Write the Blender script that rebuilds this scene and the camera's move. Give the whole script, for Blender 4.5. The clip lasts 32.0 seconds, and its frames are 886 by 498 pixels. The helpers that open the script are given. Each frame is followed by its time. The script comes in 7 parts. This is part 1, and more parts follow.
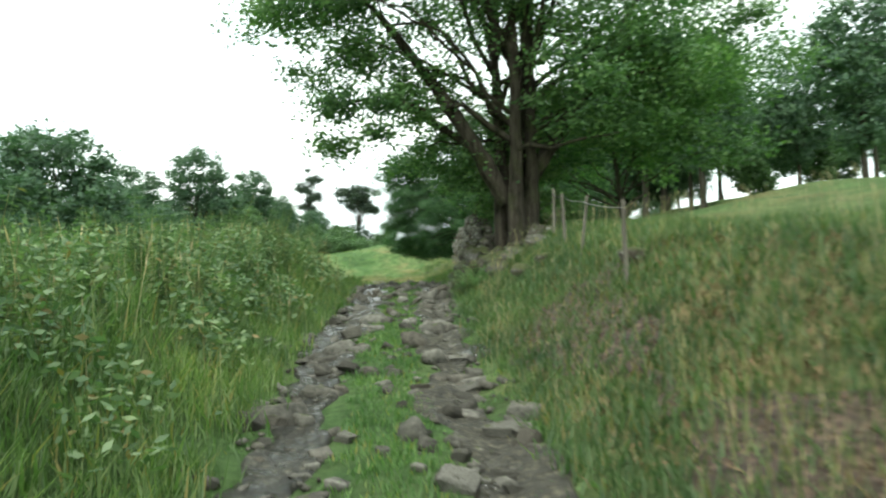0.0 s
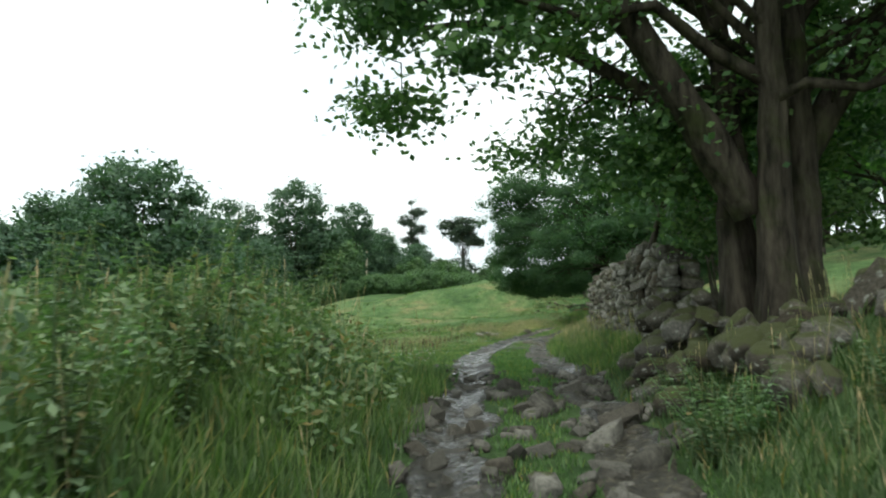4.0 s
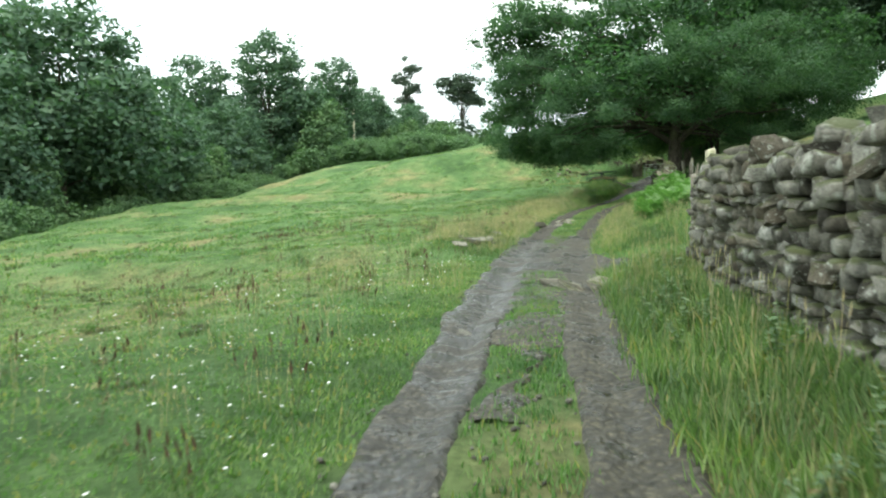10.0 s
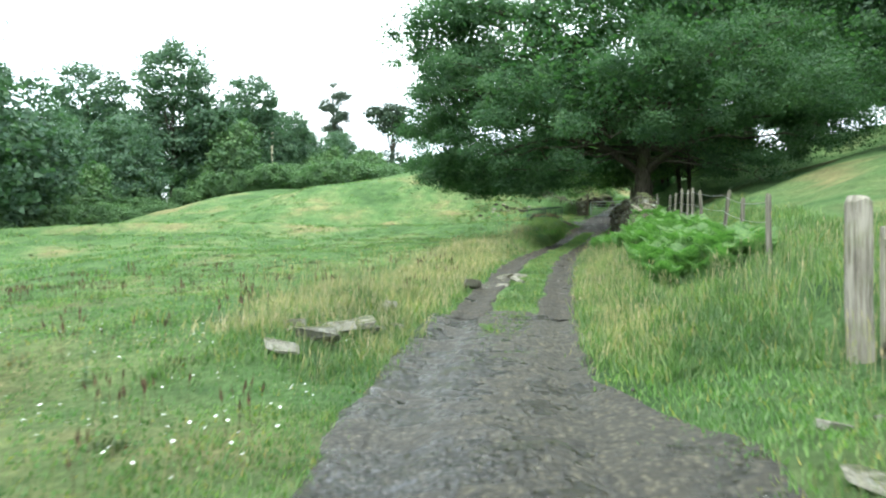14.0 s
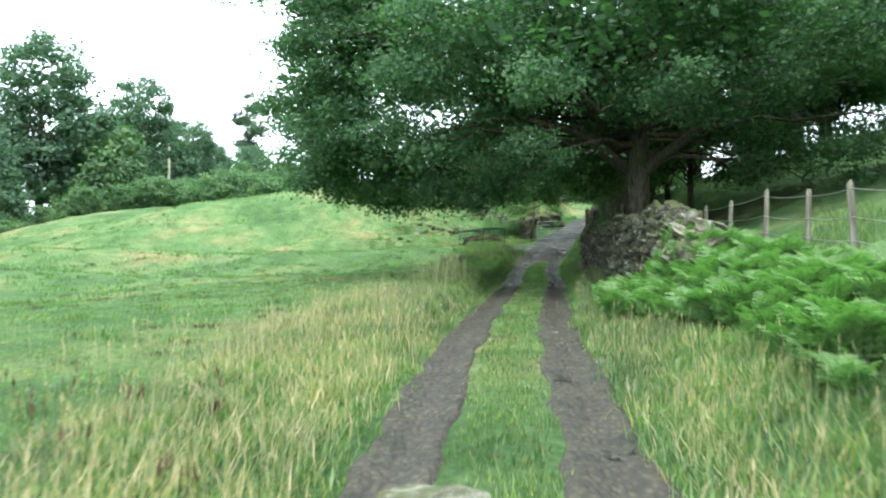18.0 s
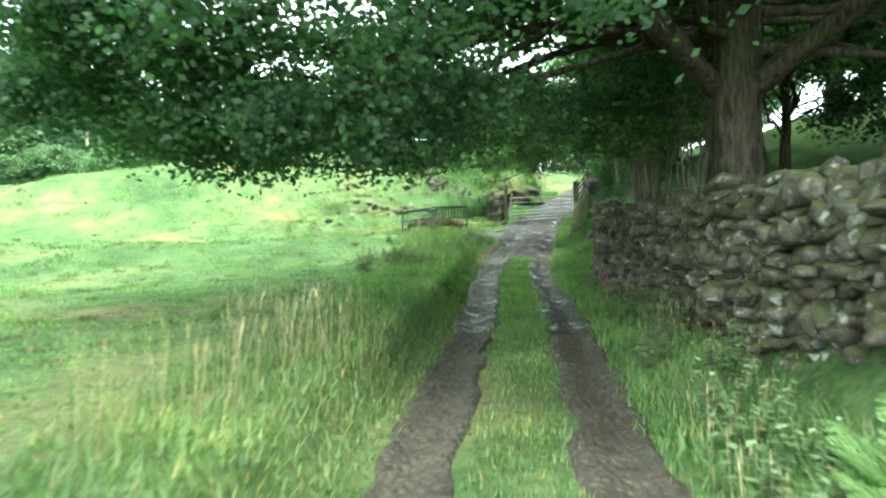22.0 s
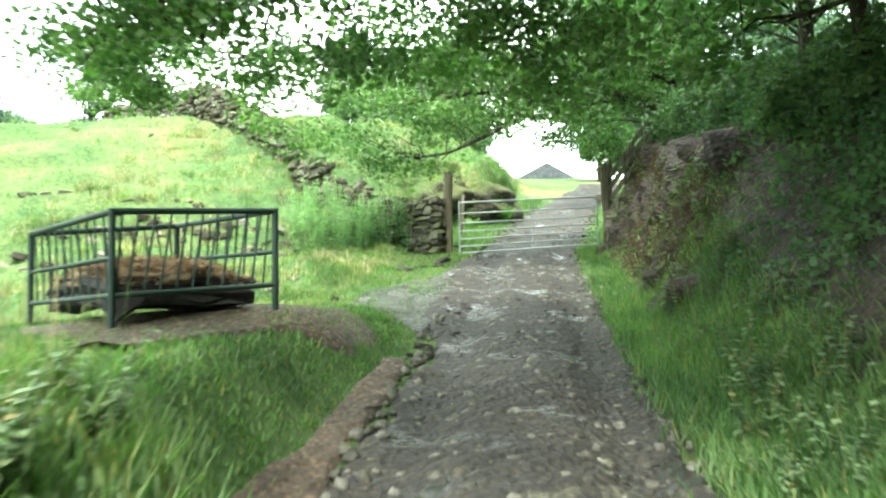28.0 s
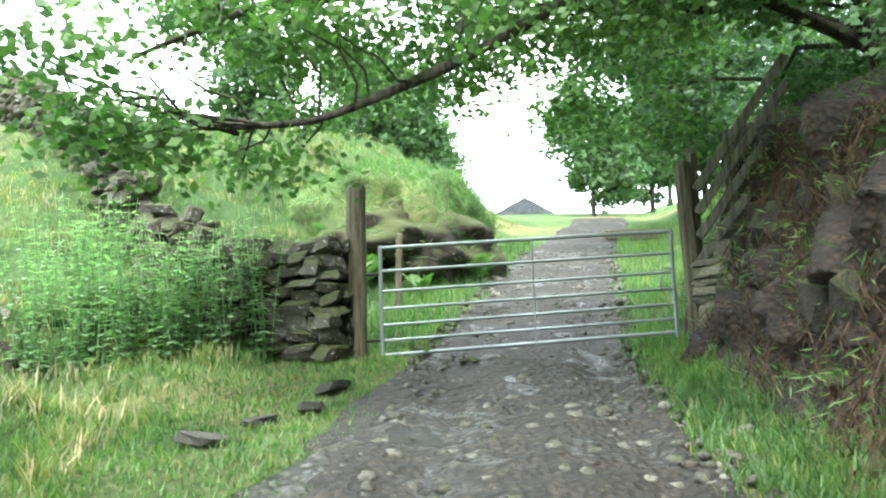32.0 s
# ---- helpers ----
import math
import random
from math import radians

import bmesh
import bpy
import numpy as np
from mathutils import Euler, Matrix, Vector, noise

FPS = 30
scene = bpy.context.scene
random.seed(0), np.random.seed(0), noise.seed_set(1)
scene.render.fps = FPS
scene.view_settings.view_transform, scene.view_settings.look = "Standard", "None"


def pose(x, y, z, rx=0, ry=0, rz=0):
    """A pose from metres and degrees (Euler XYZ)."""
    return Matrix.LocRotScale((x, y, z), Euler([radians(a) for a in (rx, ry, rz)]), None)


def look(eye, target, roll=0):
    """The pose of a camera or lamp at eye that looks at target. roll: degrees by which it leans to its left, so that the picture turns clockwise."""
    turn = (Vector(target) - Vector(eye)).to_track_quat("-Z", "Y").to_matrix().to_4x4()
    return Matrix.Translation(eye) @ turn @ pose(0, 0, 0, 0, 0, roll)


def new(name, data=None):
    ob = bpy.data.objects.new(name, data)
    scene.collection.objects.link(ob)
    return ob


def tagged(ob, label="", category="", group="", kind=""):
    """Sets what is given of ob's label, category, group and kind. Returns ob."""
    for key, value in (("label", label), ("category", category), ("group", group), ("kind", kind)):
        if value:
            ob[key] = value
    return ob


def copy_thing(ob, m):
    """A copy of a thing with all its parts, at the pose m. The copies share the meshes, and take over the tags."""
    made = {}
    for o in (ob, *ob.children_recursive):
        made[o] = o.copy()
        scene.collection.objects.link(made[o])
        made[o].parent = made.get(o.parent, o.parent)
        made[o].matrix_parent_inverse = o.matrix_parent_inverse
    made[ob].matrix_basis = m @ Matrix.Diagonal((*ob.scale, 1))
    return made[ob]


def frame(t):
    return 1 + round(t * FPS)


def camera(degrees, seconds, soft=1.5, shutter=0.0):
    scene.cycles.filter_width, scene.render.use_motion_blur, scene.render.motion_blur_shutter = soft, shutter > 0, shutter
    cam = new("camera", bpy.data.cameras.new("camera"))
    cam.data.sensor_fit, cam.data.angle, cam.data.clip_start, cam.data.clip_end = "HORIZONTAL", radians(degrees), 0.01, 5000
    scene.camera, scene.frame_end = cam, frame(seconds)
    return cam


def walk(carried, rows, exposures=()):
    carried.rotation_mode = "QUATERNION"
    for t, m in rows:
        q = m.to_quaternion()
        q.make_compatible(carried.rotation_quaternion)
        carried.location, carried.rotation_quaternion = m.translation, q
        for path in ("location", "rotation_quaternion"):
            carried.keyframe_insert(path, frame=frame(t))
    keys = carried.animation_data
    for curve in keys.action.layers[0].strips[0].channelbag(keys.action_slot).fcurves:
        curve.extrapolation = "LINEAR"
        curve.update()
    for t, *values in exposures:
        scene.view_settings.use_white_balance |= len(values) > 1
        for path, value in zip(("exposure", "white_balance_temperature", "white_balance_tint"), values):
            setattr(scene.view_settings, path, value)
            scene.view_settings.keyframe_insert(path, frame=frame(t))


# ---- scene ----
cam = camera(59.82, 32.0, soft=2.1, shutter=0.45)
PATH = [
    (0.0, pose(0.013, 0.002, 1.732, 96.13, 0.85, 0.65)),
    (0.5, pose(-0.137, 1.404, 1.929, 95.75, -0.04, 5.48)),
    (1.0, pose(-0.285, 2.792, 2.108, 95.89, -0.45, 9.30)),
    (1.5, pose(-0.369, 4.132, 2.304, 96.37, -1.07, 8.70)),
    (2.0, pose(-0.409, 5.490, 2.528, 96.58, 1.05, 7.76)),
    (2.5, pose(-0.529, 6.784, 2.692, 96.06, 1.44, 7.80)),
    (3.0, pose(-0.650, 8.067, 2.967, 96.96, 1.25, 8.73)),
    (3.5, pose(-0.774, 9.278, 3.119, 98.46, 0.50, 8.83)),
    (5.5, pose(-1.087, 14.069, 3.780, 98.74, -0.46, 5.56)),
    (6.0, pose(-1.035, 15.402, 3.980, 98.15, -0.05, 3.60)),
    (6.5, pose(-0.992, 16.640, 4.229, 97.49, 0.67, 2.90)),
    (7.0, pose(-1.118, 17.971, 4.383, 97.61, 2.27, 3.58)),
    (7.5, pose(-1.181, 19.135, 4.587, 98.02, 1.41, 4.78)),
    (8.0, pose(-1.186, 20.373, 4.707, 98.50, 2.52, 6.39)),
    (8.5, pose(-1.296, 21.572, 4.864, 96.84, 3.46, 7.75)),
    (9.0, pose(-1.475, 22.903, 4.921, 92.01, 3.03, 8.68)),
    (9.5, pose(-1.602, 24.318, 4.970, 89.55, 3.08, 9.40)),
    (10.0, pose(-1.815, 25.705, 5.074, 88.48, 1.15, 8.74)),
    (10.5, pose(-1.958, 27.149, 5.124, 89.39, 0.10, 7.91)),
    (11.0, pose(-2.071, 28.669, 5.191, 89.92, -0.52, 7.43)),
    (11.5, pose(-2.130, 30.017, 5.232, 90.24, -1.26, 7.05)),
    (12.0, pose(-2.146, 31.312, 5.313, 90.29, -1.30, 6.54)),
    (12.5, pose(-2.155, 32.617, 5.365, 90.43, -1.23, 5.81)),
    (13.0, pose(-2.175, 34.065, 5.437, 90.39, -0.93, 5.25)),
    (13.5, pose(-2.159, 35.600, 5.482, 90.84, -0.30, 4.50)),
    (14.0, pose(-2.167, 37.300, 5.573, 91.08, -0.40, 3.61)),
    (14.5, pose(-2.184, 38.817, 5.699, 90.87, -0.42, 3.40)),
    (16.5, pose(-2.142, 46.169, 6.127, 91.93, -0.22, 1.14)),
    (17.0, pose(-2.025, 47.990, 6.256, 92.25, 0.03, 0.18)),
    (17.5, pose(-1.834, 49.690, 6.406, 92.30, 0.16, -0.69)),
    (18.0, pose(-1.713, 51.369, 6.554, 92.71, -0.03, -1.62)),
    (18.5, pose(-1.518, 52.955, 6.724, 93.41, 0.78, -2.28)),
    (19.0, pose(-1.332, 54.613, 6.887, 94.18, 1.85, -2.57)),
    (19.5, pose(-1.196, 56.115, 6.977, 94.38, 1.60, -2.85)),
    (20.0, pose(-1.045, 57.627, 7.114, 93.00, 2.16, -2.69)),
    (20.5, pose(-0.840, 59.256, 7.253, 92.08, 2.23, -2.99)),
    (21.0, pose(-0.604, 60.978, 7.381, 91.42, 2.08, -3.18)),
    (21.5, pose(-0.384, 62.666, 7.485, 90.90, 1.19, -3.49)),
    (22.0, pose(-0.110, 64.475, 7.564, 91.06, 0.33, -4.10)),
    (22.5, pose(0.185, 66.302, 7.656, 90.84, -0.39, -4.89)),
    (23.0, pose(0.522, 68.275, 7.767, 90.60, -1.05, -5.70)),
    (23.5, pose(0.916, 70.192, 7.874, 90.81, -0.98, -6.22)),
    (24.0, pose(1.233, 72.151, 8.034, 90.82, -0.84, -6.78)),
    (24.5, pose(1.572, 74.036, 8.144, 91.10, -0.64, -6.89)),
    (25.0, pose(1.903, 75.974, 8.274, 91.42, -0.70, -6.82)),
    (25.5, pose(2.313, 77.807, 8.373, 91.68, -0.91, -6.38)),
    (27.5, pose(3.350, 85.715, 8.916, 92.50, 0.86, -7.02)),
    (28.0, pose(3.682, 87.435, 9.064, 92.77, 0.74, -7.54)),
    (28.5, pose(3.976, 88.972, 9.199, 93.10, 0.47, -8.68)),
    (29.0, pose(4.310, 90.614, 9.337, 93.77, 0.94, -9.69)),
    (29.5, pose(4.772, 92.271, 9.550, 94.01, 1.56, -10.45)),
    (30.0, pose(5.199, 94.037, 9.775, 94.25, 2.24, -10.90)),
    (30.5, pose(5.481, 95.475, 9.947, 94.56, 2.66, -10.40)),
    (31.0, pose(5.669, 96.534, 10.076, 94.97, 2.11, -9.74)),
    (31.5, pose(5.778, 96.984, 10.133, 95.51, 2.37, -9.38)),
    (32.0, pose(5.754, 96.848, 10.137, 95.81, 1.95, -9.38)),
]
EXPOSURES = [(0.0, 0.25, 6300, -4), (2.0, -0.05, 6300, -4), (3.5, -0.25, 6200, -1), (6.0, -0.45, 6200, 3), (8.0, -0.65, 6200, 2), (9.0, -0.1, 6200, 0), (10.0, 0.55, 6200, -2), (11.5, 0.8, 6200, -3), (13.0, 0.86, 5950, -1), (19.0, 1.25, 5750, -1), (21.0, 1.6, 5850, -3), (23.0, 2.15, 6400, -16), (25.5, 2.3, 7900, -24), (27.5, 2.24, 6500, -9), (30.0, 1.98, 6100, -1), (32.0, 1.98, 5950, 1)]
walk(cam, PATH, EXPOSURES)

# ---- world, sun ----
world = bpy.data.worlds.new("overcast_sky")
scene.world = world
world.use_nodes = True
wn, wl = world.node_tree.nodes, world.node_tree.links
wn.clear()
w_out = wn.new("ShaderNodeOutputWorld")
w_bg = wn.new("ShaderNodeBackground")
w_sky = wn.new("ShaderNodeTexSky")
w_sky.sky_type = "NISHITA"
w_sky.sun_disc = False
w_sky.sun_elevation = radians(48)
w_sky.sun_rotation = radians(165)
w_scale = wn.new("ShaderNodeMix")
w_scale.data_type = "RGBA"
w_scale.blend_type = "MULTIPLY"
w_scale.inputs["Factor"].default_value = 1.0
w_scale.inputs["B"].default_value = (0.14, 0.14, 0.14, 1)
w_noise = wn.new("ShaderNodeTexNoise")
w_noise.inputs["Scale"].default_value = 2.2
w_noise.inputs["Detail"].default_value = 5
w_coord = wn.new("ShaderNodeTexCoord")
w_map = wn.new("ShaderNodeMapping")
w_map.inputs["Scale"].default_value = (1, 1, 2.6)
w_ramp = wn.new("ShaderNodeValToRGB")
w_ramp.color_ramp.elements[0].position = 0.40
w_ramp.color_ramp.elements[0].color = (0.72, 0.72, 0.72, 1)
w_ramp.color_ramp.elements[1].position = 0.60
w_ramp.color_ramp.elements[1].color = (1, 1, 1, 1)
w_mix = wn.new("ShaderNodeMix")
w_mix.data_type = "RGBA"
w_mix.inputs["B"].default_value = (1.0, 1.0, 0.99, 1)
SKY_STRENGTH = 1.75
w_bg.inputs["Strength"].default_value = SKY_STRENGTH
wl.new(w_coord.outputs["Generated"], w_map.inputs["Vector"])
wl.new(w_map.outputs["Vector"], w_noise.inputs["Vector"])
wl.new(w_noise.outputs["Fac"], w_ramp.inputs["Fac"])
wl.new(w_sky.outputs["Color"], w_scale.inputs["A"])
wl.new(w_ramp.outputs["Color"], w_mix.inputs["Factor"])
wl.new(w_scale.outputs["Result"], w_mix.inputs["A"])
wl.new(w_mix.outputs["Result"], w_bg.inputs["Color"])
wl.new(w_bg.outputs["Background"], w_out.inputs["Surface"])

sun = new("sun", bpy.data.lights.new("sun", "SUN"))
sun.data.energy = 2.3
sun.data.angle = radians(10)
sun.data.color = (1.0, 0.95, 0.87)
sun.matrix_basis = look((0, 0, 60), (7, 26, 0))


# ---- materials ----
def material(name, roughness=0.8, specular=0.3, metallic=0.0):
    m = bpy.data.materials.new(name)
    m.use_nodes = True
    b = m.node_tree.nodes["Principled BSDF"]
    b.inputs["Roughness"].default_value = roughness
    b.inputs["Specular IOR Level"].default_value = specular
    b.inputs["Metallic"].default_value = metallic
    return m, m.node_tree.nodes, m.node_tree.links, b


def ramp(nodes, links, source, stops):
    r = nodes.new("ShaderNodeValToRGB")
    e = r.color_ramp.elements
    while len(e) < len(stops):
        e.new(0.5)
    for el, (p, c) in zip(e, stops):
        el.position, el.color = p, (*c, 1)
    links.new(source, r.inputs["Fac"])
    return r


def noise_node(nodes, links, scale, detail=6, rough=0.6, coord="Object", stretch=None):
    c = nodes.new("ShaderNodeTexCoord")
    n = nodes.new("ShaderNodeTexNoise")
    n.inputs["Scale"].default_value = scale
    n.inputs["Detail"].default_value = detail
    n.inputs["Roughness"].default_value = rough
    if stretch:
        mp = nodes.new("ShaderNodeMapping")
        mp.inputs["Scale"].default_value = stretch
        links.new(c.outputs[coord], mp.inputs["Vector"])
        links.new(mp.outputs["Vector"], n.inputs["Vector"])
    else:
        links.new(c.outputs[coord], n.inputs["Vector"])
    return n


def blend(nodes, links, a, b, fac, mode="MIX"):
    m = nodes.new("ShaderNodeMix")
    m.data_type, m.blend_type = "RGBA", mode
    for key, v in (("A", a), ("B", b), ("Factor", fac)):
        if isinstance(v, (int, float)):
            m.inputs[key].default_value = v
        elif isinstance(v, tuple):
            m.inputs[key].default_value = (*v, 1)
        else:
            links.new(v, m.inputs[key])
    return m.outputs["Result"]


def bump(nodes, links, b, height, strength=0.5, distance=0.02):
    n = nodes.new("ShaderNodeBump")
    n.inputs["Strength"].default_value, n.inputs["Distance"].default_value = strength, distance
    links.new(height, n.inputs["Height"])
    links.new(n.outputs["Normal"], b.inputs["Normal"])


def leaf_material(name, dark, mid, light, translucent=0.35, rough=0.55, brown=None):
    """Foliage: each leaf its own shade, with some light coming through."""
    m, n, l, b = material(name, rough, 0.25)
    dark, mid, light = [(c[0] * 1.1, c[1] * 0.94, c[2] * 1.24) for c in (dark, mid, light)]
    g = n.new("ShaderNodeNewGeometry")
    stops = [(0.0, dark), (0.55, mid), (1.0, light)]
    if brown:
        stops = [(0.0, dark), (0.5, mid), (0.9, light), (0.97, brown)]
    r = ramp(n, l, g.outputs["Random Per Island"], stops)
    big = noise_node(n, l, 0.8, 4)
    shade = ramp(n, l, big.outputs["Fac"], [(0.32, (0.62, 0.68, 0.66)), (0.68, (1.32, 1.25, 1.02))])
    c = blend(n, l, r.outputs["Color"], shade.outputs["Color"], 1.0, "MULTIPLY")
    l.new(c, b.inputs["Base Color"])
    t = n.new("ShaderNodeBsdfTranslucent")
    tc = blend(n, l, c, (1.0, 1.45, 0.6), 1.0, "MULTIPLY")
    l.new(tc, t.inputs["Color"])
    mx = n.new("ShaderNodeMixShader")
    mx.inputs["Fac"].default_value = translucent
    l.new(b.outputs["BSDF"], mx.inputs[1])
    l.new(t.outputs["BSDF"], mx.inputs[2])
    l.new(mx.outputs["Shader"], n["Material Output"].inputs["Surface"])
    return m


oak_leaf = leaf_material("oak_leaf", (0.05, 0.112, 0.05), (0.068, 0.145, 0.062), (0.095, 0.185, 0.077), 0.45)
sycamore_leaf = leaf_material("sycamore_leaf", (0.052, 0.122, 0.043), (0.098, 0.205, 0.066), (0.165, 0.3, 0.095))
hazel_leaf = leaf_material("hazel_leaf", (0.055, 0.12, 0.04), (0.1, 0.2, 0.06), (0.17, 0.3, 0.09))
# Distance haze is put into this leaf colour: lightened and slightly blued.
wood_leaf = leaf_material("hazed_woodland_leaf", (0.05, 0.105, 0.058), (0.075, 0.15, 0.078), (0.11, 0.2, 0.1), 0.3)
wood_leaf_b = leaf_material("lighter_woodland_leaf", (0.065, 0.135, 0.055), (0.095, 0.185, 0.07), (0.135, 0.24, 0.09), 0.3)
copper_leaf = leaf_material("copper_beech_leaf", (0.035, 0.03, 0.02), (0.07, 0.055, 0.03), (0.1, 0.085, 0.04), 0.2)
pine_leaf = leaf_material("pine_needles", (0.03, 0.058, 0.034), (0.046, 0.082, 0.046), (0.066, 0.108, 0.056), 0.15)
fern_leaf = leaf_material("bracken_frond", (0.09, 0.185, 0.055), (0.14, 0.265, 0.08), (0.19, 0.33, 0.1), 0.4)
nettle_leaf = leaf_material("nettle_leaf", (0.17, 0.28, 0.15), (0.23, 0.37, 0.19), (0.3, 0.45, 0.24), 0.45)
weed_leaf = leaf_material("verge_weed_leaf", (0.075, 0.145, 0.06), (0.14, 0.235, 0.1), (0.21, 0.32, 0.145), 0.3, brown=(0.22, 0.17, 0.08))
bank_blade = leaf_material("bank_grass_blade", (0.05, 0.1, 0.038), (0.09, 0.16, 0.062), (0.15, 0.225, 0.095), 0.4, brown=(0.24, 0.19, 0.09))
grass_blade = leaf_material("field_grass", (0.075, 0.148, 0.048), (0.125, 0.238, 0.08), (0.195, 0.32, 0.12), 0.45, brown=(0.3, 0.27, 0.1))
verge_blade = leaf_material("verge_grass", (0.075, 0.14, 0.045), (0.13, 0.22, 0.075), (0.2, 0.29, 0.11), 0.45, brown=(0.3, 0.25, 0.11))
straw_blade = leaf_material("seeding_grass", (0.13, 0.19, 0.07), (0.27, 0.28, 0.13), (0.44, 0.39, 0.23), 0.35)


def bark_material(name, dark, light, scale):
    m, n, l, b = material(name, 0.9, 0.15)
    f = noise_node(n, l, scale, 8, 0.65, "Object", (1, 1, 0.22))
    s = noise_node(n, l, 1.7, 4)
    c = ramp(n, l, f.outputs["Fac"], [(0.35, dark), (0.62, light)])
    moss = ramp(n, l, s.outputs["Fac"], [(0.5, (1, 1, 1)), (0.68, (0.7, 0.95, 0.5))])
    l.new(blend(n, l, c.outputs["Color"], moss.outputs["Color"], 1.0, "MULTIPLY"), b.inputs["Base Color"])
    bump(n, l, b, f.outputs["Fac"], 0.9, 0.04)
    return m


bark = bark_material("ridged_bark", (0.02, 0.017, 0.013), (0.092, 0.08, 0.062), 14)
burred_bark = bark_material("burred_mossy_bark", (0.014, 0.012, 0.009), (0.078, 0.067, 0.049), 7)
smooth_bark = bark_material("smooth_grey_bark", (0.09, 0.085, 0.065), (0.26, 0.24, 0.19), 9)


def stone_material(name, tones, moss_amount=0.5, lichen=True):
    """Grey rubble stone: a tone for each block, mottling, pale lichen and moss on what faces up."""
    m, n, l, b = material(name, 0.88, 0.25)
    oi = n.new("ShaderNodeObjectInfo")
    g = n.new("ShaderNodeNewGeometry")
    add = n.new("ShaderNodeMath")
    add.operation = "ADD"
    l.new(oi.outputs["Random"], add.inputs[0])
    l.new(g.outputs["Random Per Island"], add.inputs[1])
    fr = n.new("ShaderNodeMath")
    fr.operation = "FRACT"
    l.new(add.outputs[0], fr.inputs[0])
    tone = ramp(n, l, fr.outputs[0], [(i / (len(tones) - 1), t) for i, t in enumerate(tones)])
    f = noise_node(n, l, 16, 9, 0.7)
    s = noise_node(n, l, 5, 5, 0.6)
    mott = ramp(n, l, f.outputs["Fac"], [(0.32, (0.35, 0.35, 0.35)), (0.66, (1.4, 1.4, 1.35))])
    c = blend(n, l, tone.outputs["Color"], mott.outputs["Color"], 1.0, "MULTIPLY")
    if lichen:
        lf = ramp(n, l, s.outputs["Fac"], [(0.57, (0, 0, 0)), (0.66, (0.75, 0.75, 0.75))])
        c = blend(n, l, c, (0.42, 0.43, 0.38), lf.outputs["Color"])
    xyz = n.new("ShaderNodeSeparateXYZ")
    l.new(g.outputs["Normal"], xyz.inputs[0])
    mu = n.new("ShaderNodeMath")
    mu.operation = "MULTIPLY_ADD"
    l.new(xyz.outputs["Z"], mu.inputs[0])
    mu.inputs[1].default_value = 0.45
    ms = noise_node(n, l, 2.6, 6, 0.65, "Object")
    l.new(ms.outputs["Fac"], mu.inputs[2])
    mf = ramp(n, l, mu.outputs[0], [(0.86 - 0.3 * moss_amount, (0, 0, 0)), (1.0 - 0.3 * moss_amount, (0.9, 0.9, 0.9))])
    c = blend(n, l, c, (0.06, 0.07, 0.024), mf.outputs["Color"])
    l.new(c, b.inputs["Base Color"])
    bump(n, l, b, f.outputs["Fac"], 0.8, 0.03)
    return m


wall_stone = stone_material("drystone", [(0.05, 0.045, 0.036), (0.115, 0.108, 0.094), (0.2, 0.194, 0.172), (0.085, 0.07, 0.05), (0.15, 0.138, 0.112), (0.3, 0.295, 0.27)], 0.55)
# Mossier drystone, its tones darkened to stand in for shade under the oak.
shade_stone = stone_material("shade_toned_mossy_drystone", [(0.045, 0.039, 0.03), (0.085, 0.075, 0.058), (0.13, 0.12, 0.098), (0.062, 0.05, 0.035), (0.2, 0.19, 0.165)], 0.85)
slate_stone = stone_material("slaty_rubble", [(0.17, 0.15, 0.12), (0.25, 0.22, 0.17), (0.3, 0.26, 0.2), (0.2, 0.19, 0.17)], 0.3)
road_stone = stone_material("road_stone", [(0.06, 0.055, 0.046), (0.11, 0.103, 0.088), (0.19, 0.18, 0.158), (0.08, 0.07, 0.056)], -0.4, False)
pale_rock = stone_material("pale_rock", [(0.2, 0.19, 0.16), (0.31, 0.29, 0.24), (0.25, 0.23, 0.19)], 0.2)
crag_rock = stone_material("crag_rock", [(0.035, 0.03, 0.024), (0.065, 0.057, 0.046), (0.048, 0.04, 0.03)], 0.7, False)


def ground_material():
    m, n, l, b = material("pasture", 0.95, 0.1)
    a = noise_node(n, l, 0.16, 5, 0.6)
    f = noise_node(n, l, 9, 8, 0.75)
    t = noise_node(n, l, 1.1, 6, 0.65)
    c = ramp(n, l, a.outputs["Fac"], [(0.34, (0.075, 0.132, 0.055)), (0.48, (0.115, 0.195, 0.08)), (0.57, (0.165, 0.22, 0.1)), (0.66, (0.25, 0.235, 0.125))])
    mott = ramp(n, l, f.outputs["Fac"], [(0.3, (0.45, 0.48, 0.42)), (0.7, (1.35, 1.3, 1.2))])
    patch = ramp(n, l, t.outputs["Fac"], [(0.35, (0.68, 0.72, 0.7)), (0.65, (1.2, 1.15, 1.1))])
    c2 = blend(n, l, c.outputs["Color"], mott.outputs["Color"], 1.0, "MULTIPLY")
    l.new(blend(n, l, c2, patch.outputs["Color"], 1.0, "MULTIPLY"), b.inputs["Base Color"])
    bump(n, l, b, f.outputs["Fac"], 1.0, 0.12)
    return m


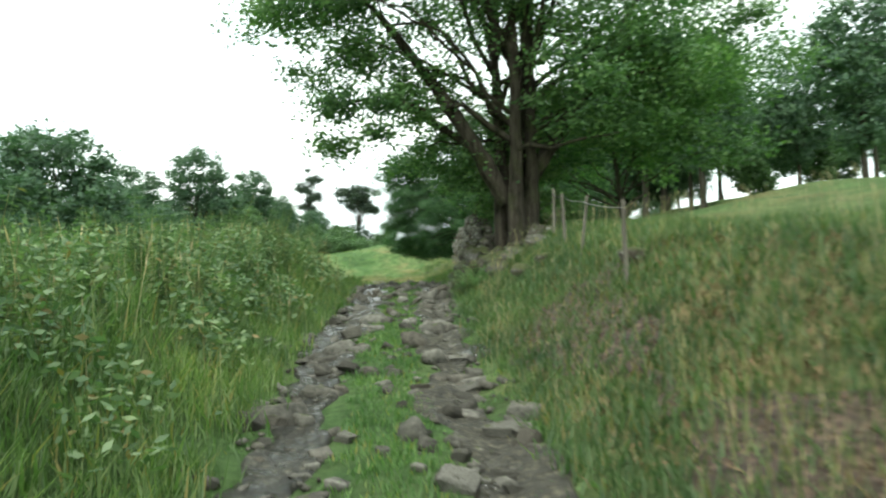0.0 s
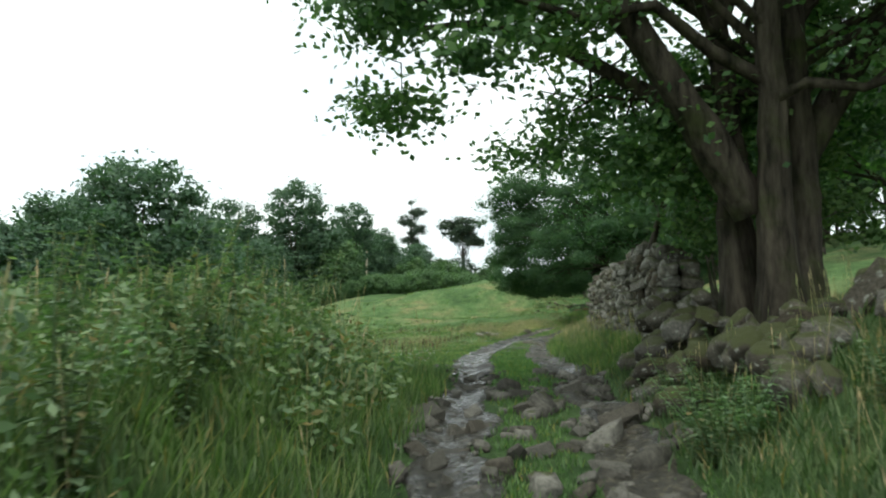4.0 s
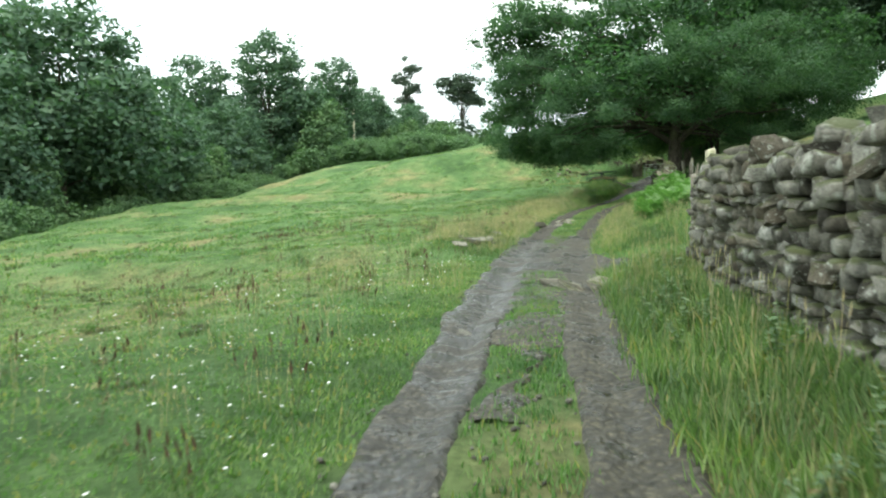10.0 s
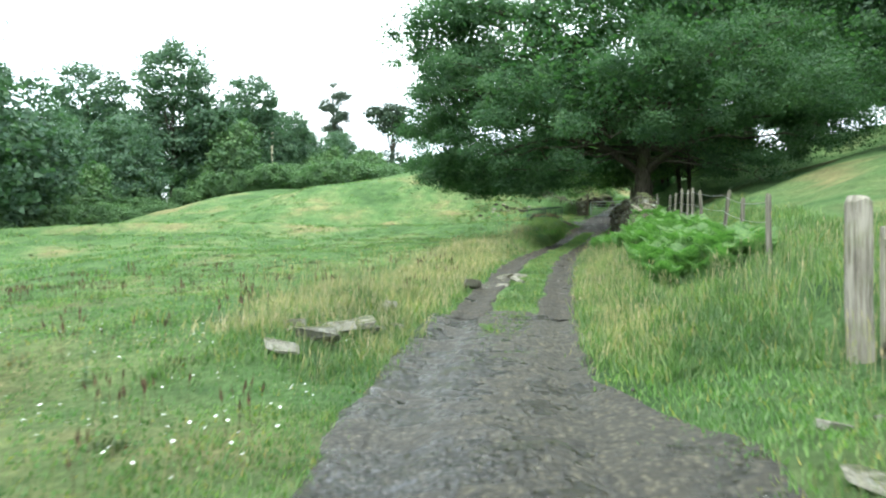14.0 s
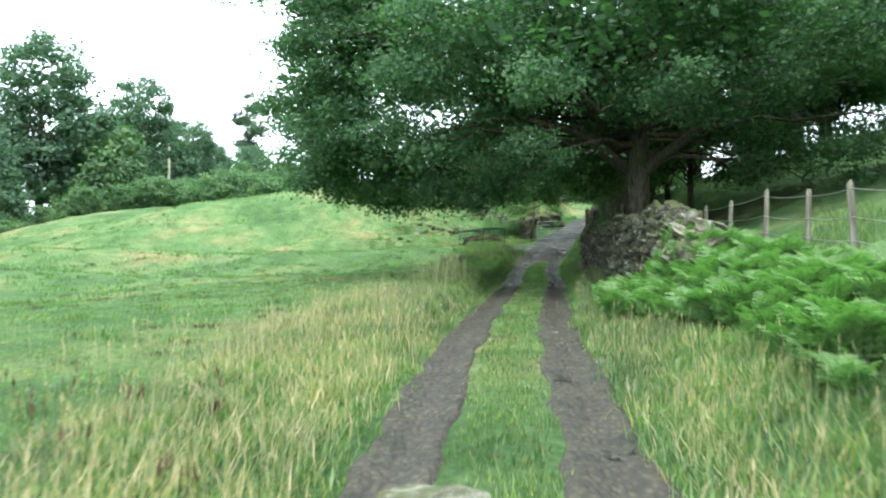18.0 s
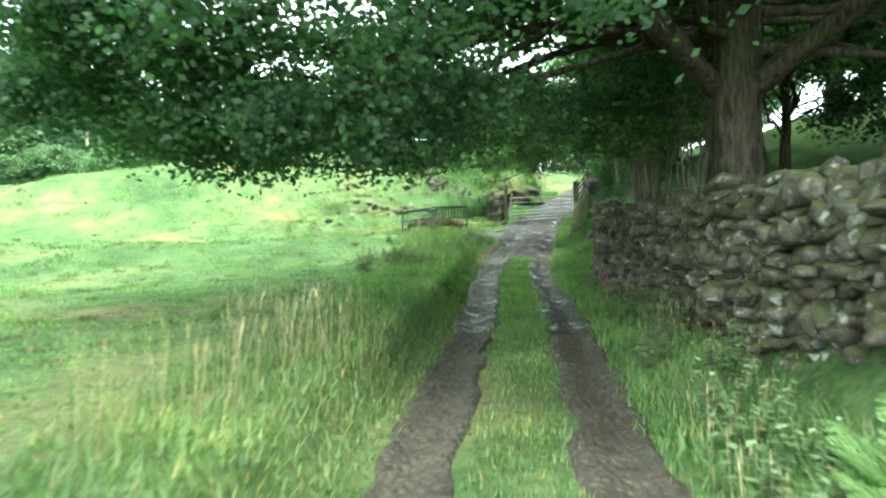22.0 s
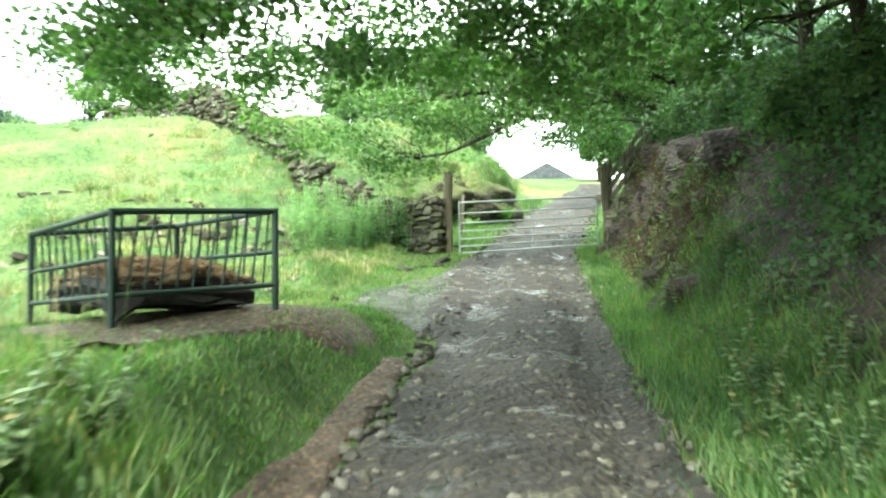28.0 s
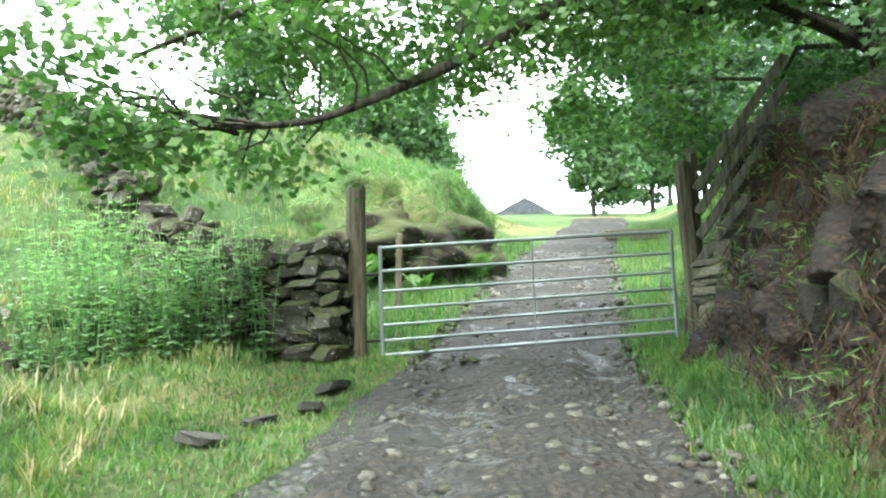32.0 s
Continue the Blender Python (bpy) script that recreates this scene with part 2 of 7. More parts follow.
def mud_material(name, dark, light, wet, scale=7):
    """Stony mud; wet hollows are darker and shine."""
    m, n, l, b = material(name, 0.7, 0.5)
    f = noise_node(n, l, scale, 9, 0.7)
    p = noise_node(n, l, 1.3, 5, 0.6)
    v = n.new("ShaderNodeTexVoronoi")
    v.inputs["Scale"].default_value = 15
    co = n.new("ShaderNodeTexCoord")
    l.new(co.outputs["Object"], v.inputs["Vector"])
    c = ramp(n, l, f.outputs["Fac"], [(0.33, dark), (0.66, light)])
    peb = ramp(n, l, v.outputs["Distance"], [(0.1, (1.45, 1.45, 1.4)), (0.5, (0.5, 0.5, 0.5))])
    c2 = blend(n, l, c.outputs["Color"], peb.outputs["Color"], 1.0, "MULTIPLY")
    w = ramp(n, l, p.outputs["Fac"], [(0.56 - wet, (0, 0, 0)), (0.64 - wet, (1, 1, 1))])
    wetc = blend(n, l, c2, (0.55, 0.55, 0.52), w.outputs["Color"], "MULTIPLY")
    l.new(wetc, b.inputs["Base Color"])
    rr = ramp(n, l, w.outputs["Color"], [(0.0, (0.8, 0.8, 0.8)), (1.0, (0.05, 0.05, 0.05))])
    fr = blend(n, l, rr.outputs["Color"], f.outputs["Fac"], 0.14)
    l.new(fr, b.inputs["Roughness"])
    hh = blend(n, l, f.outputs["Fac"], v.outputs["Distance"], 0.5)
    bump(n, l, b, hh, 1.0, 0.08)
    return m


pasture = ground_material()
mud = mud_material("stony_mud", (0.02, 0.0175, 0.0105), (0.11, 0.098, 0.066), 0.04)
soaked_mud = mud_material("soaked_mud", (0.022, 0.02, 0.015), (0.115, 0.104, 0.08), 0.13)
wet_mud = mud_material("wet_mud", (0.022, 0.021, 0.015), (0.118, 0.11, 0.084), 0.15)
dry_mud = mud_material("shaded_earth", (0.022, 0.0185, 0.011), (0.08, 0.066, 0.041), -0.06, 4)
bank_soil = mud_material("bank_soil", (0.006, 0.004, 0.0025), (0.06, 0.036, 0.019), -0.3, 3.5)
gate_mud = mud_material("gateway_mud", (0.011, 0.0085, 0.006), (0.055, 0.043, 0.032), 0.0)
earth = mud_material("bare_earth", (0.05, 0.032, 0.02), (0.165, 0.11, 0.072), -0.2)


def wood_material(name, dark, light):
    m, n, l, b = material(name, 0.85, 0.2)
    f = noise_node(n, l, 30, 7, 0.6, "Object", (1, 1, 0.06))
    s = noise_node(n, l, 3, 4)
    c = ramp(n, l, f.outputs["Fac"], [(0.35, dark), (0.65, light)])
    al = ramp(n, l, s.outputs["Fac"], [(0.45, (1, 1, 1)), (0.7, (0.72, 0.8, 0.6))])
    l.new(blend(n, l, c.outputs["Color"], al.outputs["Color"], 1.0, "MULTIPLY"), b.inputs["Base Color"])
    bump(n, l, b, f.outputs["Fac"], 0.6, 0.01)
    return m


old_wood = wood_material("weathered_wood", (0.12, 0.105, 0.085), (0.34, 0.31, 0.26))
pale_wood = wood_material("pale_new_wood", (0.38, 0.34, 0.24), (0.6, 0.56, 0.43))
grey_wood = wood_material("grey_split_wood", (0.07, 0.062, 0.05), (0.21, 0.19, 0.155))
dark_wood = wood_material("dark_damp_wood", (0.06, 0.05, 0.035), (0.2, 0.17, 0.125))


def metal_material(name, base, rust, rough=0.45, metallic=0.7, spread=0.6):
    m, n, l, b = material(name, rough, 0.5, metallic)
    f = noise_node(n, l, 12, 7, 0.65)
    c = ramp(n, l, f.outputs["Fac"], [(spread, base), (spread + 0.12, rust)])
    l.new(c.outputs["Color"], b.inputs["Base Color"])
    bump(n, l, b, f.outputs["Fac"], 0.2, 0.004)
    return m


galvanised = metal_material("galvanised_steel", (0.3, 0.34, 0.33), (0.2, 0.19, 0.16), 0.45, 0.5)
green_paint = metal_material("dark_green_paint", (0.01, 0.03, 0.022), (0.08, 0.05, 0.03), 0.65, 0.0)
wire_metal = metal_material("fence_wire", (0.3, 0.3, 0.28), (0.2, 0.12, 0.07), 0.5, 0.8)


def plain_material(name, a, b_col, scale=6, rough=0.85, dist=0.01):
    m, n, l, b = material(name, rough, 0.2)
    f = noise_node(n, l, scale, 7, 0.65)
    c = ramp(n, l, f.outputs["Fac"], [(0.35, a), (0.65, b_col)])
    l.new(c.outputs["Color"], b.inputs["Base Color"])
    bump(n, l, b, f.outputs["Fac"], 0.6, dist)
    return m


hay_mat = plain_material("old_hay", (0.13, 0.085, 0.05), (0.34, 0.25, 0.16), 22, 0.95, 0.04)
dark_plastic = plain_material("dark_sheet", (0.012, 0.012, 0.013), (0.04, 0.036, 0.034), 8, 0.7)
slate_roof = plain_material("slate_roof", (0.05, 0.053, 0.06), (0.1, 0.105, 0.115), 3)
render_white = plain_material("white_render", (0.66, 0.66, 0.63), (0.8, 0.8, 0.77), 2)
foxglove_pink = leaf_material("foxglove_flower", (0.32, 0.06, 0.28), (0.5, 0.1, 0.42), (0.62, 0.2, 0.52), 0.3)
root_brown = plain_material("root_brown", (0.03, 0.02, 0.012), (0.13, 0.085, 0.05), 12)
dead_straw = plain_material("dead_bracken", (0.12, 0.075, 0.04), (0.3, 0.2, 0.11), 12)


# ---- small builders ----
def part(name, bm, mat, parent=None, label=""):
    me = bpy.data.meshes.new(name)
    bm.to_mesh(me)
    bm.free()
    me.materials.append(mat)
    ob = new(name, me)
    if parent:
        ob.parent = parent
    if label:
        ob["label"] = label
    return ob


def raw(name, verts, faces, mat, parent=None, smooth=False):
    """A mesh from arrays; faces is an (n, 3) or (n, 4) array."""
    me = bpy.data.meshes.new(name)
    verts, faces = np.asarray(verts, np.float32), np.asarray(faces, np.int32)
    k = faces.shape[1]
    me.vertices.add(len(verts))
    me.vertices.foreach_set("co", verts.ravel())
    me.loops.add(faces.size)
    me.loops.foreach_set("vertex_index", faces.ravel())
    me.polygons.add(len(faces))
    me.polygons.foreach_set("loop_start", np.arange(len(faces), dtype=np.int32) * k)
    me.polygons.foreach_set("loop_total", np.full(len(faces), k, np.int32))
    if smooth:
        me.polygons.foreach_set("use_smooth", np.ones(len(faces), bool))
    me.update(calc_edges=True)
    me.materials.append(mat)
    ob = new(name, me)
    if parent:
        ob.parent = parent
    return ob


def sm(v, a, b):
    t = np.clip((np.asarray(v, float) - a) / (b - a), 0, 1)
    return t * t * (3 - 2 * t)


def tube_arrays(points, radii, sides=6, start=0, gnarl=0.0):
    """Vertices and quads of a tapered tube along points."""
    points = np.asarray(points, float)
    n = len(points)
    tang = np.gradient(points, axis=0)
    tang /= np.maximum(np.linalg.norm(tang, axis=1), 1e-9)[:, None]
    ref = np.where(np.abs(tang[:, 2:3]) > 0.9, [[1.0, 0, 0]], [[0, 0, 1.0]])
    u = np.cross(tang, ref)
    u /= np.maximum(np.linalg.norm(u, axis=1), 1e-9)[:, None]
    w = np.cross(tang, u)
    a = np.linspace(0, 2 * math.pi, sides, endpoint=False)
    ring = np.cos(a)[None, :, None] * u[:, None] + np.sin(a)[None, :, None] * w[:, None]
    rad = np.repeat(np.asarray(radii, float)[:, None], sides, 1)
    if gnarl:   # buttresses and burrs
        zz = np.arange(n)[:, None] / n
        rad = rad * (1 + gnarl * (np.sin(3 * a[None] + 2.0 * zz + points[0, 0]) + 0.6 * np.sin(7 * a[None] - 5 * zz) + 0.5 * np.sin(5 * a[None] + 23 * zz) + 0.55 * np.sin(11 * a[None] + 9 * np.sin(6 * zz)) + 0.4 * np.sin(13 * a[None] - 37 * zz) * np.sin(51 * zz)))
    v = (points[:, None] + ring * rad[:, :, None]).reshape(-1, 3)
    i = np.arange(n - 1)[:, None] * sides
    k = np.arange(sides)[None]
    k2 = (k + 1) % sides
    f = np.stack([i + k, i + k2, i + sides + k2, i + sides + k], -1).reshape(-1, 4) + start
    return v, f


def tubes(name, list_of, mat, parent=None, sides=6, smooth=True, gnarl=0.0):
    vs, fs, s = [], [], 0
    for pts, rad in list_of:
        v, f = tube_arrays(pts, rad, sides, s, gnarl)
        vs.append(v)
        fs.append(f)
        s += len(v)
    return raw(name, np.concatenate(vs), np.concatenate(fs), mat, parent, smooth)


def leaf_arrays(centres, size, rng, droop=0.25, aspect=0.62, flat=0.55, three=False, out=None):
    """A kite-shaped leaf at each centre, facing mostly up, or along out where it is given."""
    n = len(centres)
    d = rng.normal(size=(n, 3))
    d[:, 2] = d[:, 2] * 0.45 - droop
    d /= np.linalg.norm(d, axis=1)[:, None]
    up = rng.normal(size=(n, 3)) * (1 - flat)
    up[:, 2] += flat
    if out is not None:   # the leaves of a spray roof it over like tiles
        up = out * 0.8 + rng.normal(size=(n, 3)) * 0.3
        up[:, 2] += 0.25
    side = np.cross(d, up)
    side /= np.maximum(np.linalg.norm(side, axis=1), 1e-6)[:, None]
    s = size * rng.uniform(0.65, 1.3, n)[:, None]
    base = centres - d * s * 0.5
    if three:   # a plain triangle, for trees far off
        v = np.stack([base + side * s * aspect * 0.6, centres + d * s * 0.6, base - side * s * aspect * 0.6], 1).reshape(-1, 3)
        return v, np.arange(3 * n).reshape(n, 3)
    v = np.stack([base, centres + side * s * aspect * 0.5, centres + d * s * 0.5, centres - side * s * aspect * 0.5], 1).reshape(-1, 3)
    f = np.arange(4 * n).reshape(n, 4)
    return v, f


# ---- the lie of the land ----
LANE = [
    (-40, 1.2, -2.6), (-15, 0.3, -1.0), (0, 0.0, 0.0), (2.8, -0.28, 0.38), (5.5, -0.41, 0.79), (8.1, -0.65, 1.22), (11.6, -0.97, 1.7), (15.4, -1.04, 2.22),
    (18, -1.12, 2.62), (20.4, -1.22, 2.95), (22.9, -1.5, 3.18), (25.7, -1.82, 3.33), (28.7, -2.05, 3.46), (32.6, -2.16, 3.65), (37.3, -2.17, 3.87),
    (40.5, -2.18, 4.07), (46.2, -2.12, 4.4), (51.4, -1.71, 4.83), (56.1, -1.2, 5.25), (61, -0.6, 5.65), (66.3, 0.18, 5.93), (72.1, 1.23, 6.3),
    (77.8, 2.25, 6.64), (83.8, 3.09, 7.05), (87.4, 3.7, 7.34), (92.3, 4.8, 7.83), (96.8, 5.95, 8.4), (101, 7.0, 9.1), (105.2, 8.05, 9.75),
    (110, 9.9, 10.75), (116, 12.3, 11.95), (124, 16.4, 13.8), (140, 22, 16.6), (160, 27, 18.8), (190, 33, 20.5), (260, 40, 21.5), (2500, 40, 24.0)]
lane_y = np.arange(-40, 300, 0.25)
lane_x = np.interp(lane_y, [r[0] for r in LANE], [r[1] for r in LANE])
lane_z = np.interp(lane_y, [r[0] for r in LANE], [r[2] for r in LANE])
kern = np.exp(-0.5 * (np.arange(-16, 17) / 6.0) ** 2)
kern /= kern.sum()
lane_x = np.convolve(np.pad(lane_x, 16, "edge"), kern, "valid")
lane_z = np.convolve(np.pad(lane_z, 16, "edge"), kern, "valid")


def cx(y):
    return np.interp(y, lane_y, lane_x)


def zr(y):
    return np.where(np.asarray(y) < 299, np.interp(y, lane_y, lane_z), 21.5)


def hills(x, y, scale, seed):
    """Smooth cheap undulation from summed sines."""
    r = np.random.RandomState(seed)
    out = 0
    for k in range(7):
        a, ph, fq = r.uniform(0, 6.28), r.uniform(0, 6.28), r.uniform(0.5, 1.8) / scale
        out = out + np.sin((x * math.cos(a) + y * math.sin(a)) * fq * 6.28 + ph) / (0.6 + k * 0.5)
    return out / 3.0


def window(y, a, b, c, d):
    return sm(y, a, b) * (1 - sm(y, c, d))


FAR_Y, FAR_LIFT = (60, 72, 84, 95, 108, 125, 150, 165), (0, 0, 1.1, 0.9, 0, -0.6, -1.2, -0.8)   # the far edge of the field


def g(x, y):
    """Height of the ground."""
    x, y = np.asarray(x, float), np.asarray(y, float)
    z = zr(y).astype(float)
    s = cx(y) - x
    r = -s
    # left of the lane
    z = z + 0.75 * sm(s, 1.25, 2.6) * (1 - sm(y, 18, 22))
    z = z + 0.36 * sm(s, 1.3, 1.75) * window(y, 58, 66, 90, 94)
    z = z + 0.35 * sm(s, 1.6, 2.6) * window(y, 44, 46, 50, 53)
    left = sm(s, 3, 14)
    z = z + left * (0.2 * hills(x, y, 16, 3) * (1 - sm(s, 25, 40)) + 0.12 * hills(x, y, 4.5, 5))
    z = z - 0.055 * np.clip(s - 3, 0, 60) * (1 - 0.45 * sm(y, 60, 130))
    z = z + sm(s, 10, 34) * np.interp(y, FAR_Y, FAR_LIFT) * (1 - sm(y, 190, 260))
    z = z + 1.4 * window(-x, 12, 22, 32, 40) * window(y, 100, 118, 150, 185)
    z = z - 7.5 * sm(-x, 39, 54) * (1 - sm(y, 150, 190))
    z = z + sm(s, 2.3, 6.5) * window(y, 103.0, 116.0, 118, 128) * 3.3 * (1 - sm(s, 22, 42))
    z = z + sm(s, 1.45, 2.4) * window(y, 87, 91.5, 94.6, 99.5) * 0.62
    z = z + 0.4 * sm(s, 7.5, 13) * window(y, 101, 110, 116, 126) * (1 - sm(s, 20, 36))
    # right of the lane
    rise = 28 * (1 - np.exp(-np.clip(r - 4.2, 0, 60) / 28))
    steep = 0.17 + 0.23 * window(y, 45, 75, 88, 98) + 0.09 * sm(y, 88, 98)
    z = z + (1 - sm(y, 18, 23)) * (1.5 * sm(r, 1.1, 4.0)) + steep * rise * (1 - 0.55 * sm(r, 30, 80)) * sm(r, 4, 6)
    z = z + window(y, 19, 24, 42, 46) * 0.3 * sm(r, 1.3, 2.2)
    z = z + window(y, 43.5, 47, 60, 66) * (0.35 * sm(r, 1.4, 2.4) + 0.6 * sm(r, 2.4, 4.4))
    z = z + window(y, 60, 66, 84, 90) * (0.15 * sm(r, 1.2, 1.9) + 1.1 * sm(r, 2.5, 3.3))
    z = z + window(y, 84, 90, 106, 110) * (0.25 * sm(r, 1.5, 2.0) + 2.6 * ((1 - sm(y, 94, 98)) * sm(r, 2.0, 4.2) + sm(y, 94, 98) * sm(r, 1.8, 3.3)))
    z = z + window(y, 106, 110, 125, 140) * 0.8 * sm(r, 2.0, 4.5)
    z = z + sm(r, 3, 8) * 0.15 * hills(x, y, 7, 8)
    # wheel ruts and small lumps
    rut = np.exp(-(((np.abs(s) - 0.78) / 0.24) ** 2))
    z = z - 0.09 * rut * (y < 108)
    z = z + 0.03 * hills(x, y, 2.6, 11) * (np.abs(s) < 40)
    rough = sm(s, 2.6, 4.5) * window(y, 97.5, 101, 125, 140) * (1 - sm(s, 16, 28))
    q = z * 1.7 + 0.5 * hills(x, y, 5.0, 19)
    q = q - np.floor(q)
    z = z + rough * 0.55 * (sm(q, 0.55, 1.0) - q)
    z = z + rough * (0.26 * hills(x, y, 3.4, 15) + 0.1 * hills(x, y, 1.7, 17))
    return z


def axis(stops):
    out = []
    for (a, b, step) in stops:
        out.extend(np.arange(a, b, step))
    return np.array(out + [stops[-1][1]])


gx = axis([(-2500, -500, 500), (-500, -120, 60), (-120, -60, 8), (-60, -16, 1.5), (-16, -6, 0.45), (-6, -3, 0.25), (-3, 3.2, 0.13), (3.2, 8, 0.25), (8, 22, 0.6), (22, 60, 2.5), (60, 140, 12), (140, 500, 60), (500, 2500, 500)])
gy = axis([(-400, -60, 60), (-60, -12, 6), (-12, 0, 1.0), (0, 126, 0.34), (126, 160, 1.5), (160, 300, 8), (300, 600, 50), (600, 3000, 400)])
GX, GY = np.meshgrid(gx, gy)
GX = GX + cx(GY) * (1 - sm(np.abs(GX), 20, 450))   # the grid follows the lane
GZ = g(GX, GY)
nx, ny = len(gx), len(gy)
ii = (np.arange(ny - 1)[:, None] * nx + np.arange(nx - 1)[None]).ravel()
ground = raw("ground", np.stack([GX, GY, GZ], -1).reshape(-1, 3), np.stack([ii, ii + 1, ii + nx + 1, ii + nx], 1), pasture, None, True)
tagged(ground, "sloping green pasture with rough yellowing patches", "pasture", "", "structure")


# the muddy lane: strips that lie just over the ground, with ragged edges
def strip(name, y0, y1, left, right, mat, seed, lift=0.024, ragged=0.1, cols=11):
    """left, right: offsets from the lane's middle, as numbers or functions of y."""
    ys = np.arange(y0, y1, 0.09)
    fl = left(ys) if callable(left) else np.full(len(ys), float(left))
    fr_ = right(ys) if callable(right) else np.full(len(ys), float(right))
    fl = fl + 0.7 * ragged * hills(ys * 0 + seed, ys, 3.2, seed) + 0.35 * ragged * hills(ys * 0, ys, 1.1, seed + 1)
    fr_ = fr_ + 0.7 * ragged * hills(ys * 0 - seed, ys, 2.8, seed + 2) + 0.35 * ragged * hills(ys * 0, ys, 1.0, seed + 3)
    w = np.linspace(0, 1, cols)[None]
    X = cx(ys)[:, None] + fl[:, None] * (1 - w) + fr_[:, None] * w
    Y = np.repeat(ys[:, None], cols, 1)
    Z = g(X, Y) + lift + (0.018 * (1 + hills(X, Y, 0.5, seed + 5)) + 0.012 * (1 + hills(X, Y, 0.22, seed + 7))) * np.sin(w * math.pi) ** 0.6
    Z[:, 0] -= lift + 0.05
    Z[:, -1] -= lift + 0.05
    i = (np.arange(len(ys) - 1)[:, None] * cols + np.arange(cols - 1)[None]).ravel()
    ob = raw(name, np.stack([X, Y, Z], -1).reshape(-1, 3), np.stack([i, i + 1, i + cols + 1, i + cols], 1), mat, None, True)
    return ob


tagged(strip("road_stony_ruts", -14, 22.5, -1.15, -0.45, wet_mud, 21, 0.024, 0.34), "wet stony wheel rut of the farm lane", "lane", "lane surface", "structure")
tagged(strip("road_stony_rut_b", -14, 22.5, 0.42, 1.1, mud, 22, 0.024, 0.34), "dark stony wheel rut of the farm lane", "lane", "lane surface", "structure")
tagged(strip("road_crown", 31.5, 50.5, lambda y: -0.5 + 0.3 * (1 - sm(y, 31.5, 37)) + 0.15 * np.sin(y * 2.1), lambda y: 0.45 - 0.25 * (1 - sm(y, 31.5, 37)) + 0.12 * np.sin(y * 1.7), mud, 33, 0.004, 0.3, 9), "trodden muddy crown between the ruts", "lane", "lane surface", "structure")
tagged(strip("road_wet_rut", 22.3, 50, lambda y: -1.15 - 0.25 * sm(y, 33, 38), lambda y: -0.4 + 0.9 * window(y, 36.5, 39, 46.5, 49.5), soaked_mud, 23), "wet gleaming mud in a wheel rut", "lane", "lane surface", "structure")
tagged(strip("road_stone_rut", 22.3, 50, lambda y: 0.32 - 0.75 * window(y, 36.5, 39, 46.5, 49.5), lambda y: 1.15 + 0.75 * window(y, 37, 40, 42.5, 46), mud, 24, 0.03), "grey stony mud in a wheel rut", "lane", "lane surface", "structure")
tagged(strip("road_earth_rut", 49.8, 76, -1.1, -0.42, dry_mud, 25), "brown earth wheel rut in short grass", "lane", "lane surface", "structure")
tagged(strip("road_earth_rut_b", 49.8, 76, 0.35, 1.1, dry_mud, 26), "brown earth wheel rut in short grass", "lane", "lane surface", "structure")
tagged(strip("road_shaded_rut", 75.8, 92, -1.15, lambda y: -0.33 + 0.4 * sm(y, 88, 92), mud, 27), "damp stony rut under trees", "lane", "lane surface", "structure")
tagged(strip("road_shaded_rut_b", 75.8, 92, lambda y: 0.3 - 0.35 * sm(y, 88, 92), 1.15, mud, 28), "damp stony rut under trees", "lane", "lane surface", "structure")
tagged(strip("road_gateway", 91.6, 128, lambda y: -1.25 - 0.6 * window(y, 96, 100, 103, 106), lambda y: 1.25 + 0 * y, gate_mud, 29, 0.024, 0.14, 15), "broad stony mud lane up to the gate", "lane", "lane surface", "structure")
tagged(strip("road_puddle_side", 97, 103, lambda y: -1.5 - 1.4 * window(y, 97, 99, 100, 102.5), -1.25, wet_mud, 30, 0.018, 0.1, 9), "wet muddy gravel beside the lane", "lane", "lane surface", "structure")
tagged(strip("bank_cut", 85, 95.6, -1.62, -1.2, earth, 31, 0.03, 0.1, 7), "low cut bank of earth at the lane's edge", "bank", "", "structure")




def puddle_material():
    m, n, l, b = material("muddy_water", 0.06, 0.6)
    f = noise_node(n, l, 3.0, 4)
    c = ramp(n, l, f.outputs["Fac"], [(0.35, (0.03, 0.026, 0.02)), (0.65, (0.07, 0.06, 0.047))])
    l.new(c.outputs["Color"], b.inputs["Base Color"])
    bump(n, l, b, f.outputs["Fac"], 0.12, 0.02)
    return m


puddle_water = puddle_material()


def puddle(x, y, length, width, rz, seed):
    """Standing water in a rut: a flat sheet with a wandering edge."""
    rng = np.random.RandomState(seed)
    a = np.linspace(0, 2 * math.pi, 30, endpoint=False)
    r = 1 + 0.25 * np.sin(3 * a + rng.uniform(0, 6)) + 0.2 * np.sin(5 * a + rng.uniform(0, 6)) + 0.14 * np.sin(9 * a + rng.uniform(0, 6))
    px, py = np.cos(a) * r * width / 2, np.sin(a) * r * length / 2
    vx, vy = x + px * math.cos(rz) - py * math.sin(rz), y + px * math.sin(rz) + py * math.cos(rz)
    z = float(np.median(g(vx, vy))) + 0.046
    v = np.concatenate([[[x, y, z]], np.stack([vx, vy, np.full(30, z) + (g(vx, vy) + 0.046 - z) * 0.5], 1)])
    f = np.array([[0, k + 1, (k + 1) % 30 + 1] for k in range(30)])
    return tagged(raw("puddle", v, f, puddle_water), "shallow muddy puddle shining in the wheel rut", "puddle", "puddles in the lane")


for k, (x, y, ln, w, rz) in enumerate(((7.0, 105.9, 0.8, 0.3, -0.2), (7.5, 105.5, 0.7, 0.22, -0.3))):
    puddle(x, y, ln, w, rz, 950 + k)

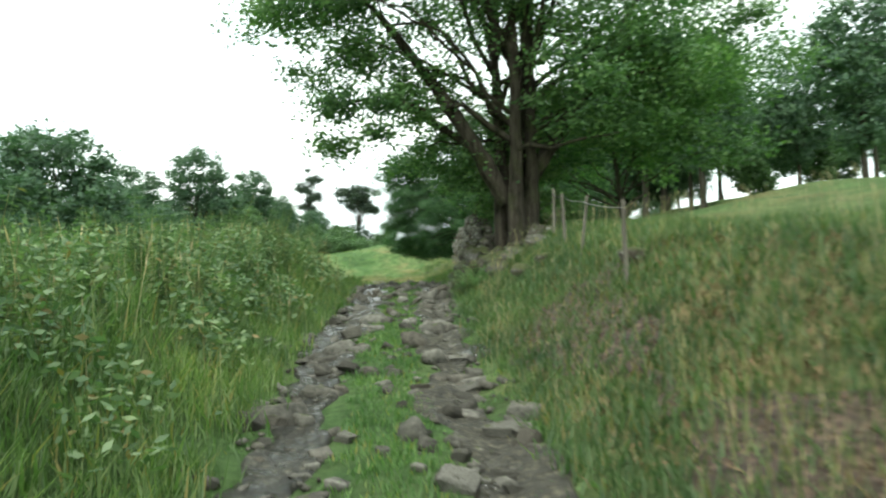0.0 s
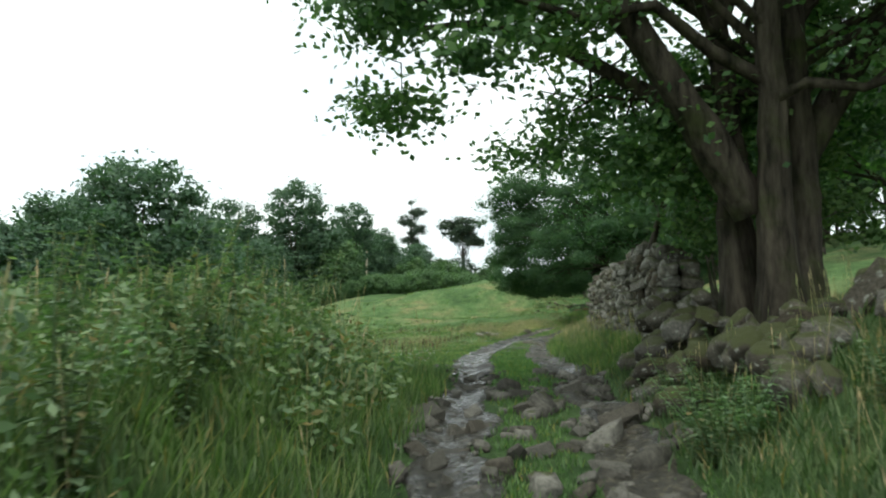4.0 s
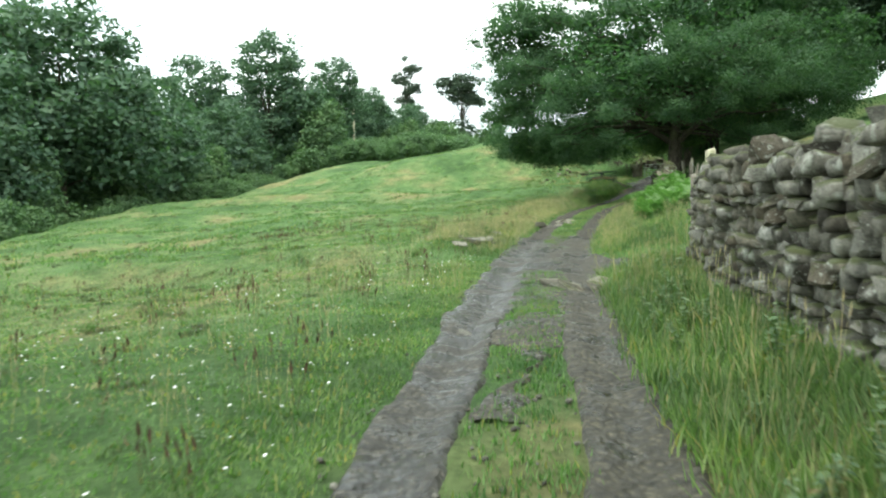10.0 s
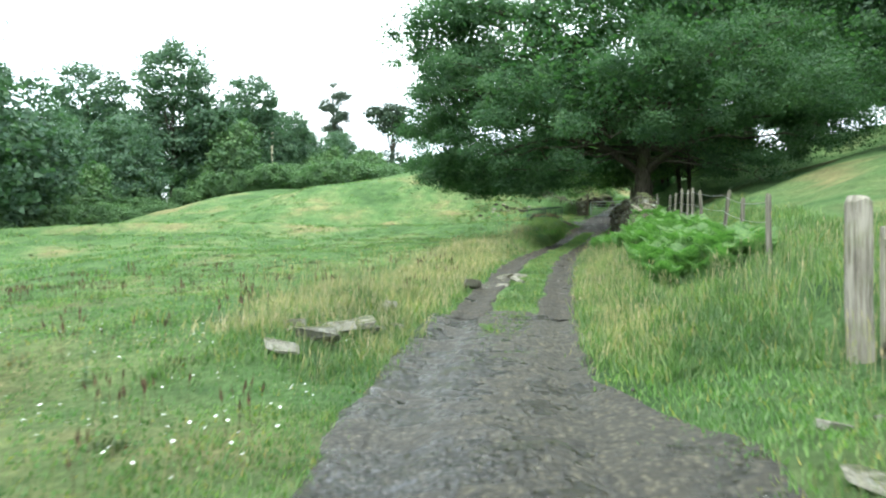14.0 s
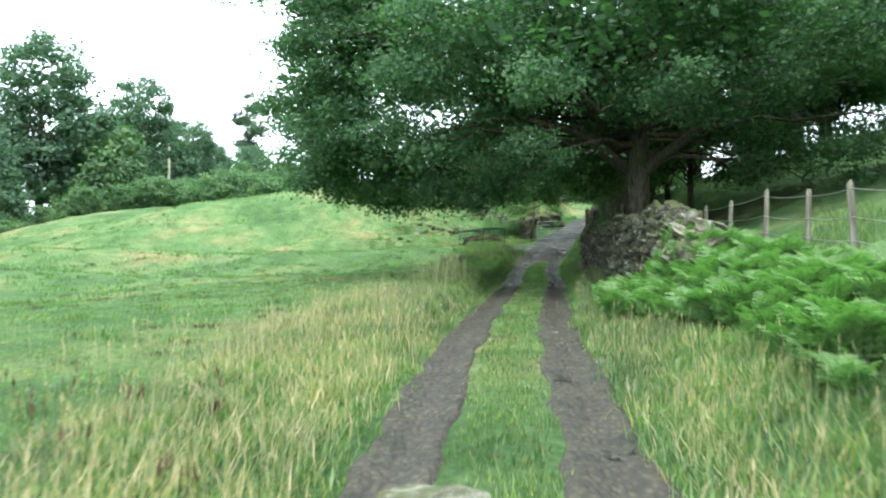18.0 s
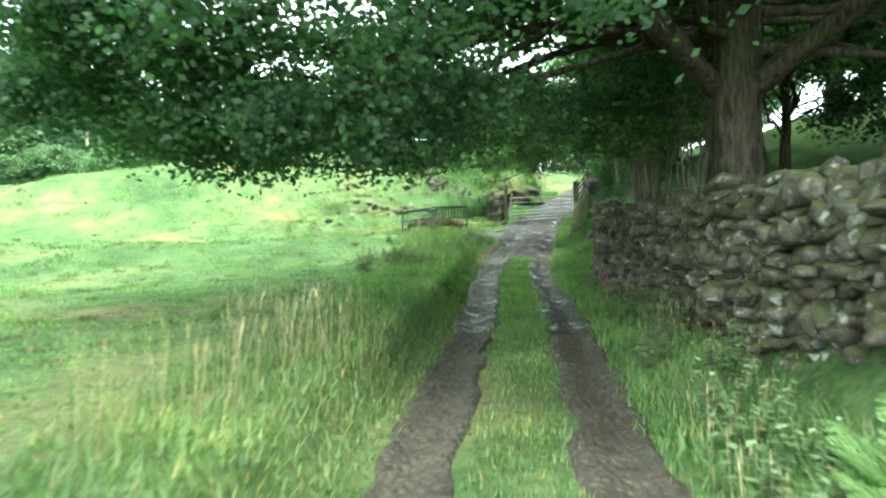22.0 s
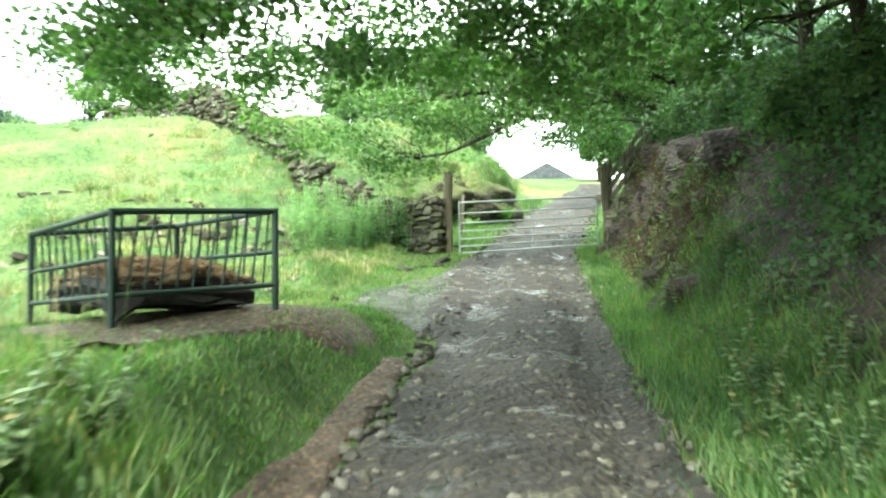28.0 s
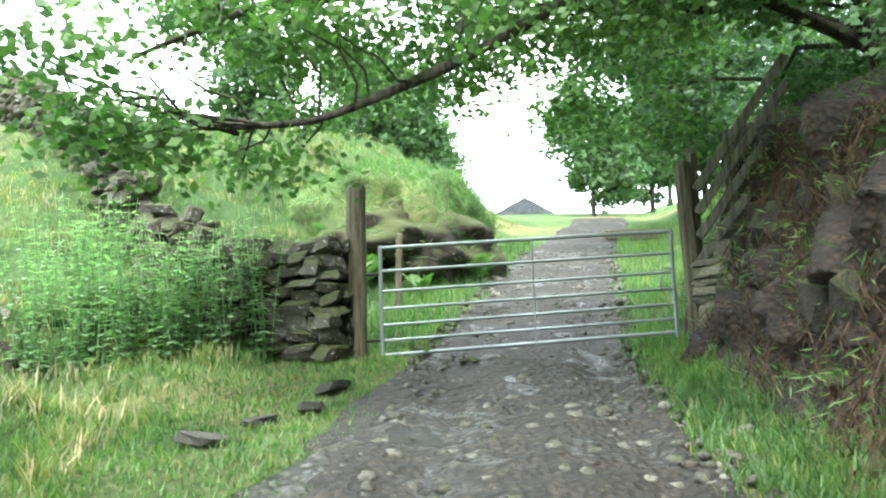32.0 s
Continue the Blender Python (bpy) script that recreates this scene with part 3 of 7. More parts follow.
# ---- trees ----
def tree_meshes(name, height, trunk_r, lobes, clumps, per, leaf, leaf_mat, bark_mat, seed, spread=0.55, limbs=40, fork=0.3, lean=(0, 0), inner=0.55, trunk_top=0.75, stems=1, droop=0.25, sides=8, origin=None, boughs=(), bs=5, rings=22, fine=None, far=False, fill=0.0, splay=1.2, div=9):
    """A tree at the origin: trunk, limbs and a crown of leaf clumps filling the lobes (cx, cy, cz, rx, ry, rz)."""
    rng = np.random.RandomState(seed)
    top = new(name)
    # trunk
    trunks = []
    for k in range(stems):
        off = np.array([0.0, 0, 0]) if stems == 1 else np.array([math.cos(k * 2.4) * trunk_r * 1.1, math.sin(k * 2.4) * trunk_r * 1.1, 0])
        zs = np.linspace(-0.3, height * trunk_top, rings)
        q = zs / height
        wob = np.cumsum(rng.normal(size=(rings, 2)) * 0.0027 * height * (22 / rings) ** 0.5, 0)
        wob -= wob[0]
        pts = np.stack([off[0] * (1 + splay * q * (stems > 1)) + lean[0] * q + wob[:, 0] * 0.5, off[1] * (1 + splay * q * (stems > 1)) + lean[1] * q + wob[:, 1] * 0.5, zs], 1)
        rad = trunk_r / (1 if stems == 1 else 1.6) * np.clip(1 - 0.85 * q / trunk_top, 0.1, 1) * (1 + 0.6 * np.exp(-(zs + 0.3) / (trunk_r * 1.5)))
        trunks.append((pts, rad))
    for one in trunks:
        tubes("trunk", [one], bark_mat, top, sides * 2, True, 0.1 if rings > 30 else (0.07 if trunk_r > 0.3 else 0.04))
    # clump centres near the skin of the lobes
    vol = np.array([a[3] * a[4] * a[5] for a in lobes]) ** 0.66
    L = np.array(lobes, float)
    heads = clumps if far else max(10, clumps // div)
    pick = rng.choice(len(lobes), heads, p=vol / vol.sum())
    d = rng.normal(size=(heads, 3))
    d /= np.linalg.norm(d, axis=1)[:, None]
    rr = inner + (1 - inner) * rng.uniform(0, 1, heads) ** 0.6
    head = L[pick, :3] + d * L[pick, 3:] * rr[:, None]
    hr_ = np.minimum(np.min(L[pick, 3:], axis=1) * 0.5, spread * 2.2) * rng.uniform(0.7, 1.25, heads)
    # clumps roof over each bough's head
    own = np.arange(clumps) if far else rng.randint(0, heads, clumps)
    dd = rng.normal(size=(clumps, 3))
    dd[:, 2] = np.abs(dd[:, 2]) * 0.9 - 0.25
    dd /= np.linalg.norm(dd, axis=1)[:, None]
    cen = head[own] + dd * (hr_[own] * rng.uniform(0.55, 1.0, clumps) * (0.0 if far else 1.0))[:, None] * np.array([1, 1, 0.7])
    # limbs run from the trunk to some of the clumps
    limb = []
    main = trunks[0][0]
    order = rng.permutation(clumps)[:limbs]
    for i in order:
        c = cen[i]
        h0 = np.clip(fork * height + 0.45 * (c[2] - fork * height) * rng.uniform(0.3, 1.0), fork * height * 0.8, height * trunk_top * 0.95)
        tr = trunks[rng.randint(len(trunks))][0]
        p0 = np.array([np.interp(h0, tr[:, 2], tr[:, k]) for k in range(3)])
        n = 7
        t = np.linspace(0, 1, n)[:, None]
        mid = (p0 + c) / 2 + np.array([0, 0, np.linalg.norm(c - p0) * rng.uniform(0.02, 0.22)])
        pts = (1 - t) ** 2 * p0 + 2 * t * (1 - t) * mid + t ** 2 * c
        pts[1:-1] += rng.normal(size=(n - 2, 3)) * np.linalg.norm(c - p0) * 0.03
        ln = np.linalg.norm(c - p0)
        r0 = trunk_r * rng.uniform(0.16, 0.34) * min(1.0, ln / (0.3 * height) + 0.3)
        limb.append((pts, np.linspace(r0, max(0.012, r0 * 0.16), n)))
        for _ in range(2):
            a = pts[rng.randint(2, n - 1)]
            j = cen[np.argsort(np.linalg.norm(cen - a, axis=1))[rng.randint(1, 7)]]
            tt = np.linspace(0, 1, 5)[:, None]
            tw = a * (1 - tt) + j * tt
            tw[1:-1] += rng.normal(size=(3, 3)) * 0.05 * np.linalg.norm(j - a)
            limb.append((tw, np.linspace(r0 * 0.35, max(0.008, r0 * 0.06), 5)))
    if limb:
        tubes("branching", limb, bark_mat, top, bs)
    if boughs:
        sam = np.concatenate([np.stack([np.interp(np.linspace(0.2, 1, 40), np.linspace(0, 1, len(bo[0])), bo[0][:, c]) for c in range(3)], 1) for bo in boughs])
        tw = []
        for i in rng.permutation(clumps)[:int(clumps * 0.3)]:
            c = cen[i]
            p0 = sam[np.argsort(np.linalg.norm(sam - c, axis=1))[rng.randint(0, 6)]]
            ln = np.linalg.norm(c - p0)
            if ln > 1.7:
                continue
            t = np.linspace(0, 1, 6)[:, None]
            pts = p0 * (1 - t) + c * t
            pts[1:-1] += rng.normal(size=(4, 3)) * ln * 0.09
            pts[:, 2] += 0.18 * ln * (t * (1 - t))[:, 0] * rng.uniform(-1, 2)
            tw.append((pts, np.linspace(0.008 + 0.008 * ln, 0.004, 6)))
        if tw:
            tagged(tubes("twigwork", tw, bark_mat, top, 4), kind="stuff")
    for bo in boughs:
        many = np.linspace(0, 1, 24)
        path = np.stack([np.interp(many, np.linspace(0, 1, len(bo[0])), bo[0][:, c]) for c in range(3)], 1)
        path = np.concatenate([path[:1], (path[:-2] + 2 * path[1:-1] + path[2:]) / 4, path[-1:]])
        thick = np.interp(many, np.linspace(0, 1, len(bo[1])), bo[1]) * (1 + 0.1 * np.sin(many * 23 + bo[0][0, 0] * 7) + 0.06 * np.sin(many * 51))
        tubes("bough", [(path, thick)], bark_mat, top, 14, True, 0.08)
    # leaves
    size = spread * rng.uniform(0.6, 1.35, clumps)

    def crown(rate, which, leaf_size):
        k = rng.poisson(rate, len(which))
        who = np.repeat(which, k)
        off = rng.normal(size=(len(who), 3)) * np.array([1, 1, 0.6]) * size[who][:, None] * 0.55
        spots = cen[who] + off
        if origin is not None:   # boughs are browsed and knocked back where the lane runs
            wx, wy, wz = spots[:, 0] + origin[0], spots[:, 1] + origin[1], spots[:, 2] + origin[2]
            ok = (np.abs(wx - cx(wy)) > 1.5) | (wz > zr(wy) + 2.65 + 0.3 * np.sin(wy * 2.0))
            spots = spots[ok]
            off, who = off[ok], who[ok]
        way = dd[who] * (0.0 if far else 0.7) + d[own[who]] * (0.8 if far else 0.35) + off / np.maximum(np.linalg.norm(off, axis=1), 1e-6)[:, None] * 0.6
        way /= np.maximum(np.linalg.norm(way, axis=1), 1e-6)[:, None]
        v, f = leaf_arrays(spots, leaf_size, rng, droop, three=far, out=way)
        raw("crown", v, f, leaf_mat, top)

    if fine is None:
        crown(per, np.arange(clumps), leaf)
    else:   # leaves near the lane at their true size
        near = cen[:, 2] < fine
        crown(per * 2.1, np.where(near)[0], leaf * 0.6)
        crown(per, np.where(~near)[0], leaf)
    if fill:   # older leaves deep in the crown
        n = int(fill)
        pk = rng.choice(len(lobes), n, p=vol / vol.sum())
        di = rng.normal(size=(n, 3))
        di /= np.linalg.norm(di, axis=1)[:, None]
        sp = L[pk, :3] + di * L[pk, 3:] * rng.uniform(0.2, 0.8, n)[:, None]
        if origin is not None:
            sp = sp[sp[:, 2] + origin[2] > zr(sp[:, 1] + origin[1]) + 6.0]
        v, f = leaf_arrays(sp, leaf * (2.0 if far else 1.4), rng, 0.1)
        raw("inner_crown", v, f, leaf_mat, top)
    return top


def place(ob, x, y, rz=0.0, scale=1.0, sink=0.15, z=None):
    ob.matrix_basis = Matrix.LocRotScale((x, y, (float(g(x, y)) if z is None else z) - sink), Euler((0, 0, radians(rz))), (scale,) * 3)
    return ob


# the big oak that leans over the lane; crown given about its own foot
oak_lobes = [(-6.0, 7.4, 2.7, 1.4, 1.0, 0.5), (-5.2, 8.4, 3.0, 1.4, 1.0, 0.6), (-5.4, 7.8, 3.8, 1.8, 1.2, 0.8), (-6.9, 7.0, 3.6, 1.4, 1.0, 0.8), (2.5, -2.6, 2.1, 2.3, 1.6, 1.0), (5.2, -2.0, 2.5, 2.3, 1.8, 1.1), (-5.6, -1.0, 2.0, 1.4, 1.6, 1.0), (-6.9, -0.6, 1.9, 1.5, 1.6, 1.0), (-8.3, 0.2, 1.8, 1.6, 1.6, 0.9), (-9.8, 0.4, 1.8, 1.4, 1.6, 0.9), (4.8, -3.6, 3.4, 2.8, 1.9, 1.2), (-9.6, -0.5, 7.4, 2.5, 3.0, 2.8), (-8.6, 0.2, 10.2, 2.8, 3.2, 2.8), (3.5, 1.5, 14.4, 5.2, 5.2, 4.4), (7.5, 3.5, 12.2, 4.8, 5.0, 4.4), (-7.0, 2.2, 2.2, 1.3, 1.2, 0.9), (-5.8, 2.6, 2.4, 1.1, 1.1, 0.8), (-6.2, 6.6, 2.9, 1.6, 1.4, 1.0), (-4.9, 7.4, 3.1, 1.6, 1.4, 1.0), (-7.5, 6.0, 3.2, 1.5, 1.4, 1.0), (-6.4, 6.6, 4.8, 2.2, 1.7, 1.2), (-9.2, -0.6, 3.4, 1.9, 1.9, 1.5), (-8.2, -1.6, 4.2, 2.0, 2.0, 1.6), (-10.4, -1.6, 4.0, 1.7, 2.0, 1.5), (-10.0, 0.8, 2.7, 1.7, 2.2, 1.5), (-8.4, 1.2, 2.6, 1.8, 2.2, 1.5), (-6.6, 1.2, 2.7, 1.7, 2.0, 1.4), (-5.2, 1.6, 2.9, 1.6, 2.0, 1.3), (-10.6, 0.5, 4.6, 1.8, 2.4, 2.2), (-6.2, -1, 4.6, 5.0, 5.5, 3.7), (-4.0, -4.8, 6.2, 5.0, 4.4, 4.2), (0.5, -5.2, 6.3, 5.0, 4.4, 4.2), (4.5, -3.5, 5.4, 5.0, 5, 4.4), (6.5, 1, 6.0, 4.8, 5.5, 4.6), (9.0, 0, 7.5, 4.0, 5, 4.0),
             (0, 0, 11.6, 6.5, 6.0, 5.2), (-3.5, 1.0, 9.6, 5.2, 6, 4.8), (4.5, 2, 10.5, 5.5, 5, 4.5), (-3.0, 4.5, 6.0, 4.4, 4.4, 3.8), (-7.0, 1.5, 4.4, 3.6, 3.2, 2.6), (-1.5, 7.5, 6.0, 4.5, 4, 3.6), (3, 6.5, 7, 4.5, 4, 3.8), (-8.6, 0.5, 8.6, 2.2, 3.0, 2.6), (8.5, 4.5, 8.5, 4, 4, 3.5), (-4.4, 6.0, 4.0, 1.6, 1.6, 0.8), (-5.2, 5.0, 3.9, 1.4, 1.5, 0.7), (-9.0, -0.5, 5.4, 2.6, 3.4, 2.8), (-4.0, 8.5, 4.4, 2.2, 1.8, 1.0), (-2.0, 9.0, 5.2, 2.6, 2.0, 1.3), (-4.6, 7.6, 4.2, 1.6, 1.4, 0.8), (-3.6, 9.5, 6.0, 3.0, 2.0, 1.4)]
oak = tree_meshes("oak_tree", 17.5, 0.43, oak_lobes, 4700, 50, 0.2, oak_leaf, bark, 11, 0.6, 90, 0.22, inner=0.55, sides=10, fine=8.6, fill=36000, rings=46, div=12, origin=(5.3, 76.1, float(g(5.3, 76.1)) - 0.15),
                  boughs=[(np.array([(-0.2, 0.1, 3.2), (-1.5, 1.8, 3.9), (-2.6, 3.6, 3.9), (-3.3, 5.2, 3.4), (-3.7, 6.4, 2.7), (-4.0, 7.2, 2.1)]), np.array([0.14, 0.1, 0.07, 0.04, 0.02, 0.008])),
                          (np.array([(-2.6, 3.6, 3.9), (-3.9, 4.6, 3.5), (-4.7, 5.4, 3.1), (-5.1, 6.0, 2.7), (-5.7, 6.3, 2.6)]), np.array([0.05, 0.035, 0.022, 0.013, 0.006])),
                          (np.array([(-0.3, 0.0, 2.6), (-2.0, -1.2, 3.6), (-4.2, -1.8, 4.0), (-6.2, -1.6, 3.6), (-8.0, -1.2, 2.9)]), np.array([0.2, 0.16, 0.11, 0.07, 0.02])),
                          (np.array([(0.2, -0.2, 2.6), (1.6, -1.6, 3.8), (3.4, -2.6, 4.6), (5.6, -3.0, 4.8)]), np.array([0.18, 0.14, 0.1, 0.03]))])
tagged(place(oak, 5.3, 76.1), "large spreading oak with low boughs over the lane", "tree")

# the old sycamore on the ruined end of the wall
syc_lobes = [(-2.3, 2.3, 2.8, 1.4, 0.9, 0.5), (-1.0, 2.7, 2.9, 1.2, 0.9, 0.5), (-5.6, -1.2, 6.4, 2.2, 2.6, 1.9), (-4.6, -2.6, 8.6, 2.4, 2.4, 2.2), (-3.6, -1.0, 3.1, 1.4, 1.2, 0.6), (4.6, -1.6, 4.4, 2.4, 2.2, 1.3), (-0.6, 4.3, 3.4, 1.2, 0.9, 0.45), (0.8, 4.2, 3.7, 1.3, 1.0, 0.6), (2.0, 3.6, 4.2, 1.5, 1.2, 1.0), (-3.0, -1, 6.6, 3.2, 3.4, 3.2), (-1.0, -2, 9.0, 4.2, 3.6, 3.6), (2.5, -1.0, 7.6, 3.8, 3.6, 4.0), (4.4, 1, 6.0, 2.8, 3.4, 3.2), (0.5, 2, 10.4, 4.4, 4.0, 3.6),
             (-4.2, -0.6, 3.9, 1.9, 2.2, 1.3), (-3.0, -1.5, 3.0, 1.3, 1.6, 0.8), (2.6, -2.6, 3.8, 2.2, 2.0, 1.6), (3.4, 1.5, 3.2, 2.0, 2.0, 1.4), (0.2, 1.7, 2.5, 1.8, 1.2, 1.1), (-0.7, 0.6, 3.5, 1.5, 1.4, 0.8), (1.6, 1.8, 3.6, 2.0, 1.6, 1.3), (-1.6, 0.4, 3.1, 1.4, 1.2, 0.8), (-0.9, 1.0, 2.4, 1.3, 1.2, 0.9)]
syc = tree_meshes("sycamore_tree", 12.5, 0.35, syc_lobes, 2000, 60, 0.13, sycamore_leaf, burred_bark, 12, 0.55, 34, 0.2, fill=7000, inner=0.5, stems=4, sides=14, rings=46, origin=(1.75, 20.6, 4.1),
                  boughs=[(np.array([(-0.2, -0.2, 1.2), (-0.9, -0.5, 2.4), (-1.7, -0.7, 3.7), (-2.6, -0.6, 5.0), (-3.6, -0.5, 6.4), (-4.6, -0.3, 7.4)]), np.array([0.26, 0.22, 0.18, 0.14, 0.09, 0.04])),
                          (np.array([(-0.3, 0.1, 1.8), (-1.3, 0.3, 3.0), (-2.6, 0.5, 3.9), (-3.8, 0.5, 4.3), (-4.9, 0.4, 4.2)]), np.array([0.15, 0.12, 0.09, 0.06, 0.03])),
                          (np.array([(0.3, 0.1, 1.5), (1.3, 0.2, 3.2), (2.6, 0.0, 5.2), (3.6, 0.2, 7.0)]), np.array([0.22, 0.18, 0.13, 0.06]))])
tagged(place(syc, 1.75, 20.6, z=4.1), "old many-stemmed sycamore beside a ruined wall end", "tree")

# trees that repeat
round_a = tree_meshes("broadleaf_tree", 16, 0.32, [(0, 0, 10.5, 5, 5, 5), (-2.5, 1, 7.5, 4, 4, 4), (2.8, -1, 8, 4, 4, 4), (0.5, 2.5, 13, 3.2, 3.2, 3)], 480, 42, 0.36, wood_leaf, bark, 31, 1.0, 10, 0.25, inner=0.6, bs=3, rings=10, sides=4, far=True, fill=260)
round_b = tree_meshes("broadleaf_tree", 17, 0.3, [(0, 0, 12.5, 4, 4, 4.5), (-2.2, -1, 8.5, 3.4, 3.4, 3.6), (2.4, 1.4, 9.5, 3.3, 3.3, 3.6), (0, 1, 5.5, 3, 3, 2.6)], 430, 40, 0.36, wood_leaf, bark, 32, 0.95, 12, 0.25, inner=0.55, bs=3, rings=10, sides=4, far=True, fill=260)
light_a = tree_meshes("young_tree", 8, 0.14, [(0, 0, 4.4, 2.4, 2.4, 2.8), (0.7, 0.3, 6.3, 1.4, 1.4, 1.7), (-0.8, -0.4, 2.6, 2, 2, 1.8)], 240, 28, 0.3, wood_leaf_b, bark, 33, 0.62, 8, 0.2, inner=0.5, bs=3, rings=10, sides=4, far=True, fill=260)
open_a = tree_meshes("broadleaf_tree", 20, 0.34, [(0, 0, 15.5, 3.6, 3.6, 3.6), (-2.8, 0, 11, 2.8, 2.8, 2.4), (3.0, 0.8, 11.5, 2.8, 2.8, 2.4), (0.4, 0, 8, 2.6, 2.6, 2.4)], 330, 38, 0.36, wood_leaf, bark, 34, 0.85, 20, 0.25, inner=0.62, bs=3, rings=10, sides=4, far=True, fill=260)
copper = tree_meshes("copper_beech", 16, 0.32, [(0, 0, 10, 5.5, 5.5, 5), (-2.5, 1, 7.5, 4, 4, 4), (2.8, -1, 8, 4, 4, 4)], 360, 27, 0.44, copper_leaf, bark, 35, 0.95, 12, 0.25, inner=0.6, bs=3, rings=10, sides=4, far=True, fill=260)
pine_a = tree_meshes("pine_tree", 26, 0.38, [(0, 0, 25.2, 1.5, 1.5, 1.2), (0.8, 0.2, 23.2, 2.2, 2.0, 1.2), (-1.1, 0.3, 21.2, 2.5, 2.2, 1.3), (1.0, 0, 19.0, 2.7, 2.3, 1.3), (-0.8, 0, 16.8, 2.7, 2.4, 1.4), (0.7, 0, 14.4, 2.7, 2.4, 1.4), (-0.3, 0, 12.0, 2.8, 2.5, 1.6), (0, 0, 9.0, 2.9, 2.6, 1.8)],
                     520, 26, 0.36, pine_leaf, bark, 36, 0.8, 40, 0.4, inner=0.1, trunk_top=0.97, droop=0.05, div=3)
pine_b = tree_meshes("pine_tree", 18, 0.34, [(0, 0, 16.4, 4.0, 3.8, 1.7), (-1.8, 0.5, 14.2, 2.4, 2.4, 1.2), (2.0, 0, 13.6, 2.2, 2.2, 1.2), (0, 0, 6.0, 5.4, 4.6, 3.6)], 500, 30, 0.42, pine_leaf, bark, 37, 0.85, 40, 0.45, inner=0.2, trunk_top=0.93, droop=0.05, div=3)
shrub_a = tree_meshes("shrub", 3.2, 0.07, [(0, 0, 1.5, 1.9, 1.9, 1.3), (0.9, 0.5, 2.0, 1.1, 1.1, 0.9), (-0.9, -0.3, 1.2, 1.2, 1.2, 1.1)], 160, 24, 0.19, wood_leaf_b, bark, 38, 0.45, 5, 0.1, inner=0.5, bs=3, rings=6, sides=3, far=True, fill=90)
protos = {"round_a": round_a, "round_b": round_b, "light_a": light_a, "open_a": open_a, "copper": copper, "pine_a": pine_a, "pine_b": pine_b, "shrub_a": shrub_a}
labels = {"round_a": "dense dark green broadleaf tree at the field's edge", "round_b": "tall dark broadleaf tree in the wood", "light_a": "young bright green tree below the wood", "open_a": "tall open-crowned tree standing over the wood",
          "copper": "brownish copper beech behind the wood", "pine_a": "tall ragged Scots pine on the skyline", "pine_b": "flat-topped Scots pine on the skyline", "shrub_a": "rounded green shrub at the field's edge"}
used = set()


def stand(kind, x, y, rz=0.0, scale=1.0, sink=0.2, z=None, group="trees of the far wood"):
    ob = protos[kind]
    zz = (float(g(x, y)) if z is None else z) - sink
    m = Matrix.LocRotScale((x, y, zz), Euler((0, 0, radians(rz))), (scale,) * 3)
    if kind not in used:
        used.add(kind)
        ob.matrix_basis = m
    else:
        ob = copy_thing(ob, Matrix.Identity(4))
        ob.matrix_basis = m
    return tagged(ob, labels[kind], "shrub" if kind == "shrub_a" else "tree", group)


# the wood along the far side of the field
wood = [("round_a", -52, 74, 0, 1.3), ("round_a", -48, 92, 70, 1.6), ("round_b", -58, 66, 20, 1.25), ("round_a", -58, 98, 130, 1.5), ("round_b", -47, 104, 200, 1.2), ("round_a", -66, 82, 40, 1.4), ("round_b", -49, 80, 220, 1.25),
        ("open_a", -50, 150, 0, 1.6), ("open_a", -62, 148, 100, 1.48), ("round_b", -54, 122, 60, 1.2), ("round_b", -55, 146, 90, 1.25), ("open_a", -44, 168, 40, 1.2), ("round_b", -50, 170, 10, 1.15), ("round_a", -56, 180, 0, 1.2), ("round_b", -47, 158, 10, 1.1), ("round_b", -51, 136, 140, 1.1),
        ("round_b", -44, 192, 50, 1.15), ("round_a", -47, 212, 20, 1.2), ("round_b", -40, 222, 70, 1.15), ("round_a", -60, 112, 10, 1.2), ("copper", -78, 74, 0, 1.4), ("round_a", -74, 62, 80, 1.3), ("round_b", -68, 52, 140, 1.3), ("round_b", -52, 200, 10, 1.25), ("round_a", -36, 236, 10, 1.0),
        ("pine_a", -46, 250, 0, 1.42), ("pine_b", -30.5, 252, 30, 1.72), ("round_a", -22, 272, 0, 0.8), ("round_b", -14, 280, 0, 0.7),
        ("light_a", -41, 150, 0, 1.6), ("light_a", -46, 118, 50, 1.2), ("light_a", -46, 98, 100, 1.25), ("light_a", -35, 190, 20, 1.45), ("light_a", -46, 84, 10, 1.15), ("light_a", -30, 200, 60, 1.55), ("light_a", -46, 72, 10, 1.2), ("light_a", -48, 134, 10, 1.2)]
for row in wood:
    stand(*row)
rs = np.random.RandomState(5)
for k in range(22):
    yy = 70 + k * 5.0
    stand("shrub_a", -45 + 2.2 * math.sin(k) + (yy - 70) * 0.03, yy, k * 47, rs.uniform(0.9, 1.6), group="shrubs at the field's edge")

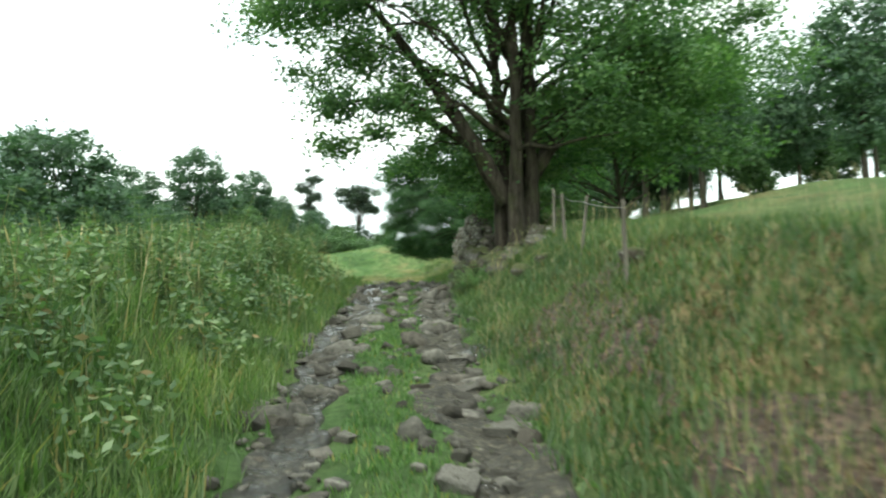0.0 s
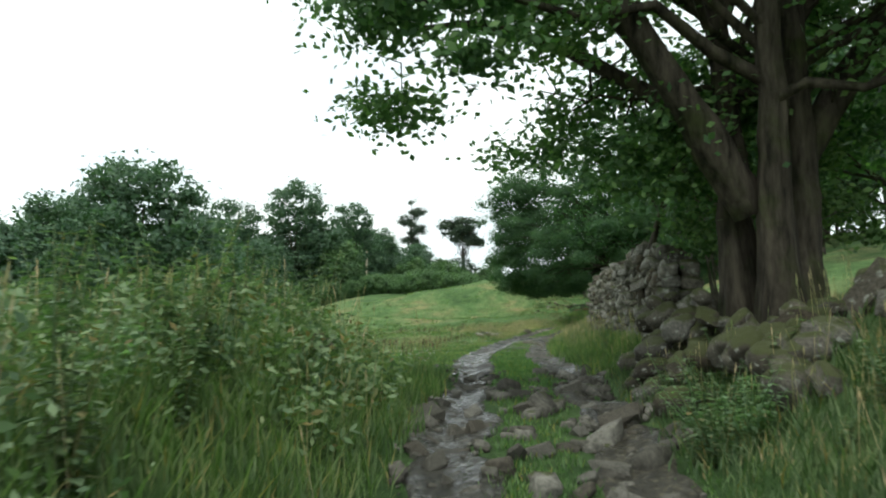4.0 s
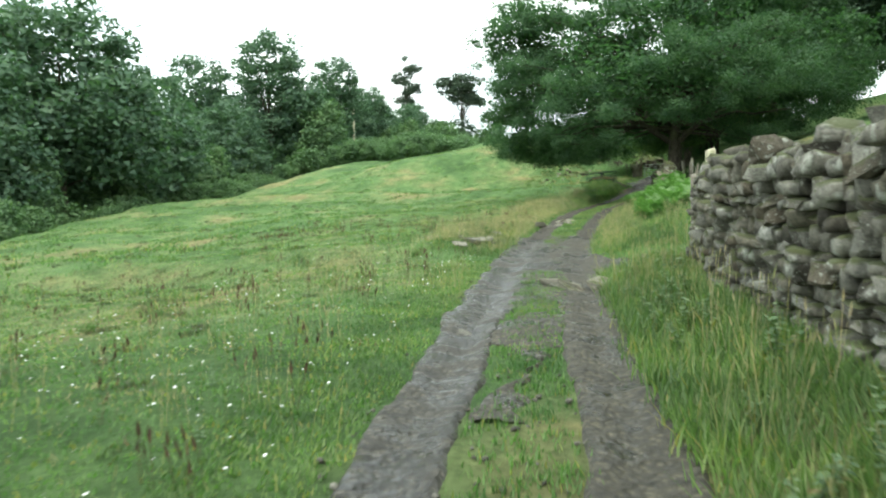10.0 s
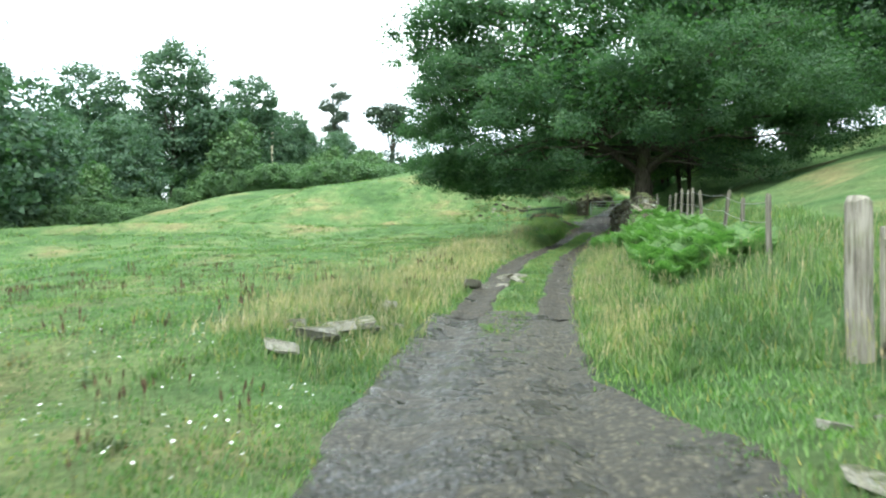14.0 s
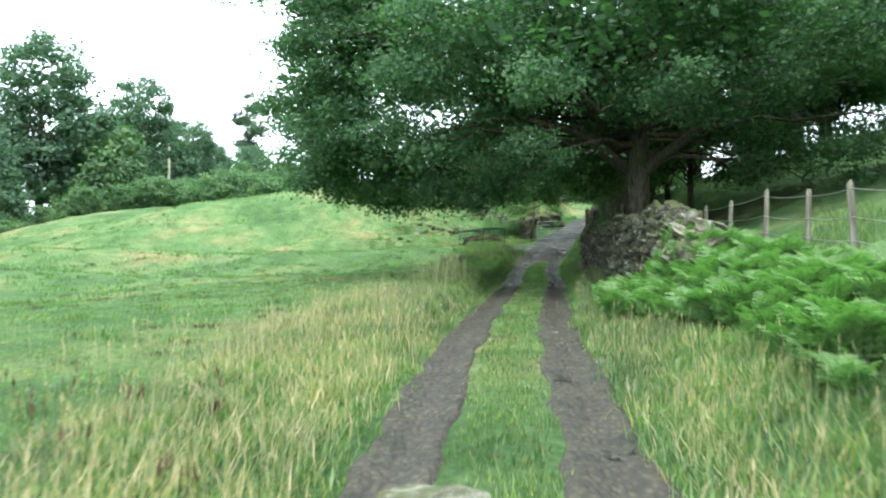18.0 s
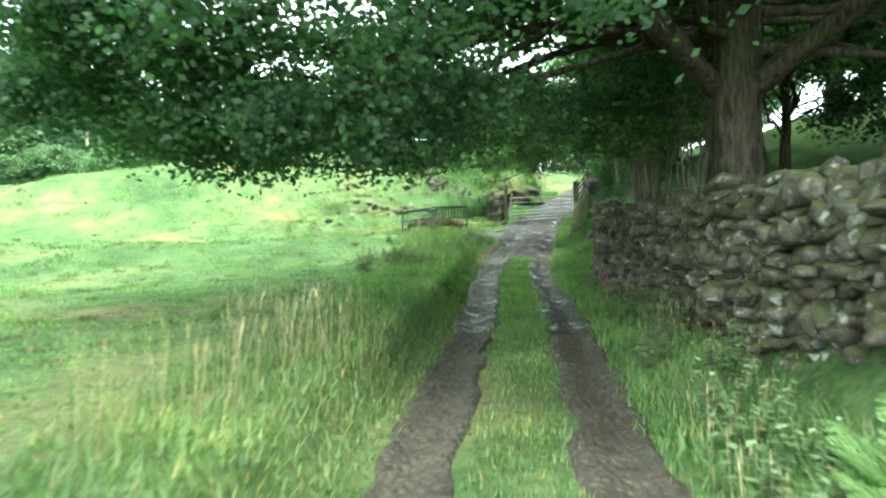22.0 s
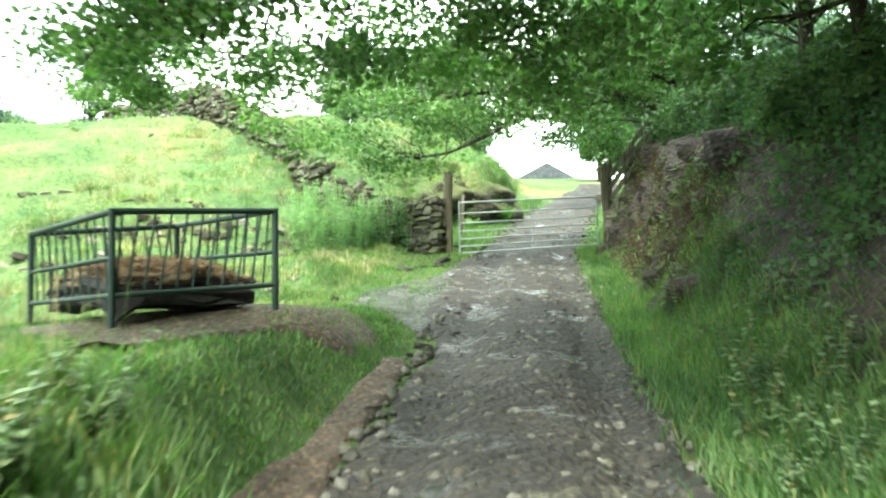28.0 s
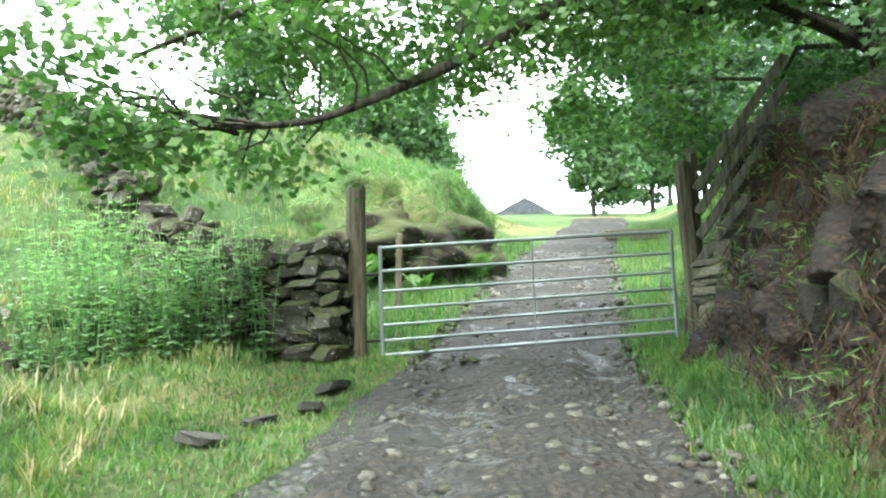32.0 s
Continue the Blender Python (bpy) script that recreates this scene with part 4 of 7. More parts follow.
for k in range(20):
    yy = 72 + k * 4.1
    stand("shrub_a", -42.6 + 0.8 * math.sin(k * 1.9), yy, k * 83, rs.uniform(0.7, 1.15), 0.9, group="shrubs at the field's edge")
for k in range(26):
    stand("shrub_a", -38 + 1.0 * k + math.sin(k * 2.0), 150 + 9 * math.sin(k * 1.7) - 0.4 * k, k * 77, rs.uniform(0.9, 1.5), group="shrubs at the field's edge")
for k in range(14):
    stand(("round_a", "round_b")[k % 2], -66 + 2.4 * k + 3 * math.sin(k * 2.2), 172 + 2.2 * k + 8 * math.sin(k * 1.9), k * 67, rs.uniform(0.5, 0.75), 3.0)
for k in range(9):
    stand("light_a", -40 + 3.0 * k, 192 + 5 * math.sin(k * 2.3), k * 91, rs.uniform(0.9, 1.3))
# trees on the slope to the right
slope = [("open_a", 18.9, 56.9, 0, 0.8), ("open_a", 16.5, 64.5, 120, 0.9), ("open_a", 29.5, 54, 200, 0.85), ("open_a", 26, 82, 10, 0.85), ("round_b", 34, 74, 0, 0.8), ("open_a", 32, 90, 0, 0.85), ("round_a", 40, 95, 0, 0.9), ("open_a", 24, 72, 60, 0.8),
         ("round_b", 44, 84, 20, 0.6), ("round_a", 52, 88, 90, 0.6), ("round_b", 24, 104, 20, 0.9), ("round_b", 22.5, 97, 20, 0.75), ("open_a", 20.5, 92.5, 200, 0.7), ("round_b", 27, 94, 10, 0.9), ("round_a", 30, 100, 70, 0.8), ("light_a", 38, 78, 30, 0.9), ("light_a", 33, 84, 140, 1.0), ("light_a", 47, 78, 0, 1.0), ("open_a", 37, 66, 45, 0.7), ("open_a", 15.5, 99, 30, 1.15), ("open_a", 20, 95, 150, 1.15), ("open_a", 25, 89, 80, 1.1), ("open_a", 14.5, 88.5, 250, 0.9)]
for row in slope:
    stand(*row, group="trees on the upper slope")


# ---- stones and walls ----
def stone_mesh(name, seed, mat, square=0.5):
    """A rough block about one unit across, with knocked-off edges."""
    rng = np.random.RandomState(seed)
    bm = bmesh.new()
    bmesh.ops.create_cube(bm, size=1.0)
    bmesh.ops.bevel(bm, geom=list(bm.edges), offset=0.2 - 0.13 * square + 0.05 * rng.rand(), segments=1, affect="EDGES")
    sh = rng.uniform(-0.28, 0.28, 6)
    for v in bm.verts:
        p = v.co
        p.x += sh[0] * p.z + sh[1] * p.y + rng.uniform(-0.1, 0.1)
        p.y += sh[2] * p.z + rng.uniform(-0.1, 0.1)
        p.z += sh[3] * p.x + sh[4] * p.y + rng.uniform(-0.1, 0.1)
    for f in bm.faces:
        f.smooth = square < 0.35
    me = bpy.data.meshes.new(name)
    bm.to_mesh(me)
    bm.free()
    me.materials.append(mat)
    return me


def stone_set(mat, seed, square=0.5, count=12):
    return [stone_mesh("stone", seed + k, mat, square) for k in range(count)]


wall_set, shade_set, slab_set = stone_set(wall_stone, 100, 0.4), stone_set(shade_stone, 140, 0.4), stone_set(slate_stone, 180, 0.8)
road_set, pale_set, crag_set = stone_set(road_stone, 220, 0.6), stone_set(pale_rock, 260, 0.75), stone_set(crag_rock, 300, 0.6)


def boulder_mesh(seed, mat):
    """A weathered, rounded boulder with hollows."""
    bm = bmesh.new()
    bmesh.ops.create_icosphere(bm, subdivisions=3, radius=0.55)
    o = Vector((seed * 3.7, seed * 1.3, seed * 2.1))
    for v in bm.verts:
        p = v.co.normalized()
        k = 1 + 0.3 * noise.noise(p * 1.3 + o) + 0.14 * noise.noise(p * 3.1 + o)
        q = p * 0.55 * k
        m_ = max(abs(q.x), abs(q.y), abs(q.z))
        v.co = q * (0.75 + 0.25 * 0.5 / m_)
    for f in bm.faces:
        f.smooth = True
    me = bpy.data.meshes.new("boulder")
    bm.to_mesh(me)
    bm.free()
    me.materials.append(mat)
    return me


boulder_set = [boulder_mesh(k, shade_stone if k % 3 else wall_stone) for k in range(1, 13)]


def put_stone(name, meshes, rng, pos, size, rz=0.0, tilt=0.12, parent=None):
    ob = new(name, meshes[rng.randint(len(meshes))])
    ob.matrix_basis = Matrix.LocRotScale(pos, Euler((rng.normal() * tilt, rng.normal() * tilt, rz)), size)
    if parent:
        ob.parent = parent
    return ob


def joined(name, items, parent):
    """Stones as one mesh: items are (mesh, matrix)."""
    vs, fs, s = [], [], 0
    cache = {}
    for me, m in items:
        if me.name not in cache:
            co = np.empty(len(me.vertices) * 3, np.float32)
            me.vertices.foreach_get("co", co)
            me.calc_loop_triangles()
            tr = np.empty(len(me.loop_triangles) * 3, np.int32)
            me.loop_triangles.foreach_get("vertices", tr)
            cache[me.name] = (co.reshape(-1, 3), tr.reshape(-1, 3))
        co, tr = cache[me.name]
        mm = np.array(m)
        vs.append(co @ mm[:3, :3].T + mm[:3, 3])
        fs.append(tr + s)
        s += len(co)
    ob = raw(name, np.concatenate(vs), np.concatenate(fs), items[0][0].materials[0], parent, items[0][0].polygons[0].use_smooth)
    tagged(ob, kind="stuff")
    return ob


def drystone_wall(name, line, tops, thick, meshes, core_mat, seed, label, stretch, course=0.17, length=0.3, limit=290, rough=1.0, cap=0.3, relative=False):
    """line: (x, y) points; tops: (y or distance, z) of the top; stones within the stretch (distance along) are parts, the rest one mesh."""
    rng = np.random.RandomState(seed)
    P = np.array(line, float)
    d = np.concatenate([[0], np.cumsum(np.linalg.norm(np.diff(P, axis=0), axis=1))])
    total = d[-1]

    def at(u):
        return np.array([np.interp(u, d, P[:, 0]), np.interp(u, d, P[:, 1])])

    def top(u):
        lift = float(g(*at(u))) if relative else 0.0
        return lift + float(np.interp(u, [t[0] for t in tops], [t[1] for t in tops])) + 0.05 * math.sin(u * 3.1) * rough + 0.04 * math.sin(u * 7.7 + 1) * rough

    # inner core
    us = np.linspace(0.12, total - 0.12, max(8, int(total / 0.4)))
    vs, fs = [], []
    for k, u in enumerate(us):
        c, a, b = at(u), at(max(0, u - 0.1)), at(min(total, u + 0.1))
        t = (b - a) / np.linalg.norm(b - a)
        n = np.array([-t[1], t[0]])
        zb = float(g(*c)) - 1.0
        zt = top(u) - 0.16
        for w, z in ((thick / 2 - 0.13, zb), (thick / 2 - 0.18, zt), (-thick / 2 + 0.18, zt), (-thick / 2 + 0.13, zb)):
            vs.append((c[0] + n[0] * w, c[1] + n[1] * w, z))
        if k:
            o = 4 * k
            fs += [(o - 4 + i, o + i, o + (i + 1) % 4, o - 4 + (i + 1) % 4) for i in range(4)]
    fs += [(0, 1, 2, 3), (4 * len(us) - 1, 4 * len(us) - 2, 4 * len(us) - 3, 4 * len(us) - 4)]
    body = raw(name, vs, fs, core_mat, None, False)
    tagged(body, label, "stone wall", "", "")
    singles, rest = [], []

    def lay(u, side, z, ln, h, out):
        u = min(max(u, 0.02), total - 0.02)
        c, a, b = at(u), at(max(0, u - 0.1)), at(min(total, u + 0.1))
        t = (b - a) / np.linalg.norm(b - a)
        n = np.array([-t[1], t[0]]) * side
        p = c + n * out
        me = meshes[rng.randint(len(meshes))]
        m = Matrix.LocRotScale((p[0], p[1], z), Euler((rng.normal() * 0.1 * rough, rng.normal() * 0.12 * rough, math.atan2(t[1], t[0]) + rng.normal() * 0.12 * rough)), (ln * 1.0, rng.uniform(0.22, 0.36), h * 1.03))
        ok = stretch[0] <= u <= stretch[1] and side >= 0
        (singles if ok else rest).append((me, m))

    for side in (1, -1):
        z = 0.0
        while z < 3.2:
            h = course * rng.uniform(0.65, 1.5)
            u = rng.uniform(0, 0.2)
            while u < total:
                ln = length * rng.uniform(0.5, 1.75)
                hh = h * rng.uniform(0.75, 1.25)
                um = min(u + ln / 2, total)
                ta = at(min(um + 0.1, total)) - at(max(um - 0.1, 0))
                ta = ta / np.linalg.norm(ta)
                fc = at(um) + np.array([-ta[1], ta[0]]) * side * thick * 0.6
                base = min(float(g(*at(um))), float(g(*fc))) - 0.1
                if base + z + hh * 0.6 < top(um) - 0.04:
                    frac = (z + 0.1) / max(0.4, top(um) - base)
                    lay(um, side, base + z + hh / 2, ln, hh, thick / 2 - 0.1 - 0.06 * frac + rng.normal() * 0.035 * rough)
                u += ln
            z += h
    u = 0.1
    while u < total:   # cap stones
        ln = cap * rng.uniform(0.6, 1.6)
        lay(u + ln / 2, 1, top(min(u + ln / 2, total)) - 0.02, ln, rng.uniform(0.12, 0.26), rng.normal() * 0.08)
        u += ln * 0.95
    for e, uu in ((0, 0.02), (1, total - 0.02)):   # ends
        z = float(g(*at(uu)))
        while z < top(uu) - 0.1:
            h = course * rng.uniform(0.7, 1.5)
            for w in (-0.15, 0.15):
                lay(uu, 1, z + h / 2, length * rng.uniform(0.7, 1.2), h, w + rng.normal() * 0.03)
            z += h
    keep = rng.permutation(len(singles))
    for k in keep[:limit]:
        me, m = singles[k]
        ob = new("stone", me)
        ob.matrix_basis = m
        ob.parent = body
    rest += [singles[k] for k in keep[limit:]]
    joined("course_fill", rest, body)
    return body


def thing_root(name, label, category, group="", pos=(0, 0, 0), rz=0.0):
    ob = new(name)
    ob.matrix_basis = pose(*pos, 0, 0, rz)
    return tagged(ob, label, category, group)


def box(bm, centre, size, rz=0.0, bevel=0.012, m=None):
    """Adds a bevelled box to bm."""
    r = bmesh.ops.create_cube(bm, size=1.0)
    vs = r["verts"]
    mt = Matrix.LocRotScale(centre, Euler((0, 0, rz)), None) @ Matrix.Diagonal((*size, 1))
    if m is not None:
        mt = m @ Matrix.Diagonal((*size, 1))
    bmesh.ops.transform(bm, matrix=mt, verts=vs)
    if bevel:
        es = list({e for v in vs for e in v.link_edges})
        bmesh.ops.bevel(bm, geom=es, offset=bevel, segments=1, affect="EDGES")


def beam(a, b, w, h, bevel=0.01, taper=1.0):
    """A bmesh of a squared timber from a to b."""
    a, b = Vector(a), Vector(b)
    bm = bmesh.new()
    d = b - a
    q = d.to_track_quat("X", "Z").to_matrix().to_4x4()
    box(bm, None, (d.length, w, h), 0, bevel, Matrix.Translation((a + b) / 2) @ q)
    return bm


def rod(name, a, b, r, mat, parent=None, sides=8, bend=0.0):
    t = np.linspace(0, 1, 5)[:, None]
    p = np.array(a, float) * (1 - t) + np.array(b, float) * t
    p[:, 2] -= bend * 4 * (t * (1 - t))[:, 0]
    return tubes(name, [(p, np.full(5, r))], mat, parent, sides)


def post_mesh(h, r, seed, square=False):
    """An upright post with a worn top, from its foot at the origin."""
    rng = np.random.RandomState(seed)
    n = 4 if square else 9
    zs = np.array([-0.3, 0.0, h * 0.35, h * 0.7, h - 0.05, h])
    ang = np.linspace(0, 2 * math.pi, n, endpoint=False) + (math.pi / 4 if square else 0)
    verts, faces = [], []
    for k, z in enumerate(zs):
        f = 1.0 if k < 5 else 0.75
        for a in ang:
            j = 1 + rng.uniform(-0.06, 0.06)
            verts.append((math.cos(a) * r * f * j + 0.01 * math.sin(z * 3), math.sin(a) * r * f * j, z + (rng.uniform(-0.04, 0.02) if k > 3 else 0)))
    for k in range(len(zs) - 1):
        for i in range(n):
            faces.append((k * n + i, k * n + (i + 1) % n, (k + 1) * n + (i + 1) % n, (k + 1) * n + i))
    bm = bmesh.new()
    bv = [bm.verts.new(v) for v in verts]
    for f in faces:
        bm.faces.new([bv[i] for i in f])
    bm.faces.new([bv[(len(zs) - 1) * n + i] for i in range(n)])
    return bm


def post(name, x, y, h, r, mat, label, category="fence post", group="", tilt=(0, 0), seed=0, square=False, z=None):
    ob = part(name, post_mesh(h, r, seed, square), mat)
    ob.matrix_basis = pose(x, y, float(g(x, y)) if z is None else z, tilt[0], tilt[1], seed * 37 % 360 if not square else 12)
    return tagged(ob, label, category, group)


# the rubble under the sycamore, tumbled from the wall's end
rng = np.random.RandomState(77)
for k in range(130):
    u = rng.rand() ** 0.8
    x = 0.55 + 0.9 * u + rng.normal() * 0.32
    y = 22.6 - 5.0 * u + rng.normal() * 0.35
    big = rng.uniform(0.2, 0.42)
    lift = max(0.0, (1 - u) * 1.25 - abs(x - 0.9) * 0.9) * rng.rand()
    ob = put_stone("boulder", boulder_set if k % 5 < 4 else shade_set, rng, (x, y, float(g(x, y)) + big * 0.28 + lift), (big * rng.uniform(0.9, 1.4), big, big * rng.uniform(0.6, 0.9)), rng.uniform(0, 6.28), 0.35)
    tagged(ob, "mossy grey boulder tumbled from the ruined wall", "boulder", "boulders at the wall's end")
for x, y, s_ in ((0.35, 18.6, 0.75), (0.15, 19.6, 0.6), (0.8, 21.4, 0.7), (0.75, 22.0, 0.75), (1.25, 19.0, 0.6), (1.4, 14.6, 0.6), (1.75, 14.2, 0.5), (-3.6, 18.6, 0.75), (-3.9, 18.3, 0.45), (2.3, 9.5, 0.5)):
    s_ *= 0.6
    ob = put_stone("boulder", boulder_set, rng, (x, y, float(g(x, y)) + s_ * 0.22), (s_ * 1.25, s_, s_ * 0.75), rng.uniform(0, 6.28), 0.2)
    tagged(ob, "large rounded mossy boulder beside the lane", "boulder", "boulders at the wall's end")

# stones in the steep stony part of the lane
lane_rest = []
for k in range(520):
    y = rng.uniform(1.5, 23)
    side = rng.choice([-0.8, 0.75, -0.75, 0.8, 0.0, -0.3, 0.95, -1.05, 0.4])
    x = float(cx(y)) + side + rng.normal() * 0.22
    big = rng.choice([0.1, 0.14, 0.2, 0.28, 0.4], p=[0.42, 0.34, 0.18, 0.06, 0.0])
    spot, size = (x, y, float(g(x, y)) + big * 0.12), (big * rng.uniform(0.9, 1.5), big, big * rng.uniform(0.5, 0.9))
    if k >= 230:
        lane_rest.append((road_set[k % 12], Matrix.LocRotScale(spot, Euler((rng.normal() * 0.3, rng.normal() * 0.3, rng.uniform(0, 6.28))), size)))
        continue
    ob = put_stone("stone", road_set, rng, spot, size, rng.uniform(0, 6.28), 0.3)
    tagged(ob, "half-buried grey stone in the rutted lane", "stone", "stones in the lane")
tagged(joined("small_stones", lane_rest, None), "small grey stones bedded in the rutted lane", "stone")
# loose stones by the field gate and in the verge
for x, y, s_, st in ((-0.95, 40.3, 0.46, pale_set), (-1.86, 39.45, 0.6, pale_set), (-1.5, 39.6, 0.3, road_set), (-1.02, 39.35, 0.6, pale_set), (-1.15, 39.9, 0.36, wall_set), (-0.95, 38.2, 0.36, wall_set), (-1.0, 39.1, 0.3, pale_set), (-0.4, 40.2, 0.26, road_set), (0.15, 40.4, 0.34, road_set), (0.35, 39.9, 0.5, wall_set), (0.1, 39.5, 0.42, slab_set), (0.45, 40.0, 0.45, wall_set),
                     (0.65, 39.5, 0.55, wall_set), (0.3, 39.0, 0.5, wall_set), (0.55, 40.8, 0.35, pale_set), (-0.1, 41.6, 0.24, pale_set), (0.1, 42.6, 0.22, pale_set), (0.7, 43.0, 0.2, pale_set), (1.0, 42.3, 0.22, pale_set),
                     (-4.45, 45.6, 0.42, pale_set), (-4.3, 46.4, 0.5, pale_set), (-4.2, 47.2, 0.46, pale_set), (-4.05, 47.9, 0.4, pale_set), (-3.85, 48.2, 0.34, pale_set), (-3.9, 49.8, 0.36, pale_set), (-3.6, 48.8, 0.26, pale_set), (-4.6, 46.8, 0.3, pale_set),
                     (-2.45, 54.1, 0.4, pale_set), (-2.6, 53.9, 0.45, pale_set), (-2.15, 54.5, 0.34, road_set), (-1.93, 54.3, 0.32, pale_set), (-1.96, 56.1, 0.36, pale_set), (-1.75, 56.1, 0.4, pale_set), (-1.55, 56.0, 0.36, pale_set), (-1.5, 55.1, 0.32, pale_set), (-0.64, 55.5, 0.2, road_set), (-0.33, 55.7, 0.2, pale_set), (-1.84, 55.7, 0.2, pale_set),
                     (-3.05, 35.2, 0.22, road_set), (-1.9, 37.0, 0.2, road_set), (0.2, 62.4, 0.18, pale_set), (0.32, 63.6, 0.2, pale_set), (0.5, 60.9, 0.16, pale_set), (5.7, 103.6, 0.3, road_set), (5.9, 104.1, 0.32, road_set), (5.3, 103.2, 0.26, road_set),
                     (5.0, 102.6, 0.3, road_set), (8.55, 101.6, 0.3, road_set), (8.75, 102.2, 0.25, pale_set), (8.1, 99.6, 0.3, road_set), (7.75, 98.2, 0.26, road_set), (6.8, 91.6, 0.25, pale_set)):
    ob = put_stone("stone", st, rng, (x, y, float(g(x, y)) + s_ * 0.07), (s_ * 1.15, s_ * 0.8, s_ * 0.3), rng.uniform(0, 6.28), 0.14)
    tagged(ob, "loose pale stone lying in the grass by the lane" if st is pale_set else "loose grey stone lying beside the lane", "stone", "loose stones by the lane")
# gravel, too small to pick apart
pebbles = []
for k in range(8):
    bm = bmesh.new()
    bmesh.ops.create_icosphere(bm, subdivisions=1, radius=0.55)
    for v in bm.verts:
        v.co *= rng.uniform(0.5, 1.3)
    me = bpy.data.meshes.new("pebble")
    bm.to_mesh(me)
    bm.free()
    me.materials.append(road_stone)
    pebbles.append(me)
items = []
for k in range(10600):
    y = rng.uniform(1, 24) if k < 1500 else (rng.uniform(24, 50) if k < 2600 else (rng.uniform(74, 86) if k < 3100 else rng.uniform(86, 116)))
    wide = 1.35 if y > 86 or 30 < y < 46 else 0.4
    x = float(cx(y)) + (rng.choice([-0.8, 0.78]) + rng.normal() * 0.2 if wide < 1 else rng.uniform(-wide, wide))
    s_ = rng.choice([0.025, 0.04, 0.06, 0.1], p=[0.25, 0.33, 0.27, 0.15]) * (1.15 if y > 92 else (1.0 if y > 80 or y < 26 else 0.6))
    items.append((pebbles[rng.randint(8)], Matrix.LocRotScale((x, y, 0), Euler((rng.normal() * 0.2, rng.normal() * 0.2, rng.uniform(0, 6.28))), (s_ * 1.25, s_, s_ * 0.75)), s_))
gz = g(np.array([m.translation.x for _, m, _ in items]), np.array([m.translation.y for _, m, _ in items]))
for (me, m, s_), z in zip(items, gz):
    m.translation.z = float(z) + s_ * 0.15 + 0.012
gravel = joined("gravel", [(a, b) for a, b, _ in items], None)
tagged(gravel, "loose grey gravel and pebbles in the lane", "gravel")

# walls
drystone_wall("field_wall", [(0.95, 22.4), (0.8, 28), (0.6, 32.5), (0.5, 37), (0.85, 40.1)], [(0, 4.75), (1.2, 5.2), (5.6, 5.5), (10, 5.72), (14.6, 5.95), (18.3, 6.0)], 0.55, wall_set, bank_soil, 401,
              "rough grey drystone wall with mossy cap stones", (0, 18.5), 0.155, 0.23, 298, 1.5)
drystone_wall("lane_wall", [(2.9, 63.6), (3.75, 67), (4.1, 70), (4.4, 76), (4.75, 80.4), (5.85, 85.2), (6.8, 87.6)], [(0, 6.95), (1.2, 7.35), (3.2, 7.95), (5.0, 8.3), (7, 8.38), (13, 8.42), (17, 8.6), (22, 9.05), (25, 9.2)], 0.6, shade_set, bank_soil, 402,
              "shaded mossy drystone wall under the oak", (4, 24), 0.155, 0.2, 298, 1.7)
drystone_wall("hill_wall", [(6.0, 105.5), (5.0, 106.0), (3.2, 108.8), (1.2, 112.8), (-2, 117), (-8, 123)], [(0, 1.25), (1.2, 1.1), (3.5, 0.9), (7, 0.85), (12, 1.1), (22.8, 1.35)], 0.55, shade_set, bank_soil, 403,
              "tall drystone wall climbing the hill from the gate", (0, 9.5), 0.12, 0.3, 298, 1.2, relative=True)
drystone_wall("gate_wall_stub", [(9.95, 104.6), (10.6, 104.2)], [(0, 10.75), (0.8, 10.9)], 0.5, slab_set, bank_soil, 404, "short stack of walling stones beside the gate post", (0, 2), 0.09, 0.3, 60)
sap = thing_root("leaning_sapling", "bare dark sapling stem leaning across the wall", "tree")
tubes("trunk", [(np.array([(0.62, 24.6, 3.6), (0.6, 24.5, 4.6), (0.8, 24.3, 5.4), (1.05, 24.1, 6.2), (1.25, 23.8, 7.2), (1.3, 23.5, 8.4)]), np.array([0.075, 0.07, 0.06, 0.055, 0.045, 0.03]))], bark, sap, 8)
tubes("side_shoot", [(np.array([(0.95, 24.2, 5.9), (0.6, 24.0, 6.5), (0.35, 23.8, 7.3)]), np.array([0.03, 0.02, 0.01]))], bark, sap, 6)
# slabs heaped at the end of the lane wall
for k in range(85):
    u = rng.rand()
    x, y = 2.9 + 0.6 * u + rng.normal() * 0.17, 63.8 + 2.4 * u + rng.normal() * 0.25
    ht = (0.3 + 0.35 * u) * rng.rand() ** 0.7
    s_ = rng.uniform(0.14, 0.3)
    ob = put_stone("slab", slab_set, rng, (x, y, float(g(x, y)) + 0.1 + ht), (s_ * 1.5, s_, s_ * 0.28), rng.uniform(0, 6.28), 0.28)
    tagged(ob, "flat brownish walling slab on a tumbled heap", "stone", "heap of walling slabs")

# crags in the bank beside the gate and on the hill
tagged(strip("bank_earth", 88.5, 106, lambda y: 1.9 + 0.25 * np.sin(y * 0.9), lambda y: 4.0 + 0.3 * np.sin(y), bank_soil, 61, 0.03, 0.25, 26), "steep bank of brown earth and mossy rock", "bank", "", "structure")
tagged(strip("bank_bare_earth", 3.2, 10.5, lambda y: 1.75 + 0.2 * np.sin(y * 1.3), lambda y: 2.6 + 0.5 * np.sin(y * 0.8), earth, 62, 0.02, 0.4, 12), "bare brown earth slipping from the bank", "bank", "", "structure")
fy_, fv_ = np.arange(88.6, 105.4, 0.12), np.linspace(0, 1, 24)
FY, FV = np.meshgrid(fy_, fv_, indexing="ij")
